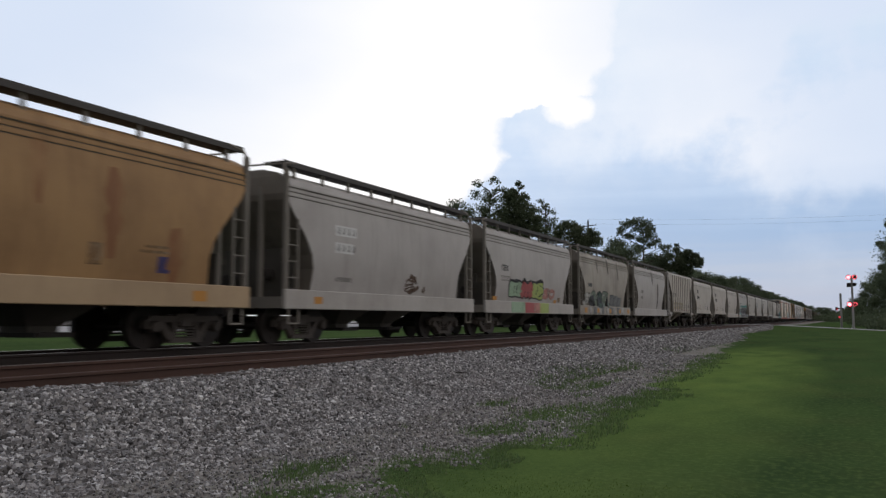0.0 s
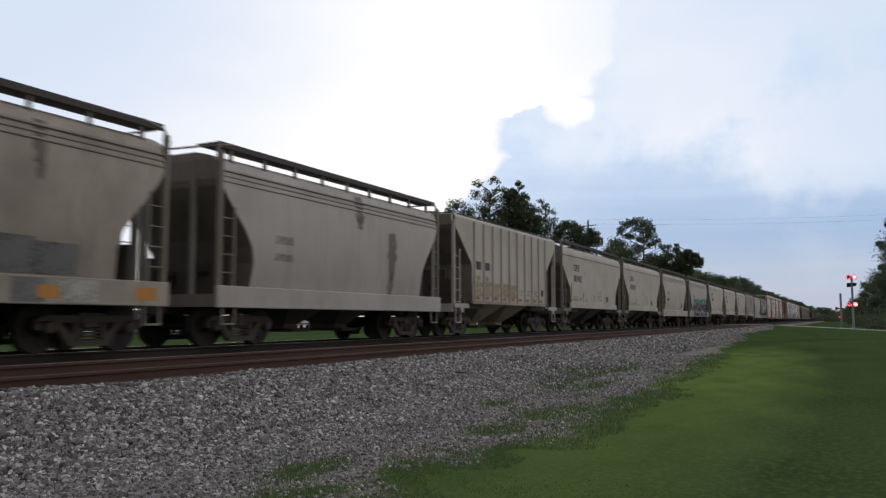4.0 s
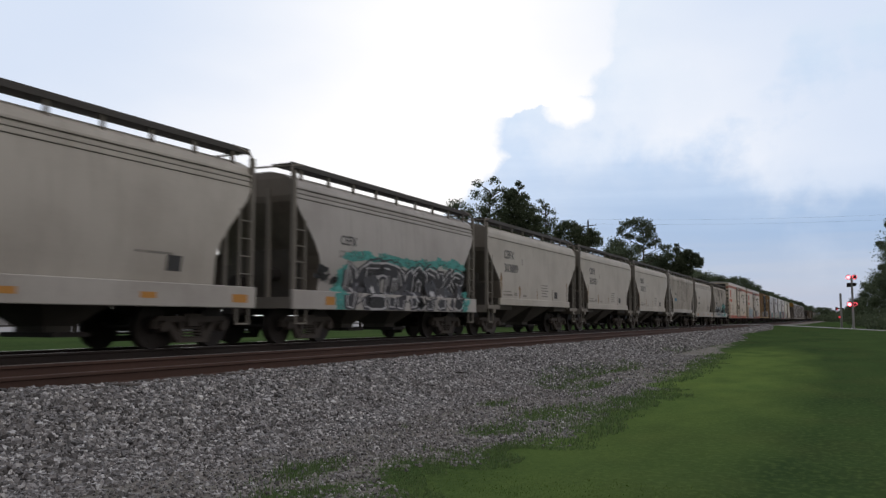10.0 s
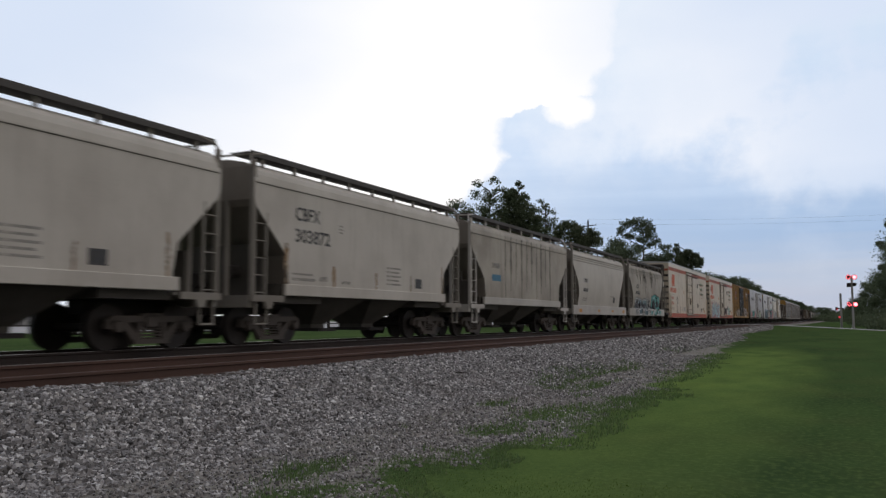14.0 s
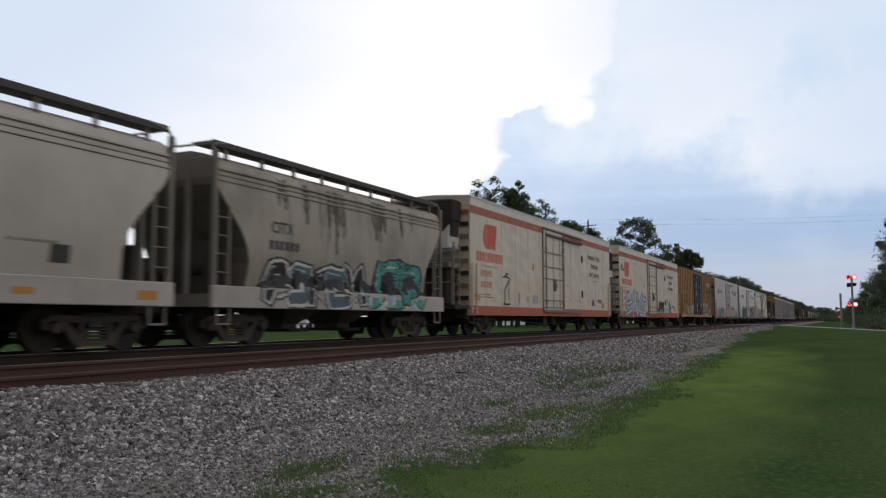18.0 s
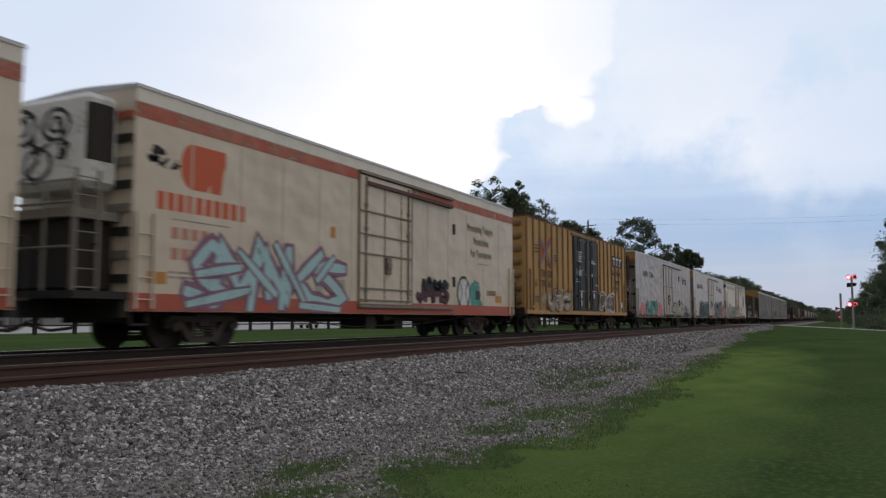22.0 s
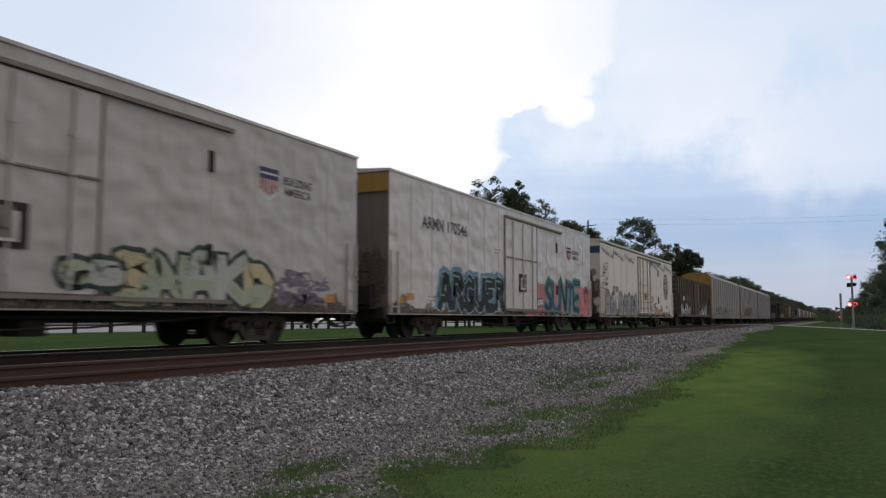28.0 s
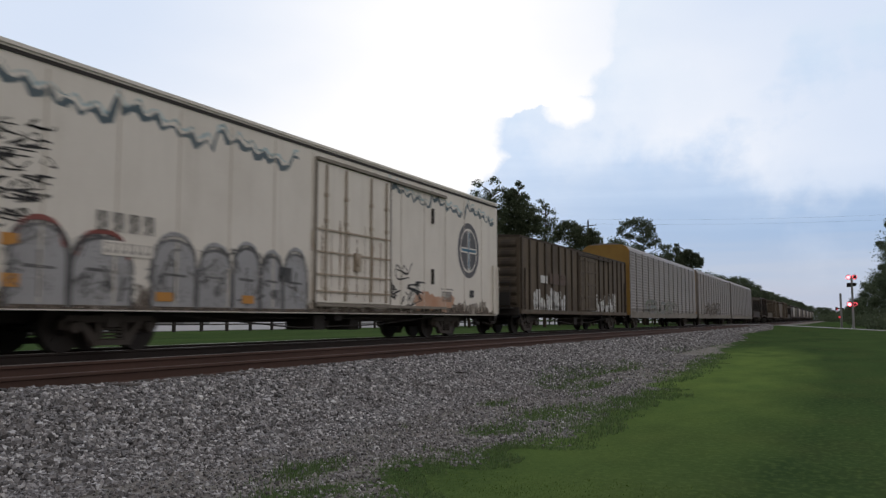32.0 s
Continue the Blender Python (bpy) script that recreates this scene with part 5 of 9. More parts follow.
def crossing_signal(x, y, top):
    z0 = ground_z(x, y)
    c = thing("crossing_signal", (x, y, z0), "railway crossing signal mast with flashing red lights", "crossing signal", turn=(0, 0, 0))
    part("mast", ("mast", top), lambda bm: tube(bm, (0, 0, 0), (0, 0, top), 0.11, 10), M_MAST, c)
    part("base", ("mastbase",), lambda bm: (box(bm, -0.25, 0.25, -0.25, 0.25, 0, 0.12), tube(bm, (0, 0, 0.1), (0, 0, 0.6), 0.12, 10)), M_MAST, c)
    lamp_pair(c, top - 0.1)
    lamp_pair(c, 2.95)
    part("bell", ("bell",), lambda bm: (tube(bm, (0, 0, 0), (0, 0, 0.12), 0.14, 12, 0.05), box(bm, -0.55, 0.55, -0.05, 0.05, -0.45, -0.32), box(bm, -0.55, -0.10, -0.16, 0.16, -0.75, -0.25), box(bm, 0.10, 0.50, -0.12, 0.12, -0.65, -0.25)), M_HEAD, c, at=(0, 0, top - 0.55))
    part("ladder", ("sigladder", top), ladder_maker(0.3, top - 0.4, 0.35, 0.3), M_MAST, c, at=(0.12, 0.15, 0))
    return c


crossing_signal(1.52, 110.2, 6.35)


def far_signal(x, y):
    z0 = ground_z(x, y)
    c = thing("signal_post", (x, y, z0), "slim dark signal post with small red lamps", "crossing signal")
    part("mast", ("mast2",), lambda bm: tube(bm, (0, 0, 0), (0, 0, 5.4), 0.16, 8), M_MAST, c)
    part("cross_arm", ("mastarm",), lambda bm: (box(bm, -0.7, 0.4, -0.06, 0.06, 2.95, 3.15), box(bm, -0.8, -0.45, -0.12, 0.12, 2.8, 3.3)), M_HEAD, c)
    part("lens", ("lens2",), lambda bm: (tube(bm, (-0.25, -0.2, 1.75), (-0.25, -0.1, 1.75), 0.16, 12), tube(bm, (-0.5, -0.2, 2.95), (-0.5, -0.14, 2.95), 0.10, 12)), glow("dim_red_lens", (0.8, 0.06, 0.08), 0.7), c, "dim red lens")


far_signal(0.3, 139.7)

# ---------------------------------------------------------------- utility poles and wires
M_POLE = paint("weathered_pole", (0.06, 0.05, 0.042), GRIME, 0.4, 0.5, 0.9)


def utility_pole(x, y, top):
    z0 = ground_z(x, y)
    c = thing("utility_pole", (x, y, z0), "dark wooden utility pole with a crossarm", "utility pole")
    part("pole", ("upole", round(top, 1)), lambda bm: tube(bm, (0, 0, 0), (0, 0, top), 0.17, 10, 0.11), M_POLE, c)
    part("crossarm", ("uarm",), lambda bm: box(bm, -0.07, 0.07, -1.25, 1.25, -0.06, 0.06), M_POLE, c, at=(0, 0, top - 0.75), turn=(0, 0, 60))
    part("transformer", ("utrans",), lambda bm: tube(bm, (0.3, 0, -0.5), (0.3, 0, 0.4), 0.22, 12), M_MAST, c, at=(0, 0, top - 2.2))
    for k in (-1.1, 0.0, 1.1):
        part("insulator", ("uins",), lambda bm: tube(bm, (0, 0, 0), (0, 0, 0.22), 0.06, 8, 0.04), M_HEAD, c, at=(k * 0.87, k * 0.5, top - 0.69) if k else (0, 0, top))
    return c


POLES = [(-31.6, 111.7, 15.0), (34.5, 119.6, 14.8)]
for p in POLES:
    utility_pole(*p)


def build_wires():
    (xa, ya, ta), (xb, yb, tb) = POLES
    for dy, dz in ((-0.55, -0.45), (0.0, 0.22), (0.55, -0.45), (0.0, -2.4)):
        def mk(bm):
            n = 24
            pts = []
            for i in range(n + 1):
                f = i / n
                sag = 0.9 * 4 * f * (1 - f)
                pts.append((xa + (xb - xa) * f + dy * 1.7, ya + (yb - ya) * f + dy, 0.4 + ta + (tb - ta) * f + dz - sag))
            for a, b in zip(pts, pts[1:]):
                tube(bm, a, b, 0.007 if dz > -1 else 0.012, 4)
        solid("overhead_wire", mk, M_HEAD, "thin dark overhead wire strung between poles", "wire", group="overhead wires")


build_wires()

# ---------------------------------------------------------------- beyond the line: fence, lot, sheds
M_WHITEWALL = paint("white_metal_siding", (0.50, 0.50, 0.50), (0.4, 0.38, 0.35), 0.25, 0.3, 0.6)
M_CONCRETE = paint("pale_concrete", (0.24, 0.235, 0.235), (0.18, 0.175, 0.17), 0.4, 0.0, 0.9)
M_FENCE = paint("dark_fence_timber", (0.035, 0.03, 0.027), (0.08, 0.07, 0.06), 0.4, 0.4, 0.9)


def build_fence():
    f = thing("fence", (-46.0, 0, 0.45), "long dark post-and-rail fence along the lawn", "fence")
    for k in range(60):
        y = 20 + k * 3.0
        part("post", ("fpost",), lambda bm: box(bm, -0.10, 0.10, -0.10, 0.10, -0.05, 1.25), M_FENCE, f, at=(0, y, 0))
        if k < 59:
            part("rail", ("frail",), lambda bm: box(bm, -0.03, 0.03, 0, 3.0, 0.50, 0.60), M_FENCE, f, at=(0.1, y, 0))


build_fence()
solid("lot", lambda bm: box(bm, -210, -49, -20, 420, 0.30, 0.47), M_CONCRETE, "pale concrete lot behind the fence", "pavement", "structure")


def white_shed(x, y0, y1, hgt):
    c = thing("shed", (x, (y0 + y1) / 2, 0.46), "long low white metal-sided shed", "shed")
    L = (y1 - y0) / 2
    part("wall", ("shedwall", L, hgt), lambda bm: box(bm, -6, 0, -L, L, 0, hgt), M_WHITEWALL, c)
    part("roof", ("shedroof", L, hgt), lambda bm: loft(bm, [(hgt, 6.3, -L - 0.3, L + 0.3), (hgt + 0.12, 6.3, -L - 0.3, L + 0.3), (hgt + 0.7, 0.1, -L - 0.3, L + 0.3)]), P_ROOF, c, at=(-3, 0, 0))
    n = int(L / 3)
    for k in range(n):
        y = -L + 3 + k * 6
        part("door" if k % 3 == 1 else "window", ("sheddoor", k % 3 == 1, hgt), lambda bm: box(bm, -0.02, 0.05, -1.2, 1.2, 0.0 if k % 3 == 1 else 1.0, hgt * 0.8), M_MAST, c, at=(0, y, 0))


white_shed(-119.0, 60.0, 132.0, 2.6)


def pickup(x, y):
    c = thing("pickup_truck", (x, y, 0.46), "white pickup truck parked behind the fence", "truck", turn=(0, 0, 20))
    wp = paint("white_car_paint", (0.75, 0.75, 0.75), (0.4, 0.4, 0.4), 0.1, 0.1, 0.3)
    part("body", ("pkbody",), lambda bm: (loft(bm, [(0.35, 0.92, -2.6, 2.7), (0.6, 0.98, -2.7, 2.75), (1.05, 0.95, -2.7, 2.7)])), wp, c, bevel=0.03)
    part("cab", ("pkcab",), lambda bm: loft(bm, [(1.04, 0.92, -0.9, 1.4), (1.72, 0.74, -0.6, 0.7)]), wp, c, bevel=0.04)
    part("windscreen", ("pkglass",), lambda bm: loft(bm, [(1.10, 0.935, -0.8, 1.2), (1.60, 0.80, -0.6, 0.75)]), M_HEAD, c)
    for wx in (-0.85, 0.85):
        for wy in (-1.7, 1.8):
            part("wheel", ("pkwheel",), lambda bm: tube(bm, (-0.12, 0, 0), (0.12, 0, 0), 0.37, 18), M_HEAD, c, at=(wx, wy, 0.37))


pickup(-52.5, 73.0)

# ---------------------------------------------------------------- trees
M_BARK = paint("tree_bark", (0.07, 0.055, 0.042), (0.03, 0.025, 0.02), 0.5, 0.5, 0.95, scale=3)
M_OAK = leaf_material("broad_leaves", (0.068, 0.088, 0.054), (0.098, 0.124, 0.072), (0.135, 0.162, 0.100))
M_PINE = leaf_material("pine_needles", (0.068, 0.090, 0.058), (0.098, 0.125, 0.076), (0.135, 0.160, 0.100))
M_OLIVE = leaf_material("dusty_leaves", (0.064, 0.083, 0.050), (0.092, 0.114, 0.068), (0.128, 0.150, 0.094))


def leaf_cloud(name, rs, clumps, size, material):
    """Leaves: small pointed faces scattered round each clump (x, y, z, radius, count), thinning outwards."""
    cs = []
    for cx, cy, cz, r, n in clumps:
        p = np.clip(rs.normal(0, 1, (n, 3)), -1.7, 1.7) * (r * 0.56) * np.array((1, 1, 0.72))
        cs.append(p + np.array((cx, cy, cz)))
    o = np.concatenate(cs)
    n = len(o)
    d = rs.normal(0, 1, (n, 3))
    d /= np.linalg.norm(d, axis=1)[:, None]
    e = np.cross(d, rs.normal(0, 1, (n, 3)))
    e /= np.linalg.norm(e, axis=1)[:, None] + 1e-9
    sz = (size * rs.uniform(0.5, 1.35, n))[:, None]
    V = np.stack((o - d * sz, o + e * sz * 0.55, o + d * sz, o - e * sz * 0.55), axis=1).reshape(-1, 3)
    me = bpy.data.meshes.new(name)
    me.vertices.add(len(V))
    me.vertices.foreach_set("co", V.ravel())
    me.loops.add(4 * n)
    me.loops.foreach_set("vertex_index", np.arange(4 * n, dtype=np.int32))
    me.polygons.add(n)
    me.polygons.foreach_set("loop_start", np.arange(0, 4 * n, 4, dtype=np.int32))
    me.update(calc_edges=True)
    me.materials.append(material)
    return me, float(V[:, 2].max())


def tree_parts(seed, hgt, kind):
    """Trunk with limbs, and the crown, as two meshes."""
    rnd, rs = random.Random(seed), np.random.RandomState(seed)
    bm = bmesh.new()
    r0 = hgt * 0.017
    pts = [Vector((0, 0, -0.3))]
    lean = Vector((rnd.uniform(-.05, .05), rnd.uniform(-.05, .05), 0))
    segs = 6
    top = 0.93 if kind != "oak" else 0.75
    for i in range(1, segs + 1):
        pts.append(Vector((lean.x * hgt * i / segs + rnd.uniform(-.12, .12), lean.y * hgt * i / segs + rnd.uniform(-.12, .12), hgt * top * i / segs)))
    rad = [r0 * (1 - 0.8 * i / segs) for i in range(segs + 1)]
    for i in range(segs):
        tube(bm, pts[i], pts[i + 1], rad[i], 7, rad[i + 1])

    def along(f):
        k = min(segs - 1, int(f * segs))
        return pts[k].lerp(pts[k + 1], f * segs - k)
    clumps = []
    n, lo, hi, cr0, leaves, more = {"pine": (20, 0.50, 1.0, 0.072, 260, 2), "airy": (24, 0.36, 1.0, 0.062, 210, 2), "oak": (18, 0.26, 1.0, 0.100, 420, 2), "bushy": (24, 0.10, 1.0, 0.095, 460, 1)}[kind]
    for k in range(n):
        f = lo + (hi - lo) * (k + rnd.random() * 0.7) / n
        a = k * 2.4 + rnd.uniform(-.5, .5)
        p = along(min(f, 0.99))
        g = (f - lo) / (hi - lo)
        if kind == "pine":
            reach = hgt * (0.24 - 0.20 * abs(g - 0.45)) * rnd.uniform(0.5, 1.15)
            up = rnd.uniform(0.0, 0.5)
        elif kind == "airy":
            reach = hgt * (0.17 - 0.12 * abs(g - 0.5)) * rnd.uniform(0.5, 1.2)
            up = rnd.uniform(0.2, 1.0)
        elif kind == "oak":
            reach = hgt * (0.30 - 0.22 * g) * rnd.uniform(0.55, 1.15)
            up = rnd.uniform(0.2, 0.9)
        else:
            reach = hgt * (0.20 * (1.05 - f)) * rnd.uniform(0.7, 1.2) + 0.3
            up = rnd.uniform(0.0, 0.4)
        q = p + Vector((math.cos(a), math.sin(a), up)) * reach
        tube(bm, p, q, max(0.05, r0 * 0.32 * (1 - f * 0.6)), 5, 0.03)
        cr = hgt * cr0 * rnd.uniform(0.65, 1.3)
        clumps.append((q.x, q.y, q.z, cr, leaves))
        for j in range(more):
            b = a + rnd.uniform(-1.2, 1.2)
            q2 = p.lerp(q, rnd.uniform(.5, .9)) + Vector((math.cos(b), math.sin(b), rnd.uniform(-.1, .8))) * reach * 0.45
            tube(bm, p.lerp(q, .5), q2, 0.05, 4, 0.025)
            clumps.append((q2.x, q2.y, q2.z, cr * rnd.uniform(.5, 1), int(leaves * 0.6)))
    tp = pts[-1]
    clumps.append((tp.x, tp.y, tp.z + hgt * 0.03, hgt * 0.05, 100))
    bmesh.ops.recalc_face_normals(bm, faces=bm.faces)
    tm = bpy.data.meshes.new("trunk")
    bm.to_mesh(tm)
    bm.free()
    tm.materials.append(M_BARK)
    cm, top_z = leaf_cloud("crown", rs, clumps, hgt * 0.0085, {"pine": M_PINE, "airy": M_OAK, "oak": M_OAK, "bushy": M_OLIVE}[kind])
    k = hgt / top_z
    cm.transform(Matrix.Scale(k, 4))
    tm.transform(Matrix.Scale(k, 4))
    return tm, cm


PROTO = {}


def tree(x, y, hgt, kind, variant, wide=1.0):
    key = (kind, variant)
    if key not in PROTO:
        PROTO[key] = tree_parts(31 * variant + len(kind) * 7, 16.0, kind)
    tm, cm = PROTO[key]
    label = {"pine": "tall dark green pine with a gappy crown", "airy": "slender grey-green tree with sky showing through its crown", "oak": "dark green broad-leaved tree at the wood's edge", "bushy": "dense dark olive-green tree with low branches"}[kind]
    c = tagged(new("tree"), label, "tree", "trees along the line")
    k = hgt / 16.0
    c.matrix_basis = pose(x, y, ground_z(x, y) - 0.1, 0, 0, (x * 37 + y * 13) % 360) @ Matrix.Diagonal((k * wide, k * wide, k, 1))
    for nm, me in (("trunk", tm), ("crown", cm)):
        ob = new(nm, me)
        ob.parent = c


def shaped_tree(x, y, kind, lobes, seed, reach=1.0):
    """A tree grown from its boughs: each lobe (across the line of sight, height, radius) is a tuft of leaves on a limb of its own."""
    rnd, rs = random.Random(seed), np.random.RandomState(seed)
    bm = bmesh.new()
    top = max(z for u, z, r in lobes)
    foot = min(z for u, z, r in lobes)
    ca, sa = math.cos(radians(26)), math.sin(radians(26))
    mid = [sum(u for u, z, r in lobes) / len(lobes), sum(z for u, z, r in lobes) / len(lobes)]
    stem = [(mid[0] * f + rnd.uniform(-.12, .12), top * 0.93 * f) for f in (0, 0.25, 0.45, 0.65, 0.82, 1.0)]
    r0 = 0.012 * top + 0.05

    def at_height(z):
        for (ua, za), (ub, zb) in zip(stem, stem[1:]):
            if z <= zb:
                return ua + (ub - ua) * (z - za) / (zb - za)
        return stem[-1][0]
    for k, ((ua, za), (ub, zb)) in enumerate(zip(stem, stem[1:])):
        tube(bm, (ua * ca, ua * sa, za - (0.3 if k == 0 else 0)), (ub * ca, ub * sa, zb), r0 * (1 - 0.16 * k), 7, r0 * (1 - 0.16 * (k + 1)))
    clumps = []
    for u, z, r in lobes:
        d = rnd.uniform(-1.0, 1.0) * (0.6 + 0.25 * (top - z)) * reach
        p = (u * ca - d * sa, u * sa + d * ca, z)
        za = max(foot * 0.7, z - abs(u - at_height(z)) * rnd.uniform(0.1, 0.5) - 0.5)
        ua = at_height(za)
        tube(bm, (ua * ca, ua * sa, za), p, 0.09, 5, 0.03)
        for q in range(2):      # twigs that spray out of the tuft
            a = rnd.uniform(0, 6.28)
            tube(bm, p, (p[0] + math.cos(a) * r * 0.9, p[1], p[2] + math.sin(a) * r * 0.9), 0.03, 4, 0.012)
        full = {"airy": 230, "pine": 300, "bushy": 560}[kind]
        n = int(full * max(0.14, r * r * 1.5))
        clumps.append((*p, r * 1.25, n))
        if kind != "pine":
            for q in range(2):
                b = rnd.uniform(0, 6.28)
                clumps.append((p[0] + math.cos(b) * r * 0.8 * ca, p[1] + math.cos(b) * r * 0.8 * sa + rnd.uniform(-.6, .6), p[2] + math.sin(b) * r * 0.6 - 0.15, r * 0.7, n // 3))
    if kind == "bushy":
        for q in range(26):     # the dark inner and lower crown
            z = rnd.uniform(1.5, top - 2.0)
            b = rnd.uniform(0, 6.28)
            w = rnd.uniform(0.2, 1.9) * (1.25 - 0.5 * z / top)
            clumps.append((mid[0] * ca + math.cos(b) * w, mid[0] * sa + math.sin(b) * w, z, 1.3, 260))
    bmesh.ops.recalc_face_normals(bm, faces=bm.faces)
    tm = bpy.data.meshes.new("trunk")
    bm.to_mesh(tm)
    bm.free()
    tm.materials.append(M_BARK)
    cm, tz = leaf_cloud("crown", rs, clumps, 0.135 if y < 120 else 0.19, {"pine": M_PINE, "airy": M_OAK, "bushy": M_OLIVE}[kind])
    label = {"pine": "tall dark pine with a flat gappy crown", "airy": "slender dark tree with sky showing through its tufts", "bushy": "dense dark green tree at the wood's edge"}[kind]
    c = tagged(new("tree"), label, "tree", "trees along the line")
    c.matrix_basis = pose(x, y, ground_z(x, y) - 0.05)
    for nm, me in (("trunk", tm), ("crown", cm)):
        ob = new(nm, me)
        ob.parent = c


shaped_tree(-43.0, 92.0, "airy", [(-0.6, 15.5, 0.64), (0.3, 15.7, 0.64), (1.2, 15.1, 0.64), (-0.9, 14.8, 0.57), (1.6, 14.1, 0.85), (0.0, 13.7, 0.99)], 3)
shaped_tree(-39.4, 94.0, "airy", [(-1.5, 18.2, 0.5), (-1.7, 16.9, 0.57), (0.6, 18.7, 0.57), (1.0, 17.6, 0.5), (0.2, 16.7, 0.57), (1.8, 17.5, 0.43), (-0.5, 17.3, 0.35), (-0.7, 16.0, 0.64), (0.7, 15.9, 0.71), (-1.3, 14.8, 0.85), (0.0, 14.5, 0.92), (1.3, 14.8, 0.71), (-0.7, 13.4, 0.99), (0.9, 13.2, 0.99), (0.0, 11.8, 1.2)], 5)
shaped_tree(-36.5, 96.0, "bushy", [(0.2, 18.3, 0.36), (0.6, 17.8, 0.29), (-0.5, 17.2, 0.71), (0.9, 16.7, 0.57), (-1.1, 16.4, 0.86), (0.1, 15.6, 1.14), (1.4, 14.9, 0.78), (-0.9, 14.5, 1.21), (0.8, 13.6, 1.21), (2.2, 13.5, 0.64), (-1.7, 13.1, 1.07), (-0.1, 12.3, 1.35), (1.8, 12.3, 0.93)], 7)
shaped_tree(-33.9, 99.0, "airy", [(-0.4, 16.2, 0.36), (0.3, 15.7, 0.51), (-0.7, 15.1, 0.51), (0.9, 15.0, 0.51), (1.4, 13.9, 0.51), (-0.1, 14.1, 0.65), (0.6, 13.2, 0.8), (-0.8, 13.1, 0.8), (1.7, 12.9, 0.51), (0.0, 12.0, 0.94), (0.3, 10.8, 1.1)], 11)
shaped_tree(-30.9, 104.0, "bushy", [(-1.6, 13.6, 0.6), (-0.7, 13.6, 0.6), (0.3, 13.0, 0.6), (1.9, 12.7, 0.52), (2.6, 12.4, 0.45), (-2.4, 12.8, 0.67), (-0.9, 12.4, 0.97), (1.0, 12.1, 0.89), (2.4, 11.3, 0.75), (-2.8, 11.9, 0.75), (-0.1, 11.0, 1.12)], 13)
shaped_tree(-31.7, 148.0, "pine", [(-3.2, 18.3, 0.72), (-1.9, 18.8, 0.72), (-0.7, 19.0, 0.82), (0.6, 18.5, 0.82), (1.5, 17.6, 0.72), (-3.9, 17.3, 0.61), (-4.5, 16.6, 0.41), (-1.2, 17.6, 0.82), (0.2, 17.0, 0.82), (1.5, 16.2, 0.82), (-1.9, 16.4, 0.72), (-3.1, 16.2, 0.51), (-0.4, 15.5, 0.82), (2.3, 15.1, 0.61), (1.2, 14.6, 0.82), (2.9, 14.1, 0.51), (4.4, 14.2, 0.51), (3.8, 13.2, 0.61), (-0.6, 13.9, 0.82), (4.9, 12.8, 0.51)], 17)
shaped_tree(-25.2, 152.0, "bushy", [(-1.3, 14.6, 0.31), (-1.4, 13.7, 0.51), (-0.4, 12.9, 0.62), (-2.2, 12.7, 0.51), (0.8, 13.3, 0.62), (1.9, 12.7, 0.51), (2.7, 11.8, 0.51), (0.3, 12.0, 0.93), (1.8, 11.2, 0.93), (-1.1, 11.3, 0.93), (-2.1, 10.6, 0.82), (0.3, 10.0, 1.03)], 19)
# a bough that reaches out over the road from the eastern wood
shaped_tree(8.1, 150.0, "airy", [(-1.9, 13.6, 0.5), (-1.4, 13.9, 0.5), (-0.8, 13.4, 0.6), (-0.2, 17.2, 0.7), (0.2, 16.2, 0.7), (0.4, 15.0, 0.8), (0.0, 12.4, 0.9), (-0.6, 11.6, 0.8)], 23)

WEST_EDGE = [(-35.6, 127.9, 10.9, "bushy", 2), (-35.4, 140.0, 15.6, "bushy", 1, 1.2), (-33.0, 138.0, 14.2, "oak", 2), (-29.4, 150.0, 13.2, "bushy", 1, 1.2), (-32.5, 154.0, 13.6, "oak", 1, 1.2), (-36.5, 148.4, 11.4, "oak", 3), (-31.0, 153.2, 11.0, "bushy", 3), (-26.8, 163.0, 11.6, "bushy", 2, 1.3)]
NORTH_WOOD = [(-26.3, 176.0, 11.7, "oak", 1), (-28.2, 208.6, 11.8, "oak", 2), (-27.0, 225.9, 12.0, "bushy", 2), (-24.6, 238.2, 13.2, "oak", 3), (-23.0, 255.9, 11.5, "oak", 1), (-21.6, 281.2, 10.6, "bushy", 3), (-20.5, 308.0, 10.2, "oak", 2), (-20.0, 337.0, 9.8, "bushy", 1), (-19.8, 371.7, 9.5, "oak", 3), (-19.6, 406.6, 9.0, "bushy", 2), (-19.0, 452.7, 8.6, "oak", 1)]
EAST_WOOD = [(10.6, 145.5, 15.6, "oak", 2), (9.0, 149.6, 13.0, "bushy", 2), (7.9, 156.0, 11.4, "oak", 3), (6.7, 164.6, 10.0, "bushy", 1), (5.5, 175.6, 8.8, "oak", 1), (4.7, 190.9, 7.6, "bushy", 3), (3.8, 224.2, 7.0, "oak", 2), (13.5, 150.0, 15.0, "oak", 1)]
FAR_WOOD = [(-6.0, 477.0, 6.0, "bushy", 1), (-2.9, 512.2, 6.2, "oak", 2), (0.9, 536.4, 6.4, "bushy", 3), (4.5, 336.1, 6.5, "oak", 3), (5.5, 280.0, 6.8, "bushy", 2), (-9.0, 560.0, 7.0, "oak", 1), (-4.5, 600.0, 7.5, "oak", 3)]
for wood in (WEST_EDGE, NORTH_WOOD, EAST_WOOD, FAR_WOOD):
    for row in wood:
        tree(*row)
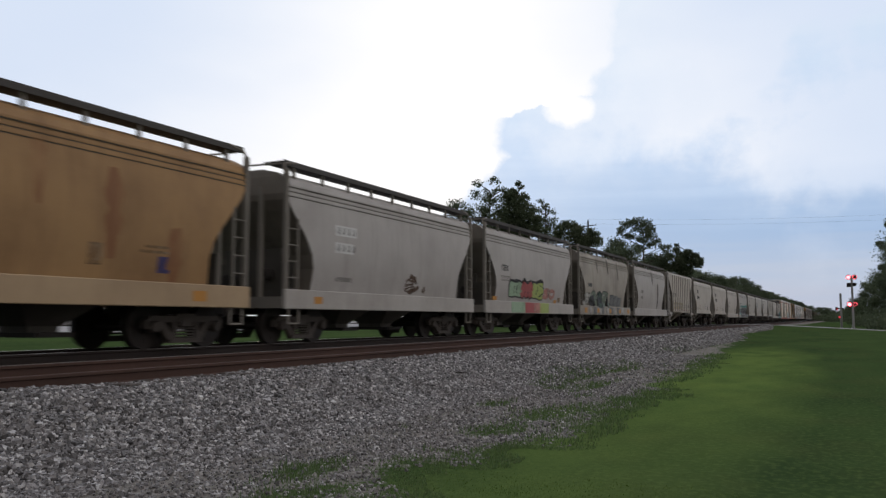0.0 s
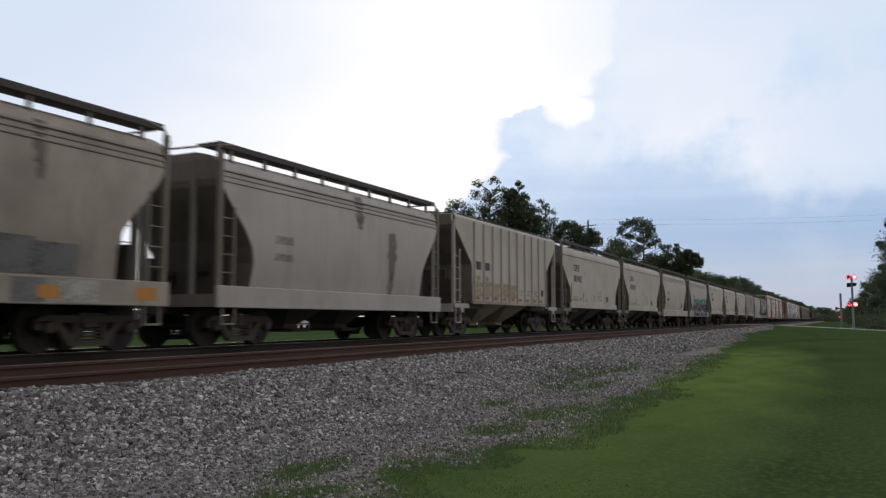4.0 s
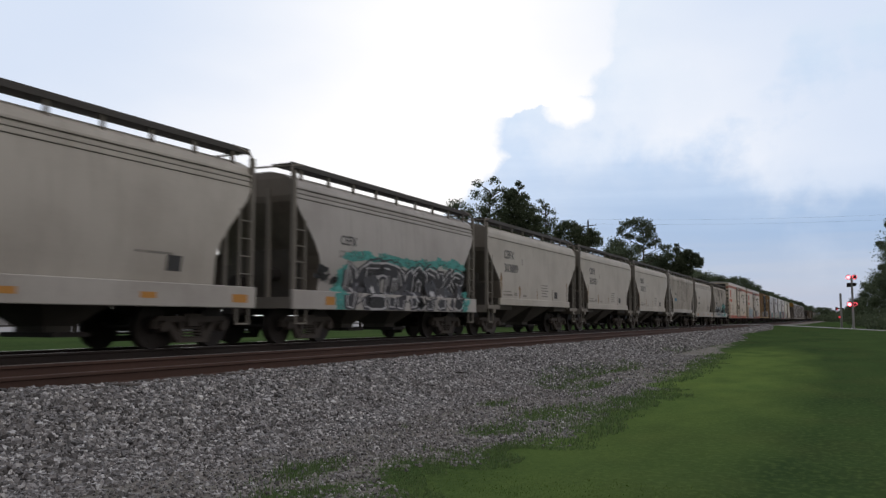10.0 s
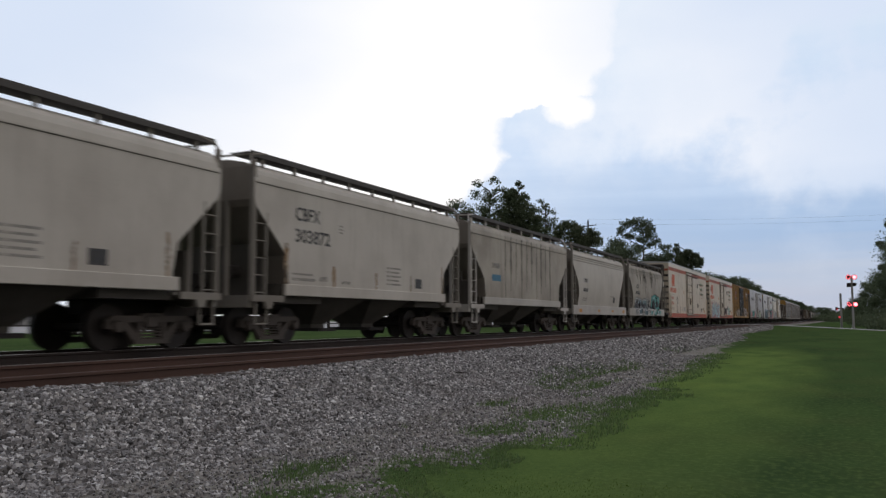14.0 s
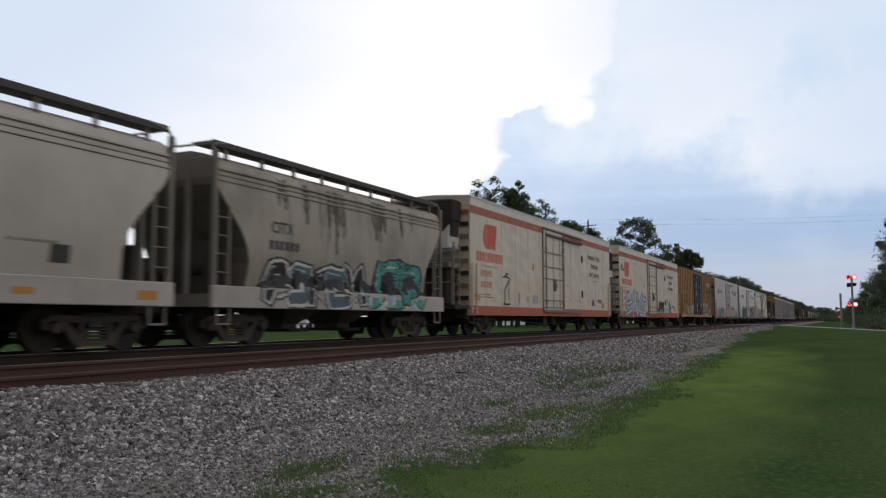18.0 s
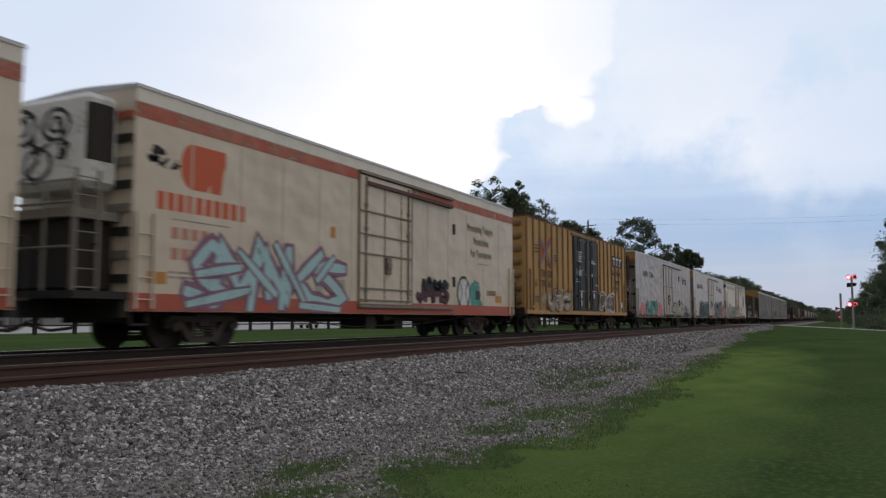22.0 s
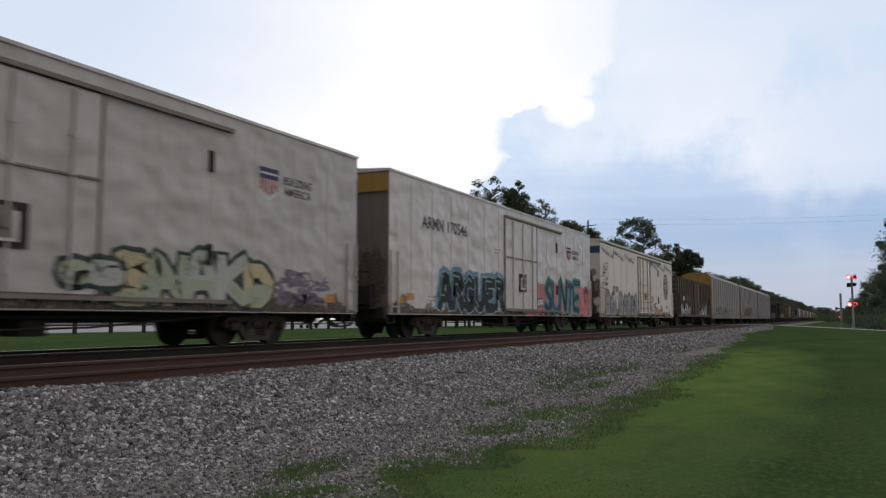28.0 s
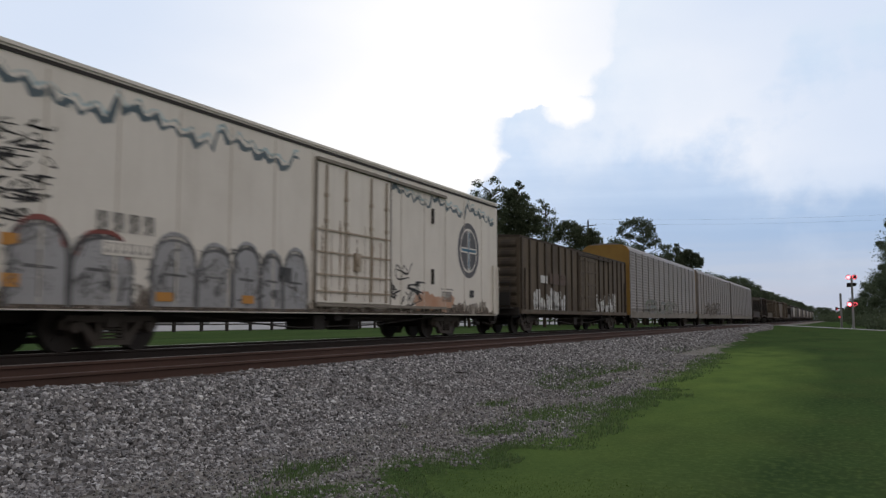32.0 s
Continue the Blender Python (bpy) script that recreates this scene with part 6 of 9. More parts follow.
# second row behind, in the shade of the first
for i in range(22):
    tree(-43 + 1.6 * (i % 4), 86 + i * 6.2, 11.2 + (i * 7 % 5) * 0.5 - 0.06 * i, ("oak", "bushy")[i % 2], 1 + i % 3)
# the wood runs on beside the line into the distance and closes the view
for i in range(34):
    y = 168 + i * 6.0 + 0.28 * i * i
    tree(-25.0 + 0.10 * i - (i % 3) * 1.2, y, 10.4 + 0.07 * min(i, 12) + (i * 7 % 5) * 0.35, ("bushy", "oak")[i % 2], 1 + i % 3, 1.25)
for i in range(9):
    tree(-22 + i * 4.0 + (i % 3), 800 + (i * 37 % 60), 13.6 - i * 0.75, ("oak", "bushy")[i % 2], 1 + i % 3, 1.9)
for i in range(12):
    tree(4.6 + 0.5 * (i % 2), 235 + i * 42.0, 7.0 + 0.25 * i, ("bushy", "oak")[i % 2], 1 + i % 3, 1.2)


def shrubs(name, spots, label, seed):
    rs = np.random.RandomState(seed)
    me, top_z = leaf_cloud(name, rs, [(x, y, ground_z(x, y) + r * 0.55, r * 1.2, int(160 * r * r) + 120) for x, y, r in spots], 0.20, M_OAK)
    return tagged(new(name, me), label, "undergrowth", kind="stuff")


rr = random.Random(4)
shrubs("undergrowth", [(rr.uniform(4.5, 14) + (y - 120) * -0.01, y, rr.uniform(1.0, 2.3)) for y in [124 + 2.6 * i for i in range(40)]], "dark undergrowth below the trees beyond the road", 3)
shrubs("undergrowth", [(rr.uniform(-10, 6), 430 + 12 * i, rr.uniform(2.2, 3.2)) for i in range(30)], "dark scrub closing the far end of the line", 12)
shrubs("undergrowth", [(rr.uniform(-31, -24), 150 + 6 * i, rr.uniform(1.2, 2.6)) for i in range(45)], "dark scrub below the trees along the line", 8)
# ---------------------------------------------------------------- what is painted on the cars
G_BLACK = paint("spray_black", (0.02, 0.02, 0.022), (0.07, 0.065, 0.06), 0.3, 0.2)
G_WHITE = paint("spray_white", (0.62, 0.63, 0.62), (0.35, 0.34, 0.32), 0.3, 0.2)
G_TEAL = paint("spray_turquoise", (0.08, 0.33, 0.30), (0.05, 0.15, 0.15), 0.3, 0.2)
G_PALE = paint("spray_pale_blue", (0.42, 0.55, 0.58), (0.28, 0.40, 0.43), 0.3, 0.2)
G_GREEN = paint("spray_green", (0.24, 0.31, 0.14), (0.16, 0.19, 0.11), 0.3, 0.2)
G_DKGREEN = paint("spray_dark_green", (0.045, 0.075, 0.055), (0.02, 0.03, 0.025), 0.4, 0.3)
G_REDS = paint("spray_red", (0.36, 0.085, 0.085), (0.22, 0.10, 0.09), 0.3, 0.2)
G_PINK = paint("spray_pink", (0.58, 0.20, 0.22), (0.40, 0.14, 0.15), 0.3, 0.2)
G_SILVER = paint("spray_silver", (0.34, 0.34, 0.345), (0.20, 0.19, 0.19), 0.45, 0.3, 0.45, metal=0.3)
G_BLUE = paint("spray_blue", (0.06, 0.17, 0.26), (0.03, 0.08, 0.12), 0.3, 0.2)
G_VIOLET = paint("spray_violet", (0.06, 0.052, 0.145), (0.03, 0.025, 0.05), 0.3, 0.2)
G_PEACH = paint("spray_peach", (0.50, 0.40, 0.24), (0.3, 0.2, 0.12), 0.3, 0.2)
G_BROWN = paint("spray_brown", (0.10, 0.065, 0.045), (0.05, 0.03, 0.02), 0.3, 0.2)
S_RUST = paint("rust_stain", (0.24, 0.15, 0.075), (0.40, 0.37, 0.31), 0.9, 0.9, 0.85, scale=2.0)
S_SOOT = paint("soot_stain", (0.15, 0.135, 0.12), (0.26, 0.24, 0.21), 0.7, 0.6, 0.9, scale=1.0)

FORMS = ([[(0.05, 0), (0.06, 0.7), (0.3, 1), (0.7, 1), (0.94, 0.7), (0.95, 0)], [(0.1, 0.4), (0.9, 0.4)]],
         [[(0.05, 1), (0.06, 0.3), (0.3, 0), (0.7, 0.02), (0.94, 0.3), (0.95, 1)]],
         [[(0.08, 0), (0.1, 1), (0.9, 0.05), (0.93, 1)]],
         [[(0.0, 0), (0.45, 1), (0.6, 0.95), (1.0, 0)], [(0.2, 0.35), (0.85, 0.35)]],
         [[(0.1, 0), (0.1, 1), (0.75, 0.95), (0.85, 0.7), (0.55, 0.5), (0.15, 0.5)], [(0.5, 0.5), (0.95, 0.0)]],
         [[(0.95, 1), (0.15, 0.95), (0.08, 0.1), (0.95, 0.0)], [(0.1, 0.5), (0.75, 0.52)]],
         [[(0.1, 0), (0.1, 1)], [(0.95, 1), (0.2, 0.5), (1.0, 0)]],
         [[(0.92, 0.88), (0.4, 1), (0.1, 0.75), (0.5, 0.5), (0.92, 0.3), (0.6, 0), (0.05, 0.1)]],
         [[(0.5, 0), (0.15, 0.2), (0.1, 0.8), (0.5, 1), (0.88, 0.8), (0.85, 0.2), (0.5, 0)]])


def worn(mt, cover, edge=0.16):
    """Sprayed paint that thins out: the car's own paint shows through in flecks and faded patches."""
    nt = mt.node_tree
    N, L = nt.nodes.new, nt.links.new
    co = N("ShaderNodeTexCoord")
    sums = []
    for sc, dt in ((1.7, 3), (16.0, 4)):
        n = N("ShaderNodeTexNoise")
        n.inputs["Scale"].default_value, n.inputs["Detail"].default_value = sc, dt
        L(co.outputs["Object"], n.inputs["Vector"])
        sums.append(n.outputs[0])
    a = N("ShaderNodeMath")
    L(sums[0], a.inputs[0])
    L(sums[1], a.inputs[1])
    r = N("ShaderNodeMapRange")
    L(a.outputs[0], r.inputs[0])
    mid = 1.0 + (0.5 - cover) * 0.55
    for i, v in enumerate((mid - edge, mid + edge, 0.12 if cover < 0.8 else 0.45, 1.0)):
        r.inputs[i + 1].default_value = v
    L(r.outputs[0], nt.nodes["Principled BSDF"].inputs["Alpha"])
    return mt


for sprayed in (G_BLACK, G_WHITE, G_GREEN, G_DKGREEN, G_REDS, G_SILVER, G_BLUE, G_VIOLET, G_PEACH, G_BROWN):
    worn(sprayed, 0.85)
worn(G_TEAL, 0.75)
worn(G_PALE, 0.68)
worn(G_PINK, 0.80)
worn(P_INKG, 0.45)
worn(P_INK, 0.8)
worn(S_SOOT, 0.45, 0.45)
worn(S_RUST, 0.62)


def smooth_line(pts, steps=4):
    out = []
    n = len(pts)
    for i in range(n - 1):
        p0, p1, p2, p3 = pts[max(i - 1, 0)], pts[i], pts[i + 1], pts[min(i + 2, n - 1)]
        for k in range(steps):
            t = k / steps
            out.append(tuple(0.5 * (2 * b + (c - a) * t + (2 * a - 5 * b + 4 * c - d) * t * t + (3 * b - a - 3 * c + d) * t ** 3) for a, b, c, d in zip(p0, p1, p2, p3)))
    return out + [pts[-1]]


def ribbon(bm, pts, w, x, idx, jag=0.0, rnd=random):
    """A brushed line of (y, z) points with rounded ends."""
    n = len(pts)
    L, R = [], []
    for i, (y, z) in enumerate(pts):
        a, b = pts[max(0, i - 1)], pts[min(n - 1, i + 1)]
        dy, dz = b[0] - a[0], b[1] - a[1]
        d = math.hypot(dy, dz) or 1
        k = w / 2 * (1 + rnd.uniform(-jag, jag)) * (0.75 if i in (0, n - 1) else 1)
        ey = ez = 0
        if i == 0:
            ey, ez = -dy / d * w * 0.35, -dz / d * w * 0.35
        if i == n - 1:
            ey, ez = dy / d * w * 0.35, dz / d * w * 0.35
        L.append(bm.verts.new((x, y + ey - dz / d * k, z + ez + dy / d * k)))
        R.append(bm.verts.new((x, y + ey + dz / d * k, z + ez - dy / d * k)))
    for i in range(n - 1):
        f = bm.faces.new((L[i], R[i], R[i + 1], L[i + 1]))
        f.material_index = idx


def body_of(car):
    return next(ob for ob in car.children if ob.name.split(".")[0] == "body")


def finish_paint(name, bm, mats, car, label, sill=False, parent=None):
    # paint keeps to the sheet that it lies on
    half = max(abs(v.co.y) for v in body_of(car).data.vertices) - 0.02
    for v in bm.verts:
        foot = 0.87 if sill else 1.35 if 1.575 < v.co.x < 1.60 and v.co.z > 1.0 else 0.96 if v.co.x < 1.575 else 0.78
        v.co.z = max(v.co.z, foot)
        if sill and v.co.z < 1.36:      # over the step of the side sill
            v.co.x += 0.043
        elif v.co.x < 1.615 and car.name in CURVED:
            v.co.x += 0.005 - bow(car, v.co.z)[0]
        v.co.y = max(-half, min(half, v.co.y))
    for f in bm.faces:
        f.normal_update()
        if f.normal.x < 0:
            f.normal_flip()
    me = bpy.data.meshes.new(name)
    bm.to_mesh(me)
    bm.free()
    for mt in mats:
        me.materials.append(mt)
    ob = new(name, me)
    ob.parent = parent or car
    return tagged(ob, label)


def blob(bm, cy, cz, ry, rz, x, idx, rnd, n=22, rough=0.12):
    c = bm.verts.new((x, cy, cz))
    v = []
    for i in range(n):
        a = i * 2 * math.pi / n
        k = 1 + rnd.uniform(-rough, rough)
        v.append(bm.verts.new((x, cy + ry * k * math.cos(a), cz + rz * k * math.sin(a))))
    for i in range(n):
        f = bm.faces.new((c, v[i], v[(i + 1) % n]))
        f.material_index = idx


def tag(car, x, y0, y1, z0, z1, fills, outline, halo, n, seed, label, w=0.16, edge=1.6, halo_w=2.6, slant=0.10, over=0.24, back=None):
    """Unreadable spray lettering: halo, dark outline and coloured strokes."""
    rnd = random.Random(seed)
    bm = bmesh.new()
    mats = [outline] + list(fills) + [halo or outline, back or outline]
    cell = (y1 - y0) / n
    hz = z1 - z0
    ww = w * hz
    if back:
        for k in range(n + 2):
            blob(bm, y0 + (y1 - y0) * (k + rnd.uniform(-.2, .2)) / (n + 1), z0 + hz * rnd.uniform(.25, .6), cell * rnd.uniform(.6, .95), hz * rnd.uniform(.3, .5), x + 0.002 + 0.0001 * k, len(mats) - 1, rnd, rough=0.2)
    for k in range(n):
        form = [list(st) for st in FORMS[rnd.randrange(len(FORMS))]]
        if rnd.random() < .5:
            form = [[(1 - a, b) for a, b in st] for st in form]
        if rnd.random() < .35:
            form = [[(a, 1 - b) for a, b in st] for st in form]
        if rnd.random() < .6:
            form.append([(rnd.random(), rnd.uniform(.0, .4)), (rnd.uniform(.2, .8), rnd.random()), (rnd.uniform(.4, 1.3), rnd.uniform(.6, 1.1))])
        tilt = slant + rnd.uniform(-.12, .12)
        yy, zz = y0 + k * cell - over * cell, z0 + rnd.uniform(-.06, .06) * hz
        cw, ch = cell * (1 + 2 * over), hz * rnd.uniform(.88, 1.05)
        for q, st in enumerate(form):
            pts = smooth_line([(yy + a * cw + tilt * b * ch + rnd.uniform(-.09, .09) * cw, zz + b * ch + rnd.uniform(-.08, .08) * ch) for a, b in st])
            lay = x + 0.004 + 0.0016 * k
            if halo:
                ribbon(bm, pts, ww * halo_w, x + 0.002 + 0.0001 * k, len(mats) - 2, 0.3, rnd)
            ribbon(bm, pts, ww * edge, lay, 0, 0.12, rnd)
            ribbon(bm, pts, ww, lay + 0.0008 + 0.0001 * q, 1 + (k + q * (rnd.random() < .3)) % len(fills), 0.08, rnd)
            if rnd.random() < .7:
                ribbon(bm, [(a + ww * .12, b + ww * .12) for a, b in pts[1:max(3, len(pts) // 2)]], ww * 0.16, lay + 0.0012, rnd.choice((0, 1 + rnd.randrange(len(fills)))), 0.2, rnd)
    return finish_paint("graffiti", bm, mats, car, label)


ALPHABET = {
    "A": [[(0, 0), (.34, 1), (.66, 1), (1, 0)], [(.2, .36), (.8, .36)]],
    "B": [[(.1, 0), (.1, 1), (.75, .95), (.82, .72), (.45, .52)], [(.45, .52), (.92, .3), (.75, .03), (.1, 0)]],
    "C": [[(.95, .85), (.6, 1), (.15, .8), (.08, .25), (.5, 0), (.95, .15)]],
    "D": [[(.1, 0), (.1, 1), (.6, .95), (.95, .6), (.9, .25), (.6, .02), (.1, 0)]],
    "E": [[(.95, 1), (.1, .97), (.1, .03), (.95, 0)], [(.1, .5), (.75, .52)]],
    "G": [[(.95, .88), (.55, 1), (.12, .78), (.08, .22), (.5, 0), (.95, .12), (.95, .46), (.58, .46)]],
    "H": [[(.08, 0), (.1, 1)], [(.9, 0), (.94, 1)], [(.1, .5), (.9, .5)]],
    "I": [[(.5, 0), (.5, 1)]],
    "J": [[(.95, 1), (.8, .25), (.45, 0), (.05, .2)]],
    "K": [[(.1, 0), (.1, 1)], [(.95, 1), (.25, .5), (1, 0)]],
    "M": [[(0, 0), (.12, 1), (.5, .3), (.88, 1), (1, 0)]],
    "N": [[(.05, 0), (.1, 1), (.88, .05), (.93, 1)]],
    "O": [[(.5, 0), (.12, .2), (.1, .8), (.5, 1), (.9, .8), (.88, .2), (.5, 0)]],
    "P": [[(.1, 0), (.1, 1), (.8, .95), (.88, .65), (.6, .45), (.15, .45)]],
    "R": [[(.1, 0), (.1, 1), (.75, .95), (.88, .72), (.55, .5), (.15, .5)], [(.5, .5), (1, 0)]],
    "S": [[(.92, .88), (.4, 1), (.1, .75), (.5, .5), (.92, .28), (.6, 0), (.05, .1)]],
    "T": [[(0, 1), (1, .97)], [(.5, .97), (.5, 0)]],
    "U": [[(.06, 1), (.08, .25), (.4, 0), (.7, .03), (.92, .3), (.94, 1)]],
    "W": [[(0, 1), (.15, 0), (.5, .7), (.85, 0), (1, 1)]],
    "X": [[(.05, 0), (.95, 1)], [(.05, 1), (.95, 0)]],
    "Y": [[(.05, 1), (.5, .5), (.5, 0)], [(.95, 1), (.5, .5)]]}


def piece(car, x, word, y0, y1, z0, z1, fills, edge_mat, label, w=0.30, edge=1.35, halo=None, halo_w=1.9, lift=0.0, cloud=None, cloud_z=(0.2, 0.6), shine=None, seed=1, slant=0.0, jit=0.04, over=0.10, sill=False, soft=2, arch=0.0, lower=None):
    """Sprayed block letters: a cloud or halo behind, then every letter with its edge, fill, lower tint and highlights."""
    rnd = random.Random(seed)
    n, hz = len(word), z1 - z0
    cell = (y1 - y0) / n
    ww = w * cell
    laid = []
    for k, ch in enumerate(word):
        rise = arch * math.sin(math.pi * (k + 0.5) / n)
        cw, ch_z = cell * (1 + 2 * over) - ww * 0.6, hz * rnd.uniform(0.93, 1.03) + rise - ww * edge
        ya, za = y0 + k * cell - over * cell + ww * 0.3, z0 + ww * edge * 0.5
        lines = []
        for st in ALPHABET[ch]:
            pts = [(ya + a * cw + slant * b * ch_z + rnd.uniform(-jit, jit) * cw, za + b * ch_z + rnd.uniform(-jit, jit) * ch_z) for a, b in st]
            fine = []
            for p, q in zip(pts, pts[1:]):      # short steps, so that paint follows the side
                fine += [(p[0] + (q[0] - p[0]) * i / 3, p[1] + (q[1] - p[1]) * i / 3) for i in range(3)]
            lines.append(smooth_line(fine + [pts[-1]], soft))
        laid.append(lines)
    bm = bmesh.new()
    back = cloud or halo or edge_mat
    if cloud:
        m = int(n * 2.4)
        for k in range(m):
            blob(bm, y0 + (y1 - y0) * (k + rnd.uniform(-.3, .3)) / (m - 1), z0 + hz * rnd.uniform(*cloud_z), cell * rnd.uniform(.45, .8), hz * rnd.uniform(.22, .42), x + 0.002 + 0.00005 * k, 0, rnd, rough=0.22)
    for k, lines in enumerate(laid):
        for st in lines:
            ribbon(bm, [(a - lift * 0.4, b + lift) for a, b in st], ww * (halo_w if halo else edge), x + 0.0045 + 0.00004 * k, 1, 0.12, rnd)
    base = finish_paint("graffiti", bm, [back, halo or edge_mat], car, label, sill)
    for k, lines in enumerate(laid):
        bm = bmesh.new()
        lay = x + 0.006 + 0.0008 * (k % 2)
        for q, st in enumerate(lines):
            ribbon(bm, st, ww * edge, lay + 0.0001 * q, 0, 0.08, rnd)
        for q, st in enumerate(lines):
            ribbon(bm, st, ww, lay + 0.002 + 0.0001 * q, 1, 0.05, rnd)
            if lower:
                low = [p for p in st if p[1] < z0 + hz * 0.45]
                if len(low) > 3:
                    ribbon(bm, low, ww * 0.62, lay + 0.0025 + 0.0001 * q, 2, 0.2, rnd)
            if shine:
                m = max(4, len(st) // 2)
                ribbon(bm, [(a - ww * .22, b + ww * .12) for a, b in st[1:m]], ww * 0.14, lay + 0.003, 3, 0.3, rnd)
        finish_paint("letter", bm, [edge_mat, fills[k % len(fills)], lower or edge_mat, shine or edge_mat], car, "", sill, base)
    return base


def scribble(car, x, y0, y1, z0, z1, mat, seed, n, label, w=0.035):
    rnd = random.Random(seed)
    bm = bmesh.new()
    for k in range(n):
        cy, cz = rnd.uniform(y0, y1), rnd.uniform(z0, z1)
        pts = smooth_line([(cy + rnd.uniform(-.5, .5) * (y1 - y0) * .6, cz + rnd.uniform(-.5, .5) * (z1 - z0) * .5) for _ in range(5)])
        ribbon(bm, pts, w * rnd.uniform(.7, 1.6), x + 0.004 + 0.0004 * k, 0, 0.3, rnd)
    return finish_paint("graffiti", bm, [mat], car, label)


def drips(car, x, spots, mat, label, seed=3, name="stain"):
    """Rust or soot that has run down from (y, z top, z foot, width)."""
    rnd = random.Random(seed)
    bm = bmesh.new()
    for i, (y, z1, z0, w) in enumerate(spots):
        pts = [(y + rnd.uniform(-.02, .02), z1 + (z0 - z1) * k / 9) for k in range(10)]
        ribbon(bm, pts[:7], w, x + 0.002 + 0.0001 * i, 0, 0.35, rnd)
        ribbon(bm, pts[6:], w * 0.6, x + 0.002 + 0.0001 * i, 0, 0.35, rnd)
    return finish_paint(name, bm, [mat], car, label)


HW, RW, BW = 1.58, 1.60, 1.565


def hopper_marks(n, words, number, at=(-4.02, 3.06, 2.52)):
    c = TRAIN[n]
    y, zt, zn = at
    lettering(c, words, y, zt, 0.34, HW, P_INK, 0.92)
    lettering(c, number, y, zn, 0.34, HW, P_INK, 1.1)
    bars(c, "stencil", [(-2.05, 2.9 + k * 0.09, 0.2, 0.04) for k in range(3)], HW, P_INKG)
    bars(c, "stencil", [(-4.1, 1.56, 0.95, 0.07), (-4.1, 1.70, 0.85, 0.05)], HW, P_INKG)
    bars(c, "stencil", [(0.5, 1.62 + k * 0.12, 0.85 - 0.1 * (k % 2), 0.05) for k in range(5)], HW, P_INKG)
    bars(c, "placard", [(2.3, 1.58, 0.42, 0.30)], HW, P_INK, "dark square routing placard")
    drips(c, HW, [(-4.35, 2.4, 1.47, 0.17), (-2.28, 1.95, 1.47, 0.16), (-0.1, 1.9, 1.47, 0.10), (2.0, 1.95, 1.47, 0.11), (4.2, 2.3, 1.47, 0.14)], S_RUST, "rust streaks above the side sill", n)
    bars(c, "stencil", [(-1.9, 1.55, 0.4, 0.08), (-2.95, 1.58, 0.35, 0.12)], HW, P_INKG)


def weld_seams(c, ys, z0, z1, mat):
    for y in ys:
        def mk_weld(bm):
            for i in range(10):
                za, zb = z0 + (z1 - z0) * i / 10, z0 + (z1 - z0) * (i + 1) / 10
                xa, xb = HW + 0.006 - bow(c, za)[0], HW + 0.006 - bow(c, zb)[0]
                bm.faces.new([bm.verts.new(p) for p in ((xa, -0.018, za), (xa, 0.018, za), (xb, 0.018, zb), (xb, -0.018, zb))])
        part("weld_seam", ("weld", z0, z1), mk_weld, mat, c, at=(0, y, 0))


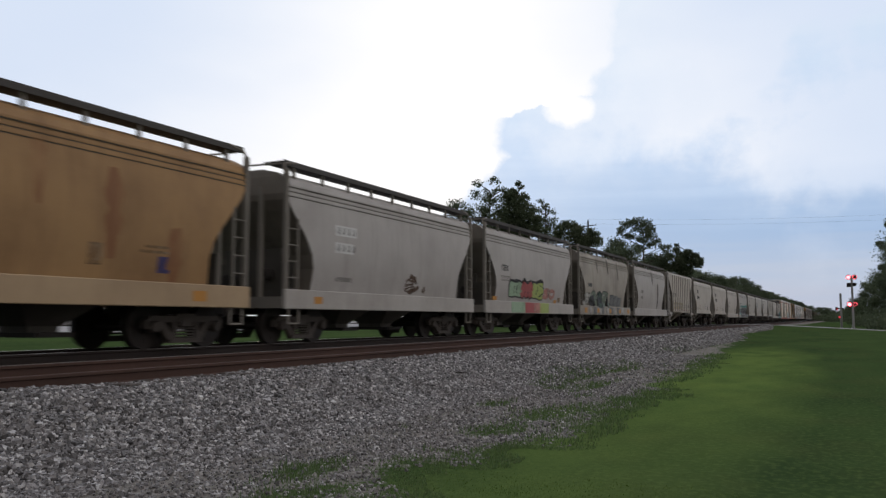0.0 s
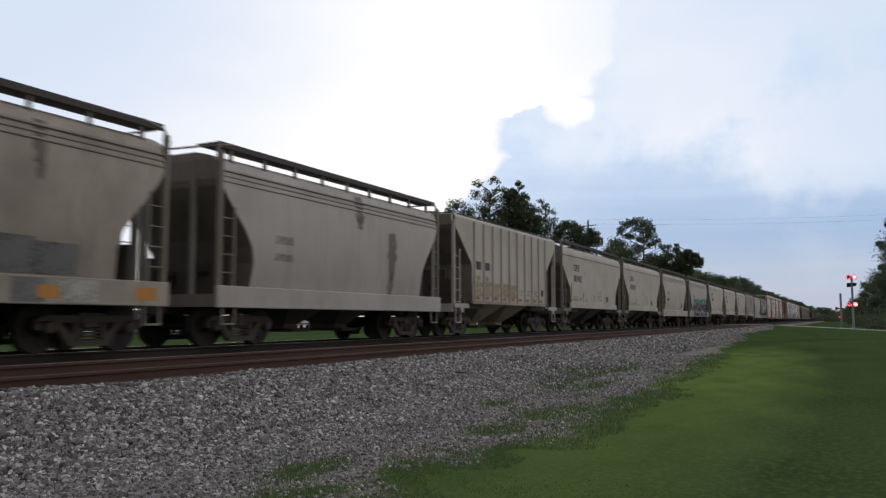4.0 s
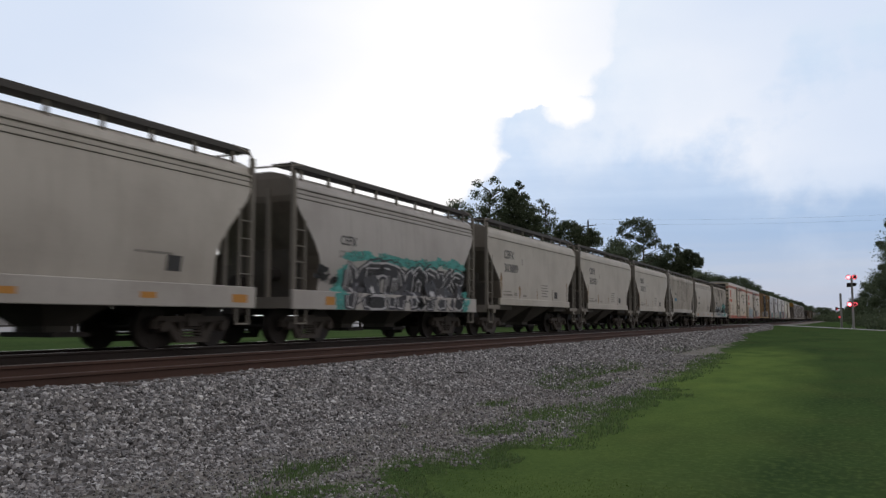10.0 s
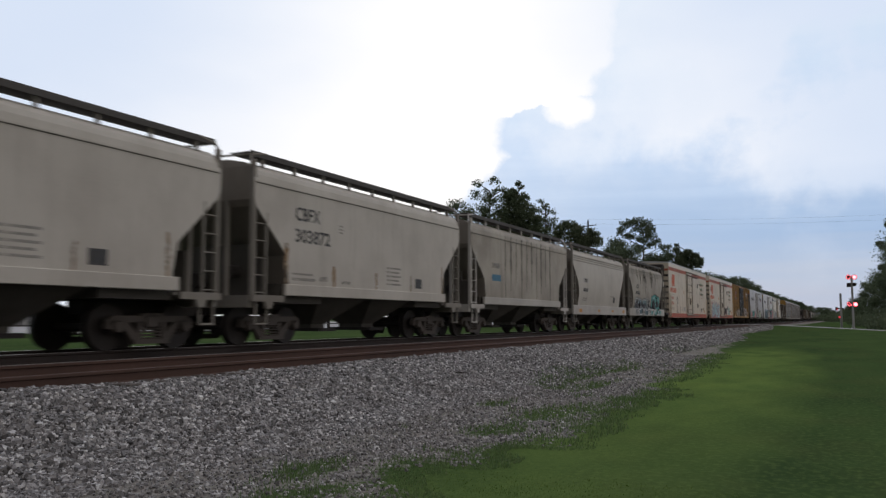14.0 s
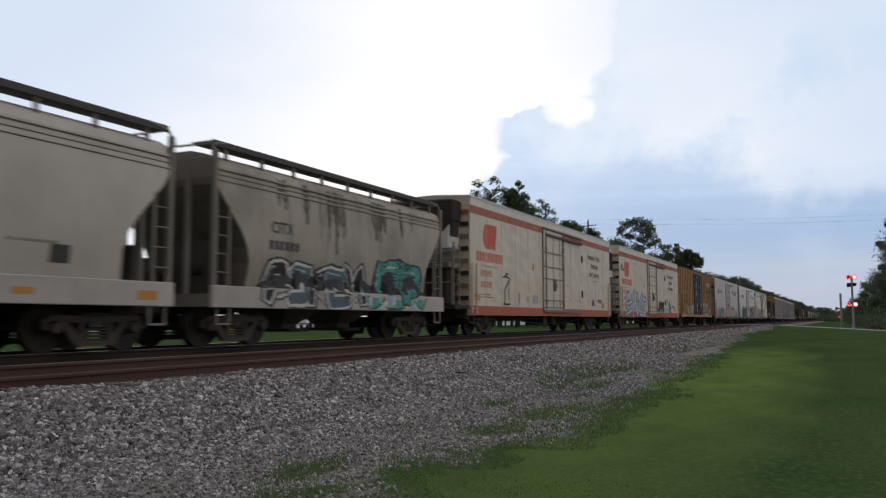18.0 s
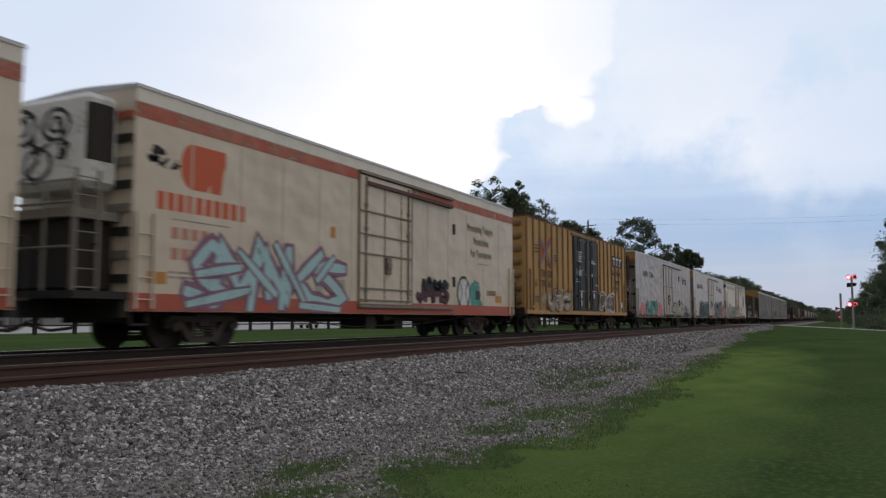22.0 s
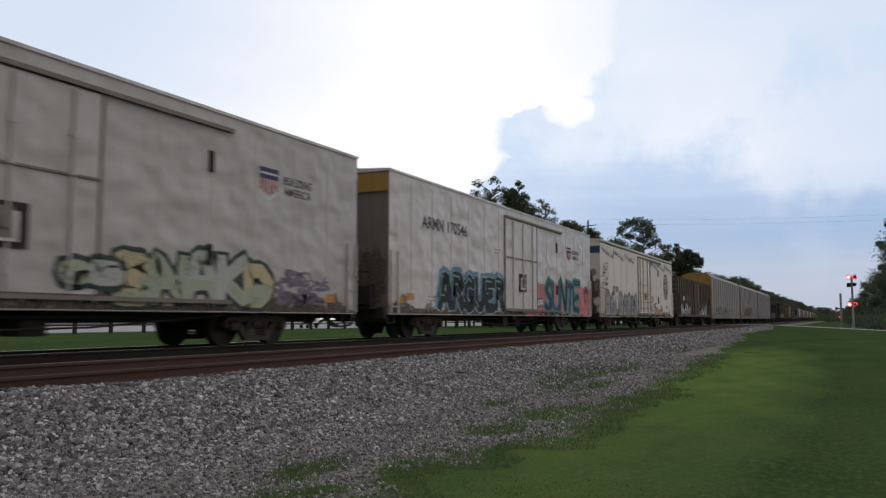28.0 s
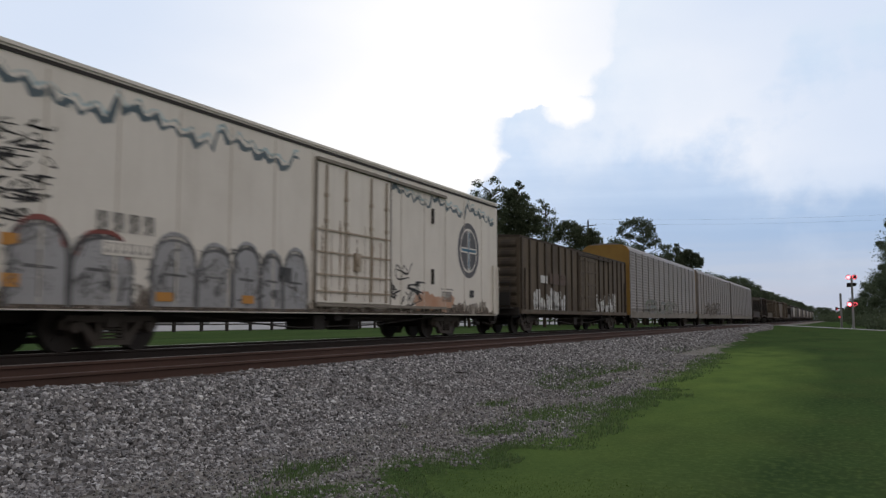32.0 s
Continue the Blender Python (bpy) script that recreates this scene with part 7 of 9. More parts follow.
def dress_hoppers():
    T = TRAIN
    for n, num in ((6, "303902"), (7, "303929"), (10, "303889"), (11, "303931"), (12, "303872")):
        hopper_marks(n, "CBFX", num)
    for n in (0, 1, 2, 3, 4, 8, 9, 14, 15):
        weld_seams(T[n], (-1.75, 1.85), 1.36, 3.62, body_of(T[n]).data.materials[0])
    # tan car
    bars(T[0], "placard", [(2.97, 1.52, 0.44, 0.33)], HW, G_VIOLET, "dark blue routing placard")
    bars(T[0], "reflector", [(3.85, 0.98, 0.40, 0.22)], HW + 0.04, P_ORANGE, "yellow-orange reflector patch")
    drips(T[0], HW, [(-1.2, 3.5, 2.0, 0.5), (1.8, 3.3, 1.8, 0.35), (0.2, 3.6, 2.6, 0.25), (3.4, 2.3, 1.4, 0.4)], paint("tan_rust_bleed", (0.23, 0.11, 0.05), (0.36, 0.22, 0.10), 0.9, 0.9, scale=1.5), "rust bleeding down the side", 2)
    bars(T[0], "stencil", [(2.5, 1.9, 1.0, 0.05), (2.6, 2.0, 0.8, 0.05), (1.3, 1.6, 0.3, 0.4)], HW, S_RUST)
    # pale grey car
    for z0, w in ((2.84, 1.05), (2.38, 0.92)):
        bars(T[1], "number_panel", [(-3.42, z0, w, 0.28)], HW, G_WHITE, "white painted-out number panel")
        bars(T[1], "stencil", [(-3.32 + 0.24 * k, z0 + 0.05, 0.15, 0.18) for k in range(4)], HW + 0.003, P_INKG)
    scribble(T[1], HW, 0.6, 1.75, 1.5, 2.05, G_BROWN, 4, 7, "brown spray scrawl", 0.06)
    bars(T[1], "stencil", [(-3.3, 1.62, 0.8, 0.12), (-2.2, 1.0, 0.9, 0.1)], HW, P_INKG)
    bars(T[1], "reflector", [(-4.4, 1.0, 0.35, 0.18)], HW + 0.04, P_ORANGE)
    # red, white and green letters
    mint = worn(paint("spray_mint", (0.30, 0.42, 0.29), (0.24, 0.30, 0.22), 0.3, 0.2), 0.85)
    lime = worn(paint("spray_lime", (0.34, 0.42, 0.13), (0.28, 0.30, 0.14), 0.3, 0.2), 0.85)
    wash = worn(paint("spray_rose", (0.44, 0.20, 0.17), (0.38, 0.28, 0.24), 0.4, 0.3), 0.7)
    piece(T[2], HW, "HMK", -2.95, 1.15, 1.40, 2.36, [mint, G_REDS, lime], G_BLACK, "spray-painted letters in mint, red and lime with black edges", w=0.40, edge=1.26, over=0.02, seed=21, lift=0.05, jit=0.02)
    piece(T[2], HW, "SO", 1.25, 2.85, 1.50, 2.05, [wash, wash], P_GREY, "faint rose spray letters", w=0.22, edge=1.1, seed=5)
    for mat, ya, yb in ((mint, -2.95, -1.35), (G_REDS, -1.35, -0.25), (wash, -0.25, 0.55), (lime, 0.55, 1.75)):
        bars(T[2], "graffiti", [(ya, 0.89, yb - ya, 0.44)], HW + 0.04, mat, "spray paint carried down over the sill")
    lettering(T[2], "CEFX", -3.9, 2.56, 0.24, HW, P_INK, 0.95)
    bars(T[2], "stencil", [(-3.88 + 0.2 * k, 2.14, 0.14, 0.22) for k in range(5)], HW, P_INKG)
    bars(T[2], "placard", [(3.4, 1.42, 0.42, 0.22)], HW, S_RUST, "rusty tag plate")
    bars(T[2], "reflector", [(-4.6, 1.36, 0.45, 0.16), (2.9, 1.36, 0.35, 0.16)], HW, P_ORANGE)
    # weathered car
    sage = worn(paint("spray_sage", (0.15, 0.19, 0.145), (0.08, 0.10, 0.075), 0.4, 0.3), 0.85)
    haze = worn(paint("spray_slate_patch", (0.15, 0.16, 0.165), (0.22, 0.21, 0.19), 0.5, 0.3), 0.7)
    milk = worn(paint("spray_milk", (0.40, 0.40, 0.38), (0.26, 0.25, 0.22), 0.5, 0.4), 0.6)
    piece(T[3], HW, "AOR", -3.5, 0.35, 1.22, 2.18, [sage, G_DKGREEN, sage], G_BLACK, "dark green spray-painted block letters", w=0.40, edge=1.14, over=0.04, seed=35, shine=milk, sill=True)
    for k, (ya, yb, zb) in enumerate(((0.75, 1.7, 2.06), (1.6, 2.6, 2.0), (2.5, 3.45, 1.93))):
        bars(T[3], "graffiti", [(ya, 1.38, yb - ya, zb - 1.38)], HW + 0.001 * k, haze, "dark painted-out patch")
    scribble(T[3], HW, -4.4, -3.4, 1.4, 1.95, milk, 31, 9, "pale spray scrawl", 0.12)
    for k in range(9):
        bars(T[3], "graffiti", [(-3.9 + 0.86 * k, 0.9, 0.42 + 0.2 * (k % 3), 0.40)], HW + 0.04, (milk, haze)[k % 2], "pale paint dripped over the sill")
    bars(T[3], "stencil", [(-3.9 + 0.21 * k, 2.36, 0.15, 0.2) for k in range(4)] + [(-4.15 + 0.2 * k, 1.88, 0.14, 0.16) for k in range(4)], HW, P_INK)
    bars(T[3], "reflector", [(-4.73, 0.97, 0.48, 0.26), (-2.3, 0.97, 0.45, 0.24), (0.3, 0.97, 0.45, 0.24), (2.6, 0.97, 0.4, 0.22), (4.7, 0.97, 0.5, 0.24)], HW + 0.042, P_ORANGE, "yellow reflector patches on the sill")
    drips(T[3], HW, [(0.3, 3.9, 3.3, 0.35), (-2.0, 3.85, 3.2, 0.2), (2.6, 3.9, 3.0, 0.25)], S_SOOT, "dark soot below the roof", 5)
    # plain grey car
    bars(T[4], "stencil", [(-3.4, 2.4, 0.7, 0.2), (-3.4, 2.0, 0.7, 0.18)], HW, P_INKG)
    drips(T[4], HW, [(2.2, 3.0, 1.4, 0.5), (0.4, 3.9, 3.2, 0.4)], S_SOOT, "grey soot streaks", 8)
    # ribbed car
    for k, y in enumerate((-3.72, -2.88)):
        bars(T[5], "number_panel", [(y, 2.45, 0.46, 0.30)], HW, P_INK, "dark painted-out number patch")
        bars(T[5], "stencil", [(y, 2.0, 0.35, 0.22)], HW, P_INKG)
    ochre = worn(paint("ochre_wash", (0.45, 0.39, 0.24), (0.40, 0.37, 0.30), 0.7, 0.5), 0.5, 0.4)
    for k in range(5):
        for q in range(3):
            bars(T[5], "stain", [(-3.86 + k * 0.885, 1.45 + 0.18 * q + 0.03 * (k % 2), 0.72 - 0.1 * (q % 2), 0.19)], HW + 0.001 * q, ochre, "ochre wash along the foot")
    brick = paint("brick_red_tag", (0.27, 0.115, 0.075), (0.20, 0.14, 0.10), 0.5, 0.4)
    bars(T[5], "reflector", [(-3.8 + k * 0.885, 1.34, 0.44, 0.12) for k in range(9)], HW, brick, "brick-red reflector patches")
    bars(T[5], "stencil", [(-0.95 + k * 0.885, 1.6 + 0.09 * q, 0.46 - 0.12 * (q % 2), 0.045) for k in range(5) for q in range(3)], HW, P_INKG)
    bars(T[5], "placard", [(3.5, 1.62, 0.3, 0.28)], HW, P_INK)
    # plain sill cars
    for n in (8, 14):
        bars(T[n], "number_panel", [(-3.65, 2.53, 1.05, 0.28), (-3.63, 2.04, 0.98, 0.24)], HW, P_SILL if n == 14 else P_CREAM, "repainted number panel")
        lettering(T[n], "CEFX", -3.55, 2.57, 0.20, HW + 0.004, P_INK, 1.1)
        bars(T[n], "stencil", [(-3.55 + 0.17 * k, 2.07, 0.12, 0.18) for k in range(5)], HW + 0.004, P_INK)
        bars(T[n], "stencil", [(-3.6, 1.7, 0.8, 0.05), (-3.6, 1.6, 0.7, 0.05), (1.9, 1.9, 1.0, 0.05)], HW, P_INKG)
        bars(T[n], "placard", [(2.75, 1.58, 0.40, 0.32)], HW, P_INK, "dark square routing placard")
        bars(T[n], "reflector", [(-4.6, 0.98, 0.5, 0.18), (-1.0, 1.02, 0.4, 0.12), (2.0, 1.02, 0.4, 0.12), (4.6, 0.98, 0.5, 0.18)], HW + 0.04, P_ORANGE)
    # turquoise and black letters
    slate = worn(paint("spray_slate", (0.042, 0.042, 0.048), (0.075, 0.072, 0.076), 0.4, 0.3), 0.93)
    chrome = worn(paint("spray_chrome", (0.50, 0.49, 0.50), (0.28, 0.27, 0.27), 0.45, 0.3, 0.45, metal=0.2), 0.9)
    bm = bmesh.new()
    rnd = random.Random(47)
    for k in range(26):
        blob(bm, -2.9 + 7.2 * k / 25, 2.34 + rnd.uniform(-.06, .1) + (0.08 if k > 18 else 0), 0.34, rnd.uniform(.10, .19), HW + 0.002 + 0.00005 * k, 0, rnd, rough=0.3)
    for k in range(9):
        blob(bm, -3.35 + rnd.uniform(-.2, .3), 0.95 + 0.12 * k, 0.24, 0.2, HW + 0.0035 + 0.00005 * k, 0, rnd, rough=0.3)
    for k in range(3):
        blob(bm, 4.5 + 0.15 * k, 1.0 + 0.2 * k, 0.26, 0.2, HW + 0.0035 + 0.00005 * k, 0, rnd, rough=0.3)
    finish_paint("graffiti", bm, [G_TEAL], T[9], "turquoise spray cloud above the letters", True)
    piece(T[9], HW, "METMORKS", -3.0, 4.45, 0.88, 2.30, [slate, G_BLACK, slate], chrome, "black spray letters with silver edges running down over the sill", w=0.36, edge=1.34, over=0.06, seed=49, jit=0.05, sill=True, halo=slate, halo_w=1.95, shine=chrome)
    scribble(T[9], HW, -4.4, -3.6, 1.45, 2.0, G_BLACK, 14, 10, "black spray scrawl", 0.06)
    bars(T[9], "reflector", [(-4.15, 0.98, 0.42, 0.22)], HW + 0.041, P_ORANGE)
    lettering(T[9], "CEFX", -3.42, 2.62, 0.26, HW, P_INK, 0.95)
    bars(T[9], "stencil", [(-3.46 + 0.17 * k, 2.26, 0.12, 0.2) for k in range(5)], HW, P_INKG)
    # streaked car
    drips(T[13], HW, [(-2.4 + 0.62 * k, 3.9, 1.5 + 0.3 * (k % 3), 0.10 + 0.08 * (k % 2)) for k in range(10)], S_SOOT, "soot running down from the roof", 9)
    bars(T[13], "stencil", [(-3.8, 2.6, 0.8, 0.2)], HW, P_INKG)
    bars(T[13], "placard", [(-3.8, 2.1, 0.9, 0.25)], HW, G_BLUE, "faded blue patch")
    # turquoise piece
    rnd = random.Random(12)
    for mid_y, spread, n, deep in ((-1.1, 0.55, 15, 1.5), (1.35, 0.38, 11, 1.2), (-2.2, 0.05, 2, 1.3), (2.7, 0.05, 2, 0.9), (3.4, 0.04, 1, 0.6), (-3.2, 0.2, 4, 0.6)):
        drips(T[15], HW, [(mid_y + rnd.gauss(0, spread * 0.6), 3.93, 3.93 - deep * rnd.uniform(.35, 1.05), rnd.uniform(.07, .24)) for _ in range(n)], S_SOOT, "soot running down from the roof", 12)
    piece(T[15], HW, "ASKEM", -3.7, 0.5, 0.88, 2.08, [G_BLACK, worn(paint("spray_ink_blue", (0.10, 0.16, 0.19), (0.05, 0.06, 0.07), 0.5, 0.3), 0.8)], G_WHITE, "tangled black letters with white edges over the sill", w=0.34, edge=1.5, over=0.16, seed=61, jit=0.10, sill=True, halo=G_BLACK, halo_w=1.95, shine=G_PALE)
    piece(T[15], HW, "JER", 0.45, 4.05, 0.88, 2.40, [G_TEAL, G_TEAL], G_BLACK, "turquoise spray letters with black edges over the sill", w=0.44, edge=1.22, over=0.08, seed=58, jit=0.05, sill=True, shine=G_PALE)
    for k in range(8):
        bars(T[15], "graffiti", [(0.5 + 0.46 * k, 0.90 + 0.05 * (k % 2), 0.40, 0.34 - 0.06 * (k % 3))], HW + 0.0405, (G_PALE, G_TEAL, G_WHITE)[k % 3], "pale turquoise paint on the sill")
    lettering(T[15], "CITX", -3.62, 2.66, 0.28, HW, P_INK, 1.0)
    bars(T[15], "stencil", [(-3.65 + 0.2 * k, 2.26, 0.14, 0.22) for k in range(6)], HW, P_INK)


P_REDTOP = worn(paint("chalked_red_band", (0.40, 0.10, 0.065), (0.42, 0.24, 0.17), 0.7, 0.5), 0.72)


def emblem(c, y, z, w, h, mat):
    """Round-shouldered monogram shape, as it stands on the car, without letters."""
    bm = bmesh.new()
    pts = [(0.25 + 0.25 * math.cos(a), 0.5 + 0.5 * math.sin(a)) for a in [math.pi / 2 + k * math.pi / 12 for k in range(13)]]
    pts += [(0.58, 0.0), (0.58, 0.42), (0.66, 0.42), (0.66, 0.0), (0.90, 0.0), (0.92, 0.60), (1.0, 0.60), (1.0, 1.0)]
    v = [bm.verts.new((RW + 0.004, y + a * w, z + b * h)) for a, b in pts]
    bm.faces.new(v)
    bmesh.ops.triangulate(bm, faces=bm.faces)
    return finish_paint("emblem", bm, [mat], c, "red round-shouldered emblem")


def cooling_unit(c, h, face, dark=False, hood=False):
    """The cooling plant on the leading end: housing, grille, plinth, rails and platform."""
    y1 = -h
    part("cooling_unit", ("cool", dark), lambda bm: box(bm, -1.25, 1.22, -0.78, 0, 3.05, 4.86), face, c, "white rounded cooling plant housing", at=(0, y1, 0), bevel=0.12)
    part("grille", ("coolgrille",), lambda bm: box(bm, 1.0, 1.235, -0.74, -0.1, 3.5, 4.72), M_STEEL_DARK, c, "black side grille", at=(0, y1, 0), bevel=0.08)
    if not dark and not hood:
        bm = bmesh.new()
        rnd = random.Random(5)
        for cx, cz, r in ((-0.62, 4.30, 0.34), (-0.62, 4.30, 0.17), (0.18, 4.28, 0.30), (0.18, 4.28, 0.14), (-0.2, 3.55, 0.30)):
            ribbon(bm, [(cx + r * math.cos(q * 0.45), cz + r * math.sin(q * 0.45)) for q in range(15)], 0.075, 0.0, 0, 0.3, rnd)
        for _ in range(9):
            cx, cz = rnd.uniform(-1.0, 0.5), rnd.uniform(3.2, 4.7)
            ribbon(bm, smooth_line([(cx + rnd.uniform(-.3, .3), cz + rnd.uniform(-.25, .25)) for _ in range(4)]), 0.06, 0.0, 0, 0.3, rnd)
        for k, v in enumerate(bm.verts):
            v.co = (v.co.y * 1.25 + 0.15, y1 - 0.786 - 0.00002 * k, max(3.12, min(4.75, v.co.z)))
        me = bpy.data.meshes.new("graffiti")
        bm.to_mesh(me)
        bm.free()
        me.materials.append(G_BLACK)
        ob = new("graffiti", me)
        ob.parent = c
        tagged(ob, "black sprayed rings and curls")
    part("fan_cowl", ("coolfan",), lambda bm: (tube(bm, (-0.6, -0.76, 4.2), (-0.6, -0.84, 4.2), 0.33, 18), tube(bm, (0.4, -0.76, 4.2), (0.4, -0.84, 4.2), 0.30, 18)), M_STEEL_DARK, c, at=(0, y1, 0)) if dark else None
    if hood:
        part("hood", ("coolhood",), lambda bm: loft(bm, [(3.75, 0.9, -0.82, -0.02), (4.15, 1.27, -0.82, -0.02), (4.92, 1.27, -0.82, -0.02)]), M_STEEL_DARK, c, "black hood over the cooling plant", at=(0, y1, 0), bevel=0.05)
    part("engine_box", ("coolbox", dark), lambda bm: box(bm, -1.2, 1.1, -0.95, 0, 1.15, 2.45), M_STEEL_DARK, c, "sooty engine box", at=(0, y1, 0), bevel=0.04)
    part("shelf", ("coolshelf",), lambda bm: box(bm, -1.3, 1.3, -1.15, 0, 2.45, 2.62), P_TRIM, c, at=(0, y1, 0))
    part("end_deck", ("cooldeck",), lambda bm: box(bm, -1.5, 1.58, -1.25, 0, 0.98, 1.12), M_STEEL_DARK, c, at=(0, y1, 0))
    for x in (-1.3, -0.3, 0.7, 1.45):
        part("stanchion", ("coolpost",), lambda bm: tube(bm, (0, -1.2, 1.1), (0, -1.2, 3.1), 0.03, 6), P_TRIM, c, at=(x, y1, 0))
    for z in (1.9, 2.7, 3.1):
        part("hand_rail", ("coolrail",), lambda bm: tube(bm, (-1.3, -1.2, 0), (1.45, -1.2, 0), 0.025, 6), P_TRIM, c, at=(0, y1, z))
    part("end_ladder", ("coolladder",), ladder_maker(1.0, 3.3, 0.5, 0.33), P_TRIM, c, at=(1.5, y1 - 1.2, 0))
    for k in range(8):
        part("end_slat", ("coolslat",), lambda bm: box(bm, 0.95, 1.56, -0.06, 0.0, 0, 0.16), (P_RED if k == 7 else P_TRIM) if k % 2 else M_STEEL_DARK, c, at=(0, y1, 1.3 + 0.45 * k))


def script_lines(c, y, z, mats):
    """The slogan: dark green words over a thinner red shadow, a line under the last row."""
    for words, dy, dz in (("Protecting Today's", 0.0, 0.0), ("Perishables", 0.55, -0.46), ("For Tomorrow", 0.28, -0.92)):
        lettering(c, words, y + dy, z + dz, 0.25, RW + 0.001, mats[0], 0.92, "faded green slogan lettering")
        lettering(c, words, y + dy + 0.02, z + dz - 0.05, 0.25, RW - 0.001, mats[2], 0.92)
    bars(c, "script", [(y + 1.0, z - 1.2, 1.0, 0.035)], RW, mats[2], "red line under the slogan")


def dress_ivory(n, blue):
    c = TRAIN[n]
    h = 9.95
    bars(c, "red_band", [(-h, 4.50, 2 * h, 0.28)], RW, P_REDTOP, "faded red band below the roof", 0.008)
    bars(c, "red_band", [(-h - 0.0, 0.77, 2 * h, 0.34)], RW, P_RED, "red band along the foot", 0.012)
    bars(c, "roof_edge", [(-h, 4.80, 2 * h, 0.29)], RW, P_BONE, "pale roof edge", 0.012)
    side_seams(c, 2 * h, RW - 0.006, 0.84, 4.5, 13, P_SEAM, n)
    emblem(c, -8.75, 3.28, 1.35, 0.95, P_VERMIL)
    bars(c, "brand_letters", [(-9.35 + 0.268 * k, 2.78, 0.19, 0.36) for k in range(10)], RW, P_VERMIL, "row of red letters painted out as bars")
    bars(c, "stencil", [(-8.95 + 0.28 * k, z, 0.19, 0.24) for z in (2.22, 1.80) for k in range(4)], RW, paint("faint_red_stencil", (0.46, 0.22, 0.16), (0.5, 0.4, 0.3), 0.4, 0.3))
    bars(c, "stencil", [(-9.0, 1.42, 1.2, 0.05), (-9.0, 1.52, 1.0, 0.05), (-8.95, 2.60, 1.7, 0.03)], RW, P_INKG)
    bars(c, "placard", [(-9.55, 1.30, 0.50, 0.24)], RW, P_ORANGE, "orange tag plate")
    bars(c, "reflector", [(-3.3, 2.75, 0.22, 0.3)], RW, P_ORANGE)
    bars(c, "placard", [(-4.0, 1.34, 0.35, 0.26), (-3.3, 1.30, 0.7, 0.36)], RW, paint("grey_tag", (0.36, 0.35, 0.32), GRIME, 0.2, 0.2))
    bars(c, "latch", [(4.2, 3.55, 0.12, 0.35), (4.2, 1.72, 0.12, 0.35)], RW, M_STEEL_DARK, "black door latch plates", 0.05)
    bars(c, "stencil", [(-6.6, 1.20, 0.12, 0.55), (-5.0, 1.2, 0.12, 0.5), (7.2, 1.5, 0.9, 0.2)], RW, S_RUST)
    bars(c, "placard", [(6.15, 1.32, 0.42, 0.34)], RW, P_INK)
    bars(c, "placard", [(8.05, 1.24, 0.62, 0.28)], RW, P_ORANGE, "orange tag plate with rusty frame")
    script_lines(c, 5.4, 3.84, (worn(paint("faded_green_script", (0.10, 0.20, 0.13), (0.4, 0.4, 0.3), 0.4, 0.3), 0.8), worn(paint("faded_gold_script", (0.56, 0.40, 0.18), (0.5, 0.4, 0.3), 0.4, 0.3), 0.6), worn(paint("faded_rust_script", (0.42, 0.15, 0.09), (0.5, 0.3, 0.2), 0.4, 0.3), 0.8), worn(paint("dark_script", (0.09, 0.11, 0.10), (0.3, 0.3, 0.25), 0.4, 0.3), 0.8)))
    cooling_unit(c, h, G_WHITE, hood=not blue)
    # door track in red along the band
    bars(c, "door_header", [(-1.6, 4.42, 5.6, 0.1)], RW, paint("red_door_header", (0.10, 0.03, 0.025), GRIME, 0.4, 0.3), "dark red door header", 0.13)
    if not blue:
        bm = bmesh.new()
        rnd = random.Random(3)
        ribbon(bm, [(-6.7, 2.28), (-6.4, 2.33), (-6.05, 2.25), (-6.35, 1.95), (-6.6, 1.75), (-6.55, 1.4), (-6.65, 1.2)], 0.09, RW + 0.004, 0, 0.1, rnd)
        ribbon(bm, [(-6.05, 2.25), (-6.15, 1.9), (-6.15, 1.5), (-5.95, 1.22), (-6.65, 1.2)], 0.09, RW + 0.0045, 0, 0.1, rnd)
        ribbon(bm, [(-6.45, 2.42), (-6.25, 2.42)], 0.12, RW + 0.005, 0, 0.1, rnd)
        finish_paint("graffiti", bm, [G_BLACK], c, "small black sprayed bottle outline")
    else:
        plum = worn(paint("spray_plum", (0.24, 0.13, 0.19), (0.2, 0.14, 0.17), 0.4, 0.3), 0.9)
        sky_blue = worn(paint("spray_sky", (0.36, 0.55, 0.57), (0.28, 0.44, 0.47), 0.3, 0.2), 0.95)
        piece(c, RW + 0.013, "SMNKS", -8.5, -2.9, 0.80, 2.28, [sky_blue], plum, "pale blue wild spray letters with plum edges", w=0.22, edge=1.6, over=0.26, seed=71, jit=0.13, halo=plum, halo_w=2.0, soft=1, arch=0.25, slant=0.1)
        for k, (ya, za, yb, zb) in enumerate(((-8.45, 0.92, -6.6, 1.25), (-8.2, 1.55, -6.9, 1.75), (-3.9, 1.6, -3.2, 2.2), (-4.6, 0.95, -2.9, 0.86), (-6.9, 2.1, -5.6, 1.2), (-5.6, 2.35, -4.5, 1.1))):
            bm = bmesh.new()
            rnd = random.Random(k)
            pts = [(ya + (yb - ya) * f, za + (zb - za) * f) for f in (0, .35, .7, 1)]
            ribbon(bm, pts, 0.30, RW + 0.0225, 0, 0.15, rnd)
            ribbon(bm, pts, 0.17, RW + 0.0235, 1, 0.15, rnd)
            finish_paint("graffiti", bm, [plum, sky_blue], c, "pale blue arrow stroke")
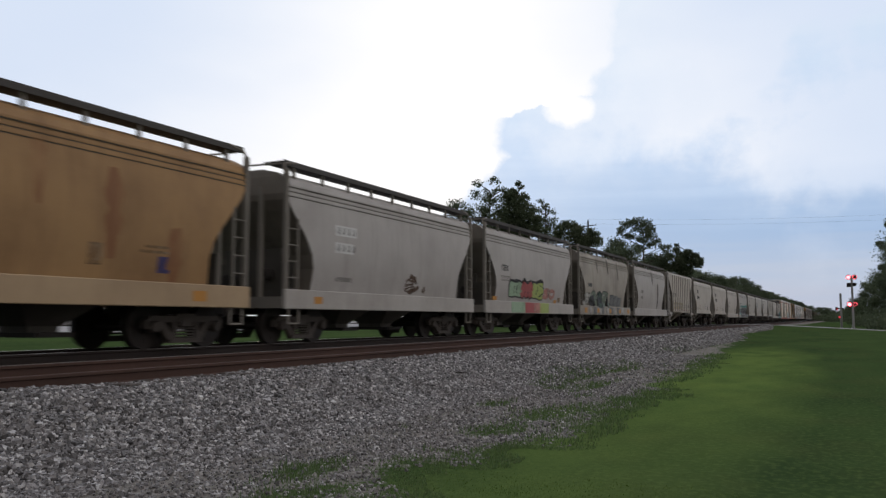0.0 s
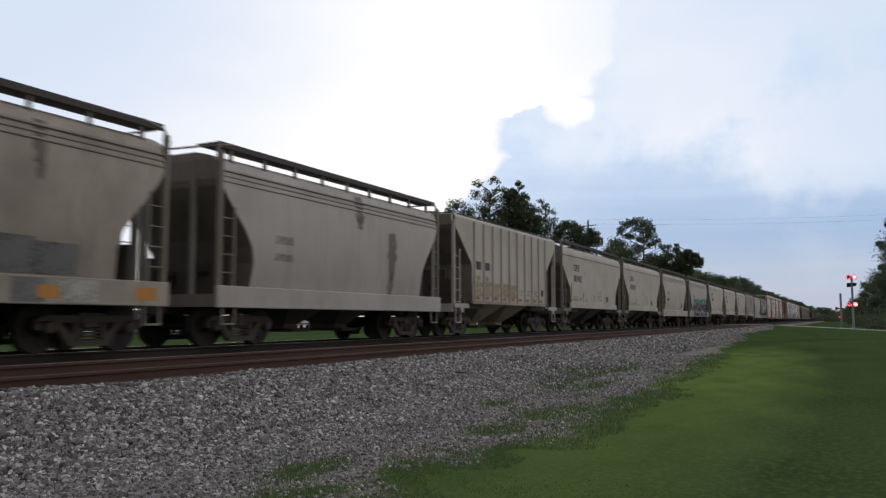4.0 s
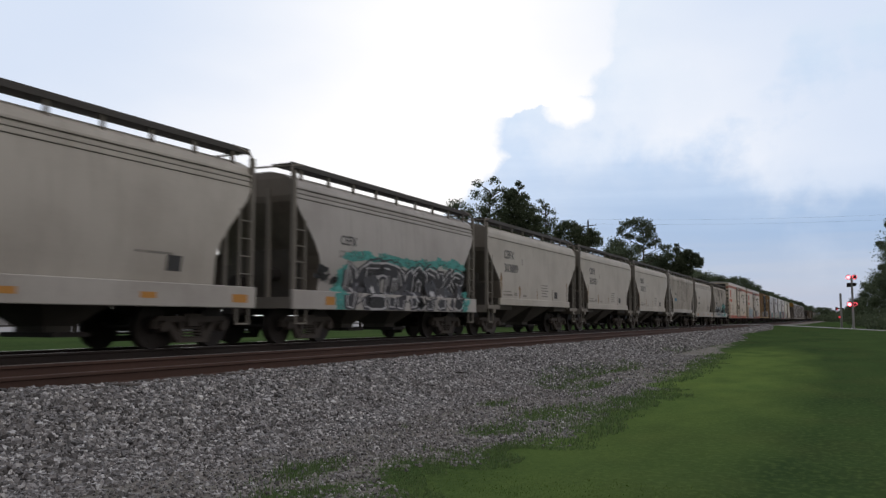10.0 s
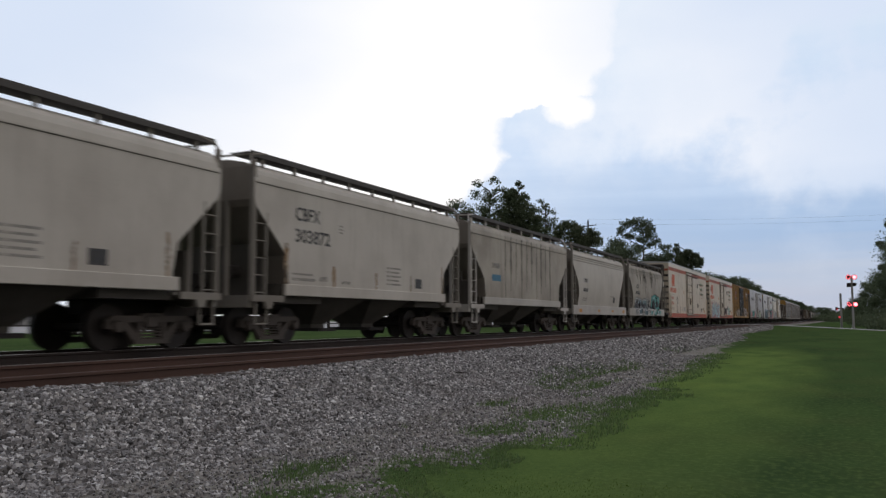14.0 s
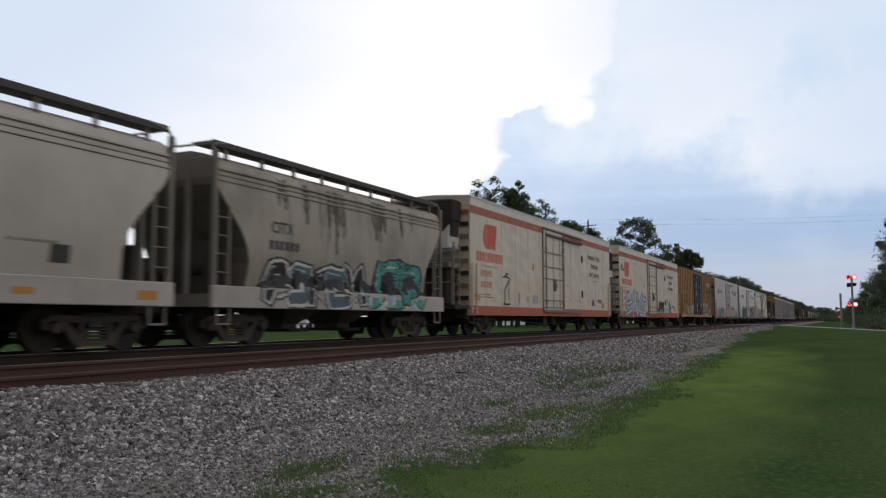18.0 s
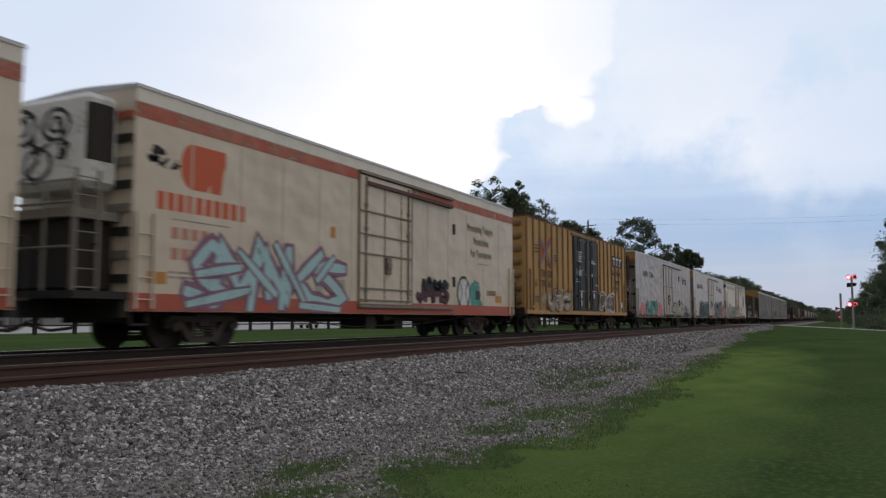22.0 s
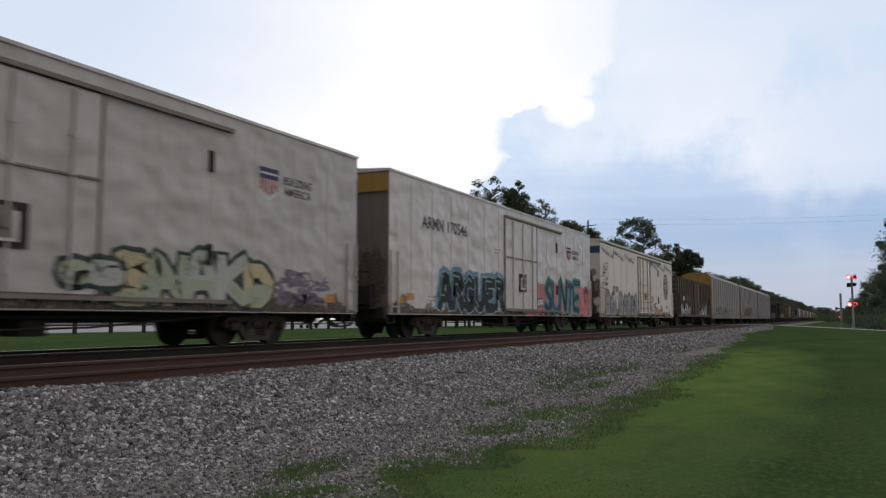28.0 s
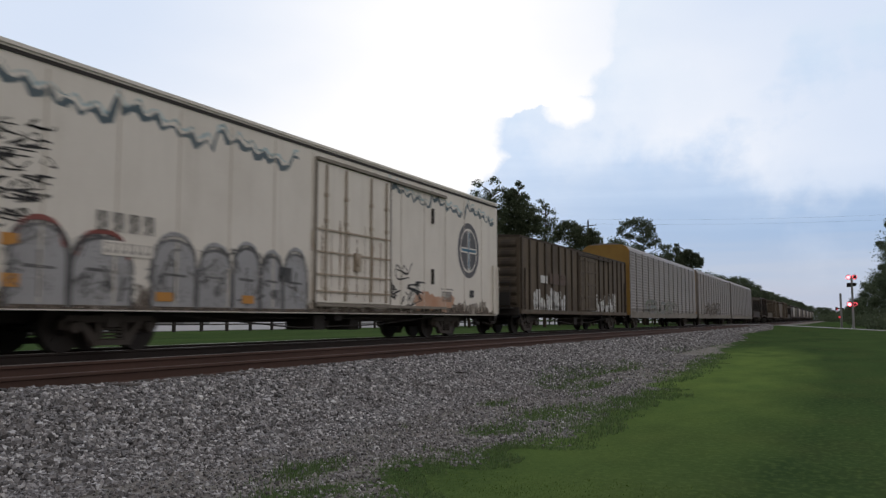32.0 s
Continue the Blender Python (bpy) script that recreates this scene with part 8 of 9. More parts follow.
        piece(c, RW, "JAMS", 1.5, 3.9, 1.10, 2.0, [G_BLACK], G_BLACK, "black block letters sprayed on the side", w=0.40, edge=1.1, over=0.03, seed=75, lower=worn(paint("spray_maroon", (0.10, 0.03, 0.05), (0.05, 0.03, 0.03), 0.3, 0.2), 0.9))
        bm = bmesh.new()
        rnd = random.Random(9)
        blob(bm, 5.1, 1.55, 0.58, 0.60, RW + 0.004, 0, rnd, 26, 0.02)
        blob(bm, 5.1, 1.55, 0.48, 0.50, RW + 0.007, 1, rnd, 26, 0.02)
        ribbon(bm, smooth_line([(4.75, 1.95), (4.95, 1.55), (4.75, 1.15)]), 0.05, RW + 0.010, 2, 0.1, rnd)
        ribbon(bm, smooth_line([(5.45, 1.95), (5.25, 1.55), (5.45, 1.15)]), 0.05, RW + 0.010, 2, 0.1, rnd)
        blob(bm, 6.1, 1.5, 0.5, 0.55, RW + 0.003, 3, rnd, 20, 0.15)
        blob(bm, 6.3, 1.1, 0.55, 0.3, RW + 0.0035, 3, rnd, 20, 0.15)
        finish_paint("graffiti", bm, [G_BLACK, G_WHITE, G_BLACK, G_TEAL], c, "sprayed white ball with turquoise trail")
        scribble(c, RW, -9.5, -8.9, 3.5, 4.0, G_BLACK, 14, 6, "black spray scrawl", 0.06)
    for k in range(3):
        bars(c, "stain", [(-1.6 + 1.0 * k, 1.1, 0.06, 3.3)], RW + 0.055, S_RUST)


def dress_white():
    for n in (19, 20):
        c = TRAIN[n]
        h = 10.9
        side_seams(c, 2 * h, RW - 0.006, 0.84, 4.95, 15, P_SEAM, n)
        words = ("ARMN", "170646") if n == 19 else ("ARMN", "170546")
        lettering(c, words[0], -8.72, 3.56, 0.42, RW, P_INK, 1.0)
        lettering(c, words[1], -6.92, 3.56, 0.42, RW, P_INK, 1.0)
        # shield emblem and painted-out slogan
        bm = bmesh.new()
        rnd = random.Random(2)
        blob(bm, 7.02, 3.78, 0.36, 0.38, RW + 0.004, 0, rnd, 16, 0.02)
        finish_paint("emblem", bm, [G_WHITE], c, "small faded shield emblem")
        bars(c, "emblem", [(6.68, 3.90, 0.70, 0.10), (6.68, 4.06, 0.70, 0.10)], RW + 0.006, G_VIOLET, "dark blue bars of the shield emblem")
        lettering(c, "BUILDING", 7.58, 3.86, 0.20, RW, P_INK, 0.95)
        lettering(c, "AMERICA", 7.62, 3.60, 0.20, RW, P_INK, 0.95)
        bars(c, "emblem", [(6.70 + 0.115 * k, 3.50 + 0.05 * abs(k - 2.5), 0.055, 0.40 - 0.05 * abs(k - 2.5)) for k in range(6)], RW + 0.007, G_REDS, "red stripes of the shield emblem")
        bars(c, "latch", [(5.0, 3.75, 0.12, 0.45), (5.0, 1.75, 0.12, 0.45)], RW, M_STEEL_DARK, "black latch plates", 0.05)
        bars(c, "placard", [(-9.75, 1.20, 0.5, 0.22)], RW, P_ORANGE, "orange tag plate")
        bars(c, "reflector", [(-10.3, 1.10, 0.4, 0.18), (-1.9, 1.2, 0.5, 0.2), (8.0, 1.0, 0.45, 0.2), (9.4, 1.05, 0.45, 0.2)], RW, P_ORANGE)
        bars(c, "stencil", [(-8.3, 1.2, 1.0, 0.05), (-8.3, 1.32, 0.9, 0.05), (-2.6, 3.3, 0.6, 0.05), (-2.6, 3.18, 0.5, 0.05)], RW, P_INKG)
        part("end_band", ("endband", n), lambda bm: box(bm, -1.59, 1.59, -h - 0.015, -h + 0.02, 4.45, 5.0), P_RACKY, c, "ochre band on the end")
        bars(c, "lock_plate", [(-0.1, 1.75, 0.85, 0.75)], RW + 0.06, M_STEEL_DARK, "dark lock recess of the door", 0.02)
        bars(c, "lock_plate", [(0.05, 1.85, 0.5, 0.5)], RW + 0.083, P_WHITE, "", 0.03)
    c = TRAIN[19]
    bm = bmesh.new()
    rnd = random.Random(6)
    for k, (y, r) in enumerate(((-9.0, 0.6), (-8.2, 0.5), (-3.4, 0.75), (-2.8, 0.6), (-9.2, 0.3))):
        blob(bm, y, 1.35, r, r * 0.75, RW + 0.002 + 0.0002 * k, 0, rnd, 20, 0.15)
    finish_paint("graffiti", bm, [G_PINK], c, "pink-red spray cloud")
    piece(c, RW, "CUSTO", -7.8, -3.95, 1.0, 1.98, [G_TEAL, G_TEAL], G_DKGREEN, "turquoise spray letters on a red cloud", w=0.42, edge=1.18, seed=81, halo=G_PALE, halo_w=1.4)
    bottle = worn(paint("spray_bottle_green", (0.035, 0.055, 0.045), (0.06, 0.06, 0.055), 0.4, 0.3), 0.9)
    celadon = worn(paint("spray_celadon", (0.36, 0.40, 0.30), (0.24, 0.27, 0.20), 0.4, 0.3), 0.9)
    straw = worn(paint("spray_straw", (0.50, 0.44, 0.27), (0.36, 0.30, 0.2), 0.4, 0.3), 0.9)
    ash = worn(paint("spray_ash", (0.43, 0.45, 0.42), (0.3, 0.3, 0.28), 0.4, 0.3), 0.9)
    piece(c, RW + 0.052, "OB", 1.4, 2.75, 1.15, 1.72, [celadon, ash], bottle, "green-grey spray letters with dark edges", w=0.34, edge=1.5, seed=83, halo=bottle, halo_w=1.9)
    piece(c, RW, "BNAKD", 2.6, 7.15, 0.82, 1.98, [straw, celadon, ash, ash, straw], bottle, "spray letters in straw and pale green with dark edges", w=0.36, edge=1.28, over=0.08, seed=87, halo=bottle, halo_w=1.65, lower=celadon, arch=0.12)
    scribble(c, RW, 7.3, 9.2, 0.95, 1.75, worn(paint("spray_dusk", (0.17, 0.15, 0.20), (0.3, 0.28, 0.3), 0.5, 0.3), 0.7), 85, 14, "dusky violet spray scrawl", 0.09)
    cooling_unit(c, 10.9, M_STEEL_DARK, True)
    c = TRAIN[20]
    azure = worn(paint("spray_azure", (0.13, 0.27, 0.38), (0.12, 0.2, 0.27), 0.3, 0.2), 0.9)
    aqua = worn(paint("spray_aqua", (0.22, 0.42, 0.43), (0.15, 0.3, 0.32), 0.3, 0.2), 0.9)
    ink = worn(paint("spray_ink", (0.018, 0.022, 0.026), (0.04, 0.04, 0.042), 0.3, 0.2), 0.95)
    piece(c, RW, "ARGUER", -7.5, -1.65, 0.80, 2.30, [ink], G_PALE, "tall black spray letters with pale and bright blue edges", w=0.40, edge=1.2, over=0.04, seed=91, halo=azure, halo_w=1.62, lift=0.07, shine=aqua)
    bm = bmesh.new()
    rnd = random.Random(16)
    for k in range(26):
        blob(bm, 1.5 + 9.0 * (k % 13) / 12, 1.12 + 0.55 * (k // 13) + 0.25 * math.sin(math.pi * (k % 13) / 12) + rnd.uniform(-.1, .12), rnd.uniform(.5, .8), rnd.uniform(.36, .52), RW + 0.002 + 0.00007 * k, 0, rnd, 20, 0.2)
    finish_paint("graffiti", bm, [G_PINK], c, "broad pink spray cloud")
    jade = worn(paint("spray_jade", (0.09, 0.30, 0.25), (0.06, 0.2, 0.18), 0.3, 0.2), 0.92)
    navy = worn(paint("spray_navy", (0.035, 0.045, 0.10), (0.03, 0.03, 0.05), 0.3, 0.2), 0.92)
    piece(c, RW, "SUNTE", 3.3, 8.7, 0.80, 2.62, [navy, G_VIOLET, ink, G_VIOLET, navy], jade, "dark blue spray letters edged in jade", w=0.26, edge=1.75, over=0.12, seed=97, slant=0.08, jit=0.07, halo=jade, halo_w=1.9, shine=jade)
    piece(c, RW + 0.004, "SR", 2.35, 3.05, 1.15, 1.55, [G_WHITE], ink, "small white letters with a black edge", w=0.30, edge=1.8, seed=98)
    scribble(c, RW, 9.5, 10.3, 1.5, 2.3, worn(paint("spray_wine", (0.16, 0.05, 0.06), (0.3, 0.12, 0.12), 0.4, 0.3), 0.85), 99, 9, "wine-red spray scrawl", 0.05)
    part("end_post", ("endpost20",), lambda bm: (box(bm, -1.5, -1.35, -10.98, -10.9, 1.0, 4.4), box(bm, 0.2, 0.35, -10.98, -10.9, 1.0, 2.6)), P_WHITE, c)


def dress_bone():
    c = TRAIN[21]
    h = 10.85
    side_seams(c, 2 * h, RW - 0.006, 0.84, 4.95, 14, P_SEAM, 21)
    bars(c, "roof_edge", [(-h, 4.95, 2 * h, 0.07)], RW, M_STEEL_DARK, "dark roof edge", 0.02)
    bars(c, "brand_letters", [(-8.2 + 0.37 * k, 2.22, 0.26, 0.36) for k in range(4)], RW + 0.012, P_INKG, "four dark letters painted out as bars")
    bars(c, "number_panel", [(-8.05, 1.78, 1.2, 0.27)], RW + 0.014, P_BONE)
    bars(c, "stencil", [(-8.0 + 0.19 * k, 1.82, 0.12, 0.2) for k in range(6)], RW + 0.018, P_INKG)
    rnd = random.Random(23)
    bm = bmesh.new()
    for a, b in ((-10.7, -1.9), (2.3, 10.7)):
        n = int((b - a) / 0.16)
        period = 2.75
        pts = []
        for i in range(n):
            y = a + i * 0.16
            ph = (y - a) % period / period
            pts.append((y, 4.66 - 0.40 * ph ** 0.8 + 0.10 * (1 if i % 3 == 0 else -0.6 if i % 3 == 1 else 0) + rnd.uniform(-.05, .05)))
        ribbon(bm, pts, 0.115, RW + 0.004, 0, 0.7, rnd)
        ribbon(bm, [(y + 0.05, z + 0.16 + rnd.uniform(-.05, .05)) for y, z in pts], 0.05, RW + 0.003, 1, 0.9, rnd)
    finish_paint("graffiti", bm, [paint("spray_slate_blue", (0.085, 0.12, 0.14), (0.2, 0.22, 0.22), 0.6, 0.3), G_PALE], c, "wavy blue-grey sprayed line below the roof")
    bm = bmesh.new()
    for k, (y0, y1) in enumerate(((-9.9, -8.75), (-8.7, -7.35), (-6.85, -5.65), (-5.6, -4.55), (-4.5, -3.6), (-3.55, -2.75), (-2.7, -1.75))):
        cy, ry = (y0 + y1) / 2, (y1 - y0) / 2
        top = 2.22 - 0.12 * (k % 2)
        outl = [(y0, 0.86), (y0, top - 0.5), (cy - ry * 0.7, top - 0.12), (cy, top), (cy + ry * 0.7, top - 0.12), (y1, top - 0.5), (y1, 0.86)]
        v = [bm.verts.new((RW + 0.003, y, z)) for y, z in smooth_line(outl, 3)]
        f = bm.faces.new(v)
        f.material_index = 0
        ribbon(bm, smooth_line(outl, 4), 0.12, RW + 0.007, 1, 0.15, rnd)
        ribbon(bm, smooth_line([(y0 + .1, top - 0.35), (cy - ry * 0.6, top - 0.02), (cy, top + 0.1), (cy + ry * 0.6, top - 0.02), (y1 - .1, top - 0.35)], 4), 0.09, RW + 0.006, 2 if k < 2 else 0, 0.2, rnd)
        ribbon(bm, [(cy - ry * 0.5, 1.5), (cy + ry * 0.5, 1.48)], 0.07, RW + 0.009, 1, 0.3, rnd)
        if k % 2 == 0:
            ribbon(bm, [(cy, 1.0), (cy, 1.75)], 0.06, RW + 0.010, 1, 0.3, rnd)
        else:
            blob(bm, cy + 0.1, 1.2, 0.14, 0.12, RW + 0.010, 1, rnd, 12, 0.2)
    finish_paint("graffiti", bm, [G_SILVER, worn(paint("spray_charcoal", (0.08, 0.08, 0.082), (0.25, 0.25, 0.25), 0.5, 0.4), 0.55), paint("spray_dull_red", (0.22, 0.06, 0.05), (0.3, 0.2, 0.18), 0.4, 0.3)], c, "row of silver sprayed arches with charcoal edges")
    for k in range(9):
        drips(c, RW + 0.055, [(-1.6 + 0.42 * k, 3.2 - 0.2 * (k % 3), 1.1 + 0.1 * (k % 2), 0.05 + 0.03 * (k % 2))], S_RUST, "rust run from the door bars", 60 + k)
    for k in range(5):
        scribble(c, RW, -10.6 + 0.1 * k, -9.5 + 0.12 * k, 2.0 + 0.38 * k, 2.4 + 0.38 * k, G_BLACK, 41 + k, 7, "tangle of thin black spray lines", 0.028)
    for k in range(8):
        scribble(c, RW + 0.012, -9.9 + k, -9.2 + k, 1.05, 2.0, worn(paint("spray_grey_line", (0.11, 0.11, 0.112), (0.3, 0.3, 0.3), 0.5, 0.4), 0.6), 47 + k, 5, "thin grey spray lines over the arches", 0.03)
    scribble(c, RW, 2.2, 4.4, 1.1, 2.2, G_BLACK, 43, 12, "thin black spray scrawl", 0.04)
    bm = bmesh.new()
    for k in range(6):
        blob(bm, 4.3 + 0.45 * k, 1.2 + rnd.uniform(-.1, .1), 0.35, 0.25, RW + 0.002 + 0.0002 * k, 0, rnd, 16, 0.3)
    finish_paint("graffiti", bm, [paint("spray_faded_orange", (0.42, 0.22, 0.13), (0.55, 0.5, 0.42), 0.7, 0.4)], c, "faded orange spray patch")
    # round emblem, without its letters
    bm = bmesh.new()
    for r, idx, dx in ((1.0, 0, 0.004), (0.80, 1, 0.006), (0.74, 0, 0.008)):
        blob(bm, 8.12, 3.08, r * 0.92, r, RW + dx, idx, rnd, 36, 0.0)
    for pts in ([(8.12, 2.45), (8.12, 3.72)], [(7.55, 3.08), (8.69, 3.08)]):
        ribbon(bm, pts, 0.26, RW + 0.011, 1, 0, rnd)
        ribbon(bm, pts, 0.13, RW + 0.013, 2, 0, rnd)
    finish_paint("emblem", bm, [paint("emblem_charcoal", (0.09, 0.09, 0.10), (0.2, 0.19, 0.18), 0.4, 0.3), P_BONE, G_BLUE], c, "round dark emblem with a pale cross")
    bars(c, "latch", [(5.15, 3.75, 0.12, 0.5), (5.15, 1.75, 0.12, 0.5)], RW, M_STEEL_DARK, "black latch plates", 0.05)
    bars(c, "stencil", [(5.9, 1.6, 0.9, 0.05), (5.95, 1.2, 0.75, 0.35)], RW, P_INKG)
    bars(c, "placard", [(8.2, 1.4, 0.35, 0.25), (-2.9, 1.5, 0.5, 0.35)], RW + 0.012, P_INK)
    bars(c, "reflector", [(-10.0, 1.13, 0.32, 0.22), (-10.03, 1.8, 0.3, 0.2), (-6.74, 0.96, 0.45, 0.18), (-4.2, 0.96, 0.4, 0.18)], RW + 0.013, P_ORANGE, "yellow reflector patches")
    part("end_band", ("endband", 21), lambda bm: box(bm, -1.59, 1.59, -h - 0.015, -h + 0.02, 4.35, 4.75), paint("navy_band", (0.035, 0.075, 0.115), (0.06, 0.09, 0.11), 0.4, 0.3), c, "dark blue band on the end")
    part("roof_end", ("roofend", 21), lambda bm: prism_x(bm, [(-1.6, 5.0), (1.6, 5.0), (0.8, 5.16), (0, 5.2), (-0.8, 5.16)], -h - 0.01, -h + 0.05), P_BONE, c)
    part("brake_platform", ("brakeplat", 21), lambda bm: (box(bm, -0.6, 0.9, -h - 0.55, -h, 1.9, 1.97), box(bm, 0.55, 0.65, -h - 0.5, -h - 0.4, 1.0, 3.4), box(bm, -0.3, -0.2, -h - 0.5, -h - 0.4, 1.0, 3.3), tube(bm, (-0.3, -h - 0.45, 2.9), (0.6, -h - 0.45, 2.9), 0.03), tube(bm, (-0.3, -h - 0.45, 2.5), (0.6, -h - 0.45, 2.5), 0.03)), M_STEEL_DARK, c)


def dress_boxcars():
    c = TRAIN[18]
    # crossed bars emblem
    bm = bmesh.new()
    rnd = random.Random(1)
    for (a, b), idx, dx in ((((-7.3, 4.38), (-5.75, 3.25)), 0, 0.002), (((-7.3, 4.20), (-5.75, 3.05)), 1, 0.003), (((-7.3, 3.25), (-5.75, 4.38)), 1, 0.005), (((-7.3, 3.05), (-5.75, 4.20)), 0, 0.004)):
        ribbon(bm, [a, ((a[0] + b[0]) / 2, (a[1] + b[1]) / 2), b], 0.2, BW + dx, idx, 0, rnd)
    finish_paint("emblem", bm, [paint("faded_blue", (0.12, 0.17, 0.24), GRIME, 0.3, 0.2), paint("emblem_red", (0.40, 0.05, 0.035), GRIME, 0.2, 0.2)], c, "crossed blue and red bars emblem")
    lettering(c, "TB", -7.1, 2.55, 0.32, BW, P_SOOTRIB, 1.05)
    lettering(c, "OX", -6.24, 2.55, 0.32, BW, P_SOOTRIB, 1.05)
    for k, two in enumerate(("6", "70", "36")):
        lettering(c, two, -7.92 + 0.845 * k, 2.08, 0.32, BW, P_SOOTRIB, 1.05)
    bars(c, "stencil", [(-8.1, 3.6 + 0.14 * k, 0.7, 0.06) for k in range(3)] + [(-5.2, 3.35 + 0.12 * k, 0.6, 0.05) for k in range(3)] + [(-8.2, 1.4 + 0.1 * k, 0.8, 0.05) for k in range(3)], BW, P_BROWN)
    bars(c, "logo_panel", [(5.63, 3.72, 2.4, 0.66)], BW, G_BLACK, "black panel of the owner's emblem")
    bars(c, "emblem", [(5.8 + 0.7 * k, 4.16, 0.6, 0.12) for k in range(3)] + [(6.02 + 0.7 * k, 3.82, 0.16, 0.34) for k in range(3)], BW + 0.004, G_WHITE, "white letters reduced to bars")
    lettering(c, "Railcar Pooling", 5.25, 3.22, 0.32, BW + 0.026, P_SOOTRIB, 0.86)
    lettering(c, "Experts", 6.05, 2.72, 0.30, BW + 0.026, P_SOOTRIB, 0.95)
    bars(c, "stencil", [(5.95, 2.35, 1.3, 0.2)], BW, P_BROWN)
    chalk = worn(paint("spray_chalk", (0.34, 0.30, 0.25), (0.36, 0.26, 0.14), 0.5, 0.4), 0.7)
    umber = worn(paint("spray_umber", (0.10, 0.075, 0.06), (0.2, 0.14, 0.08), 0.5, 0.4), 0.8)
    piece(c, BW + 0.058, "UEC", -6.3, -3.0, 0.98, 1.98, [chalk], umber, "washed grey spray letters with thin dark edges", w=0.44, edge=1.10, over=0.02, seed=107, shine=G_WHITE)
    mocha = worn(paint("spray_mocha", (0.13, 0.09, 0.065), (0.20, 0.16, 0.12), 0.5, 0.3), 0.85)
    piece(c, BW + 0.058, "PXG", 2.65, 5.75, 1.0, 2.15, [mocha], G_WHITE, "brown spray letters with pale edges", w=0.34, edge=1.35, over=0.06, seed=103, jit=0.07, halo=G_WHITE, halo_w=1.5, shine=G_WHITE)
    bm = bmesh.new()
    for k in range(13):
        p = -7.3 + 0.4 * k
        top = 1.75 + 0.25 * math.sin(k * 1.7)
        ribbon(bm, [(p, 1.02), (p + rnd.uniform(-.1, .1), 1.4), (p + 0.05, top)], 0.36, BW + 0.002 + 0.0002 * k, k % 3, 0.3, rnd)
    for pts in ([(-5.6, 1.95), (-4.9, 2.08), (-4.2, 1.88), (-3.6, 1.98), (-2.9, 2.06), (-2.4, 1.86)], [(-5.0, 2.4), (-4.95, 2.0), (-5.3, 1.7)], [(-3.3, 2.0), (-3.25, 1.5), (-3.5, 1.2)], [(-4.3, 1.9), (-4.25, 1.3), (-4.4, 1.05)], [(-2.6, 1.85), (-2.5, 1.4), (-2.7, 1.1)], [(-6.6, 1.8), (-6.0, 1.9), (-5.9, 1.2)]):
        ribbon(bm, smooth_line(pts, 4), 0.045, BW + 0.008, 3, 0.3, rnd)
    finish_paint("graffiti", bm, [worn(paint("washed_mint", (0.36, 0.36, 0.20), (0.38, 0.26, 0.10), 0.5, 0.5), 0.45), worn(paint("washed_lilac", (0.38, 0.30, 0.24), (0.38, 0.26, 0.10), 0.5, 0.5), 0.45), worn(paint("washed_grey", (0.42, 0.38, 0.30), (0.38, 0.26, 0.10), 0.5, 0.5), 0.5), worn(paint("washed_umber", (0.09, 0.07, 0.06), (0.2, 0.14, 0.08), 0.5, 0.5), 0.7)], c, "faded pastel spray wash with thin dark lines along the foot")
    bars(c, "placard", [(7.65, 1.30, 0.40, 0.33)], BW, G_WHITE, "pale square tag")
    bars(c, "reflector", [(-8.4, 1.1, 0.6, 0.12), (0.3, 1.2, 0.2, 0.3)], BW + 0.06, P_ORANGE)
    d = 1.52 + 0.105
    bars(c, "door_stencil", [(-1.75, 4.05 - 0.12 * k, 0.9 - 0.15 * (k % 2), 0.05) for k in range(5)] + [(0.95, 3.6, 0.8, 0.05), (0.95, 3.7, 0.5, 0.05), (-1.9, 2.5, 0.6, 0.05), (-1.9, 2.62, 0.4, 0.05)], d, G_WHITE, "white stencil lines on the black door")
    scribble(c, d, -1.8, -0.8, 2.7, 3.3, G_SILVER, 51, 9, "pale spray scrawl on the door", 0.05)
    bars(c, "door_stencil", [(-1.1, 1.7, 0.25, 0.3), (-1.15, 2.05, 0.6, 0.04), (-1.05, 1.3, 0.15, 0.3), (1.3, 1.75, 0.25, 0.25), (1.1, 2.1, 0.7, 0.04), (1.7, 2.45, 0.5, 0.05), (1.0, 2.9, 0.15, 0.15)], d, G_WHITE, "white stencil marks on the black door")
    for sgn in (-1,):
        part("end_post", ("ypost",), lambda bm: (box(bm, 1.3, 1.5, -9.1, -9.02, 0.9, 5.0)), P_YEL, c)
    c = TRAIN[22]
    rnd = random.Random(12)
    drips(c, BW, [(-7.7 + 0.33 * k, 1.4 + rnd.random() * 0.7, 0.95, 0.24) for k in range(14)] + [(1.5 + 0.33 * k, 1.3 + rnd.random() * 0.75, 0.95, 0.24) for k in range(16)], G_WHITE, "white paint splashed up from the foot", 14, "graffiti")
    bars(c, "number_panel", [(-6.85, 2.25, 0.9, 0.34)], BW, G_WHITE, "white number patch")
    bars(c, "number_panel", [(-5.6, 2.25, 2.6, 0.5)], BW, G_BROWN, "dark painted-out patch")
    c = TRAIN[23]
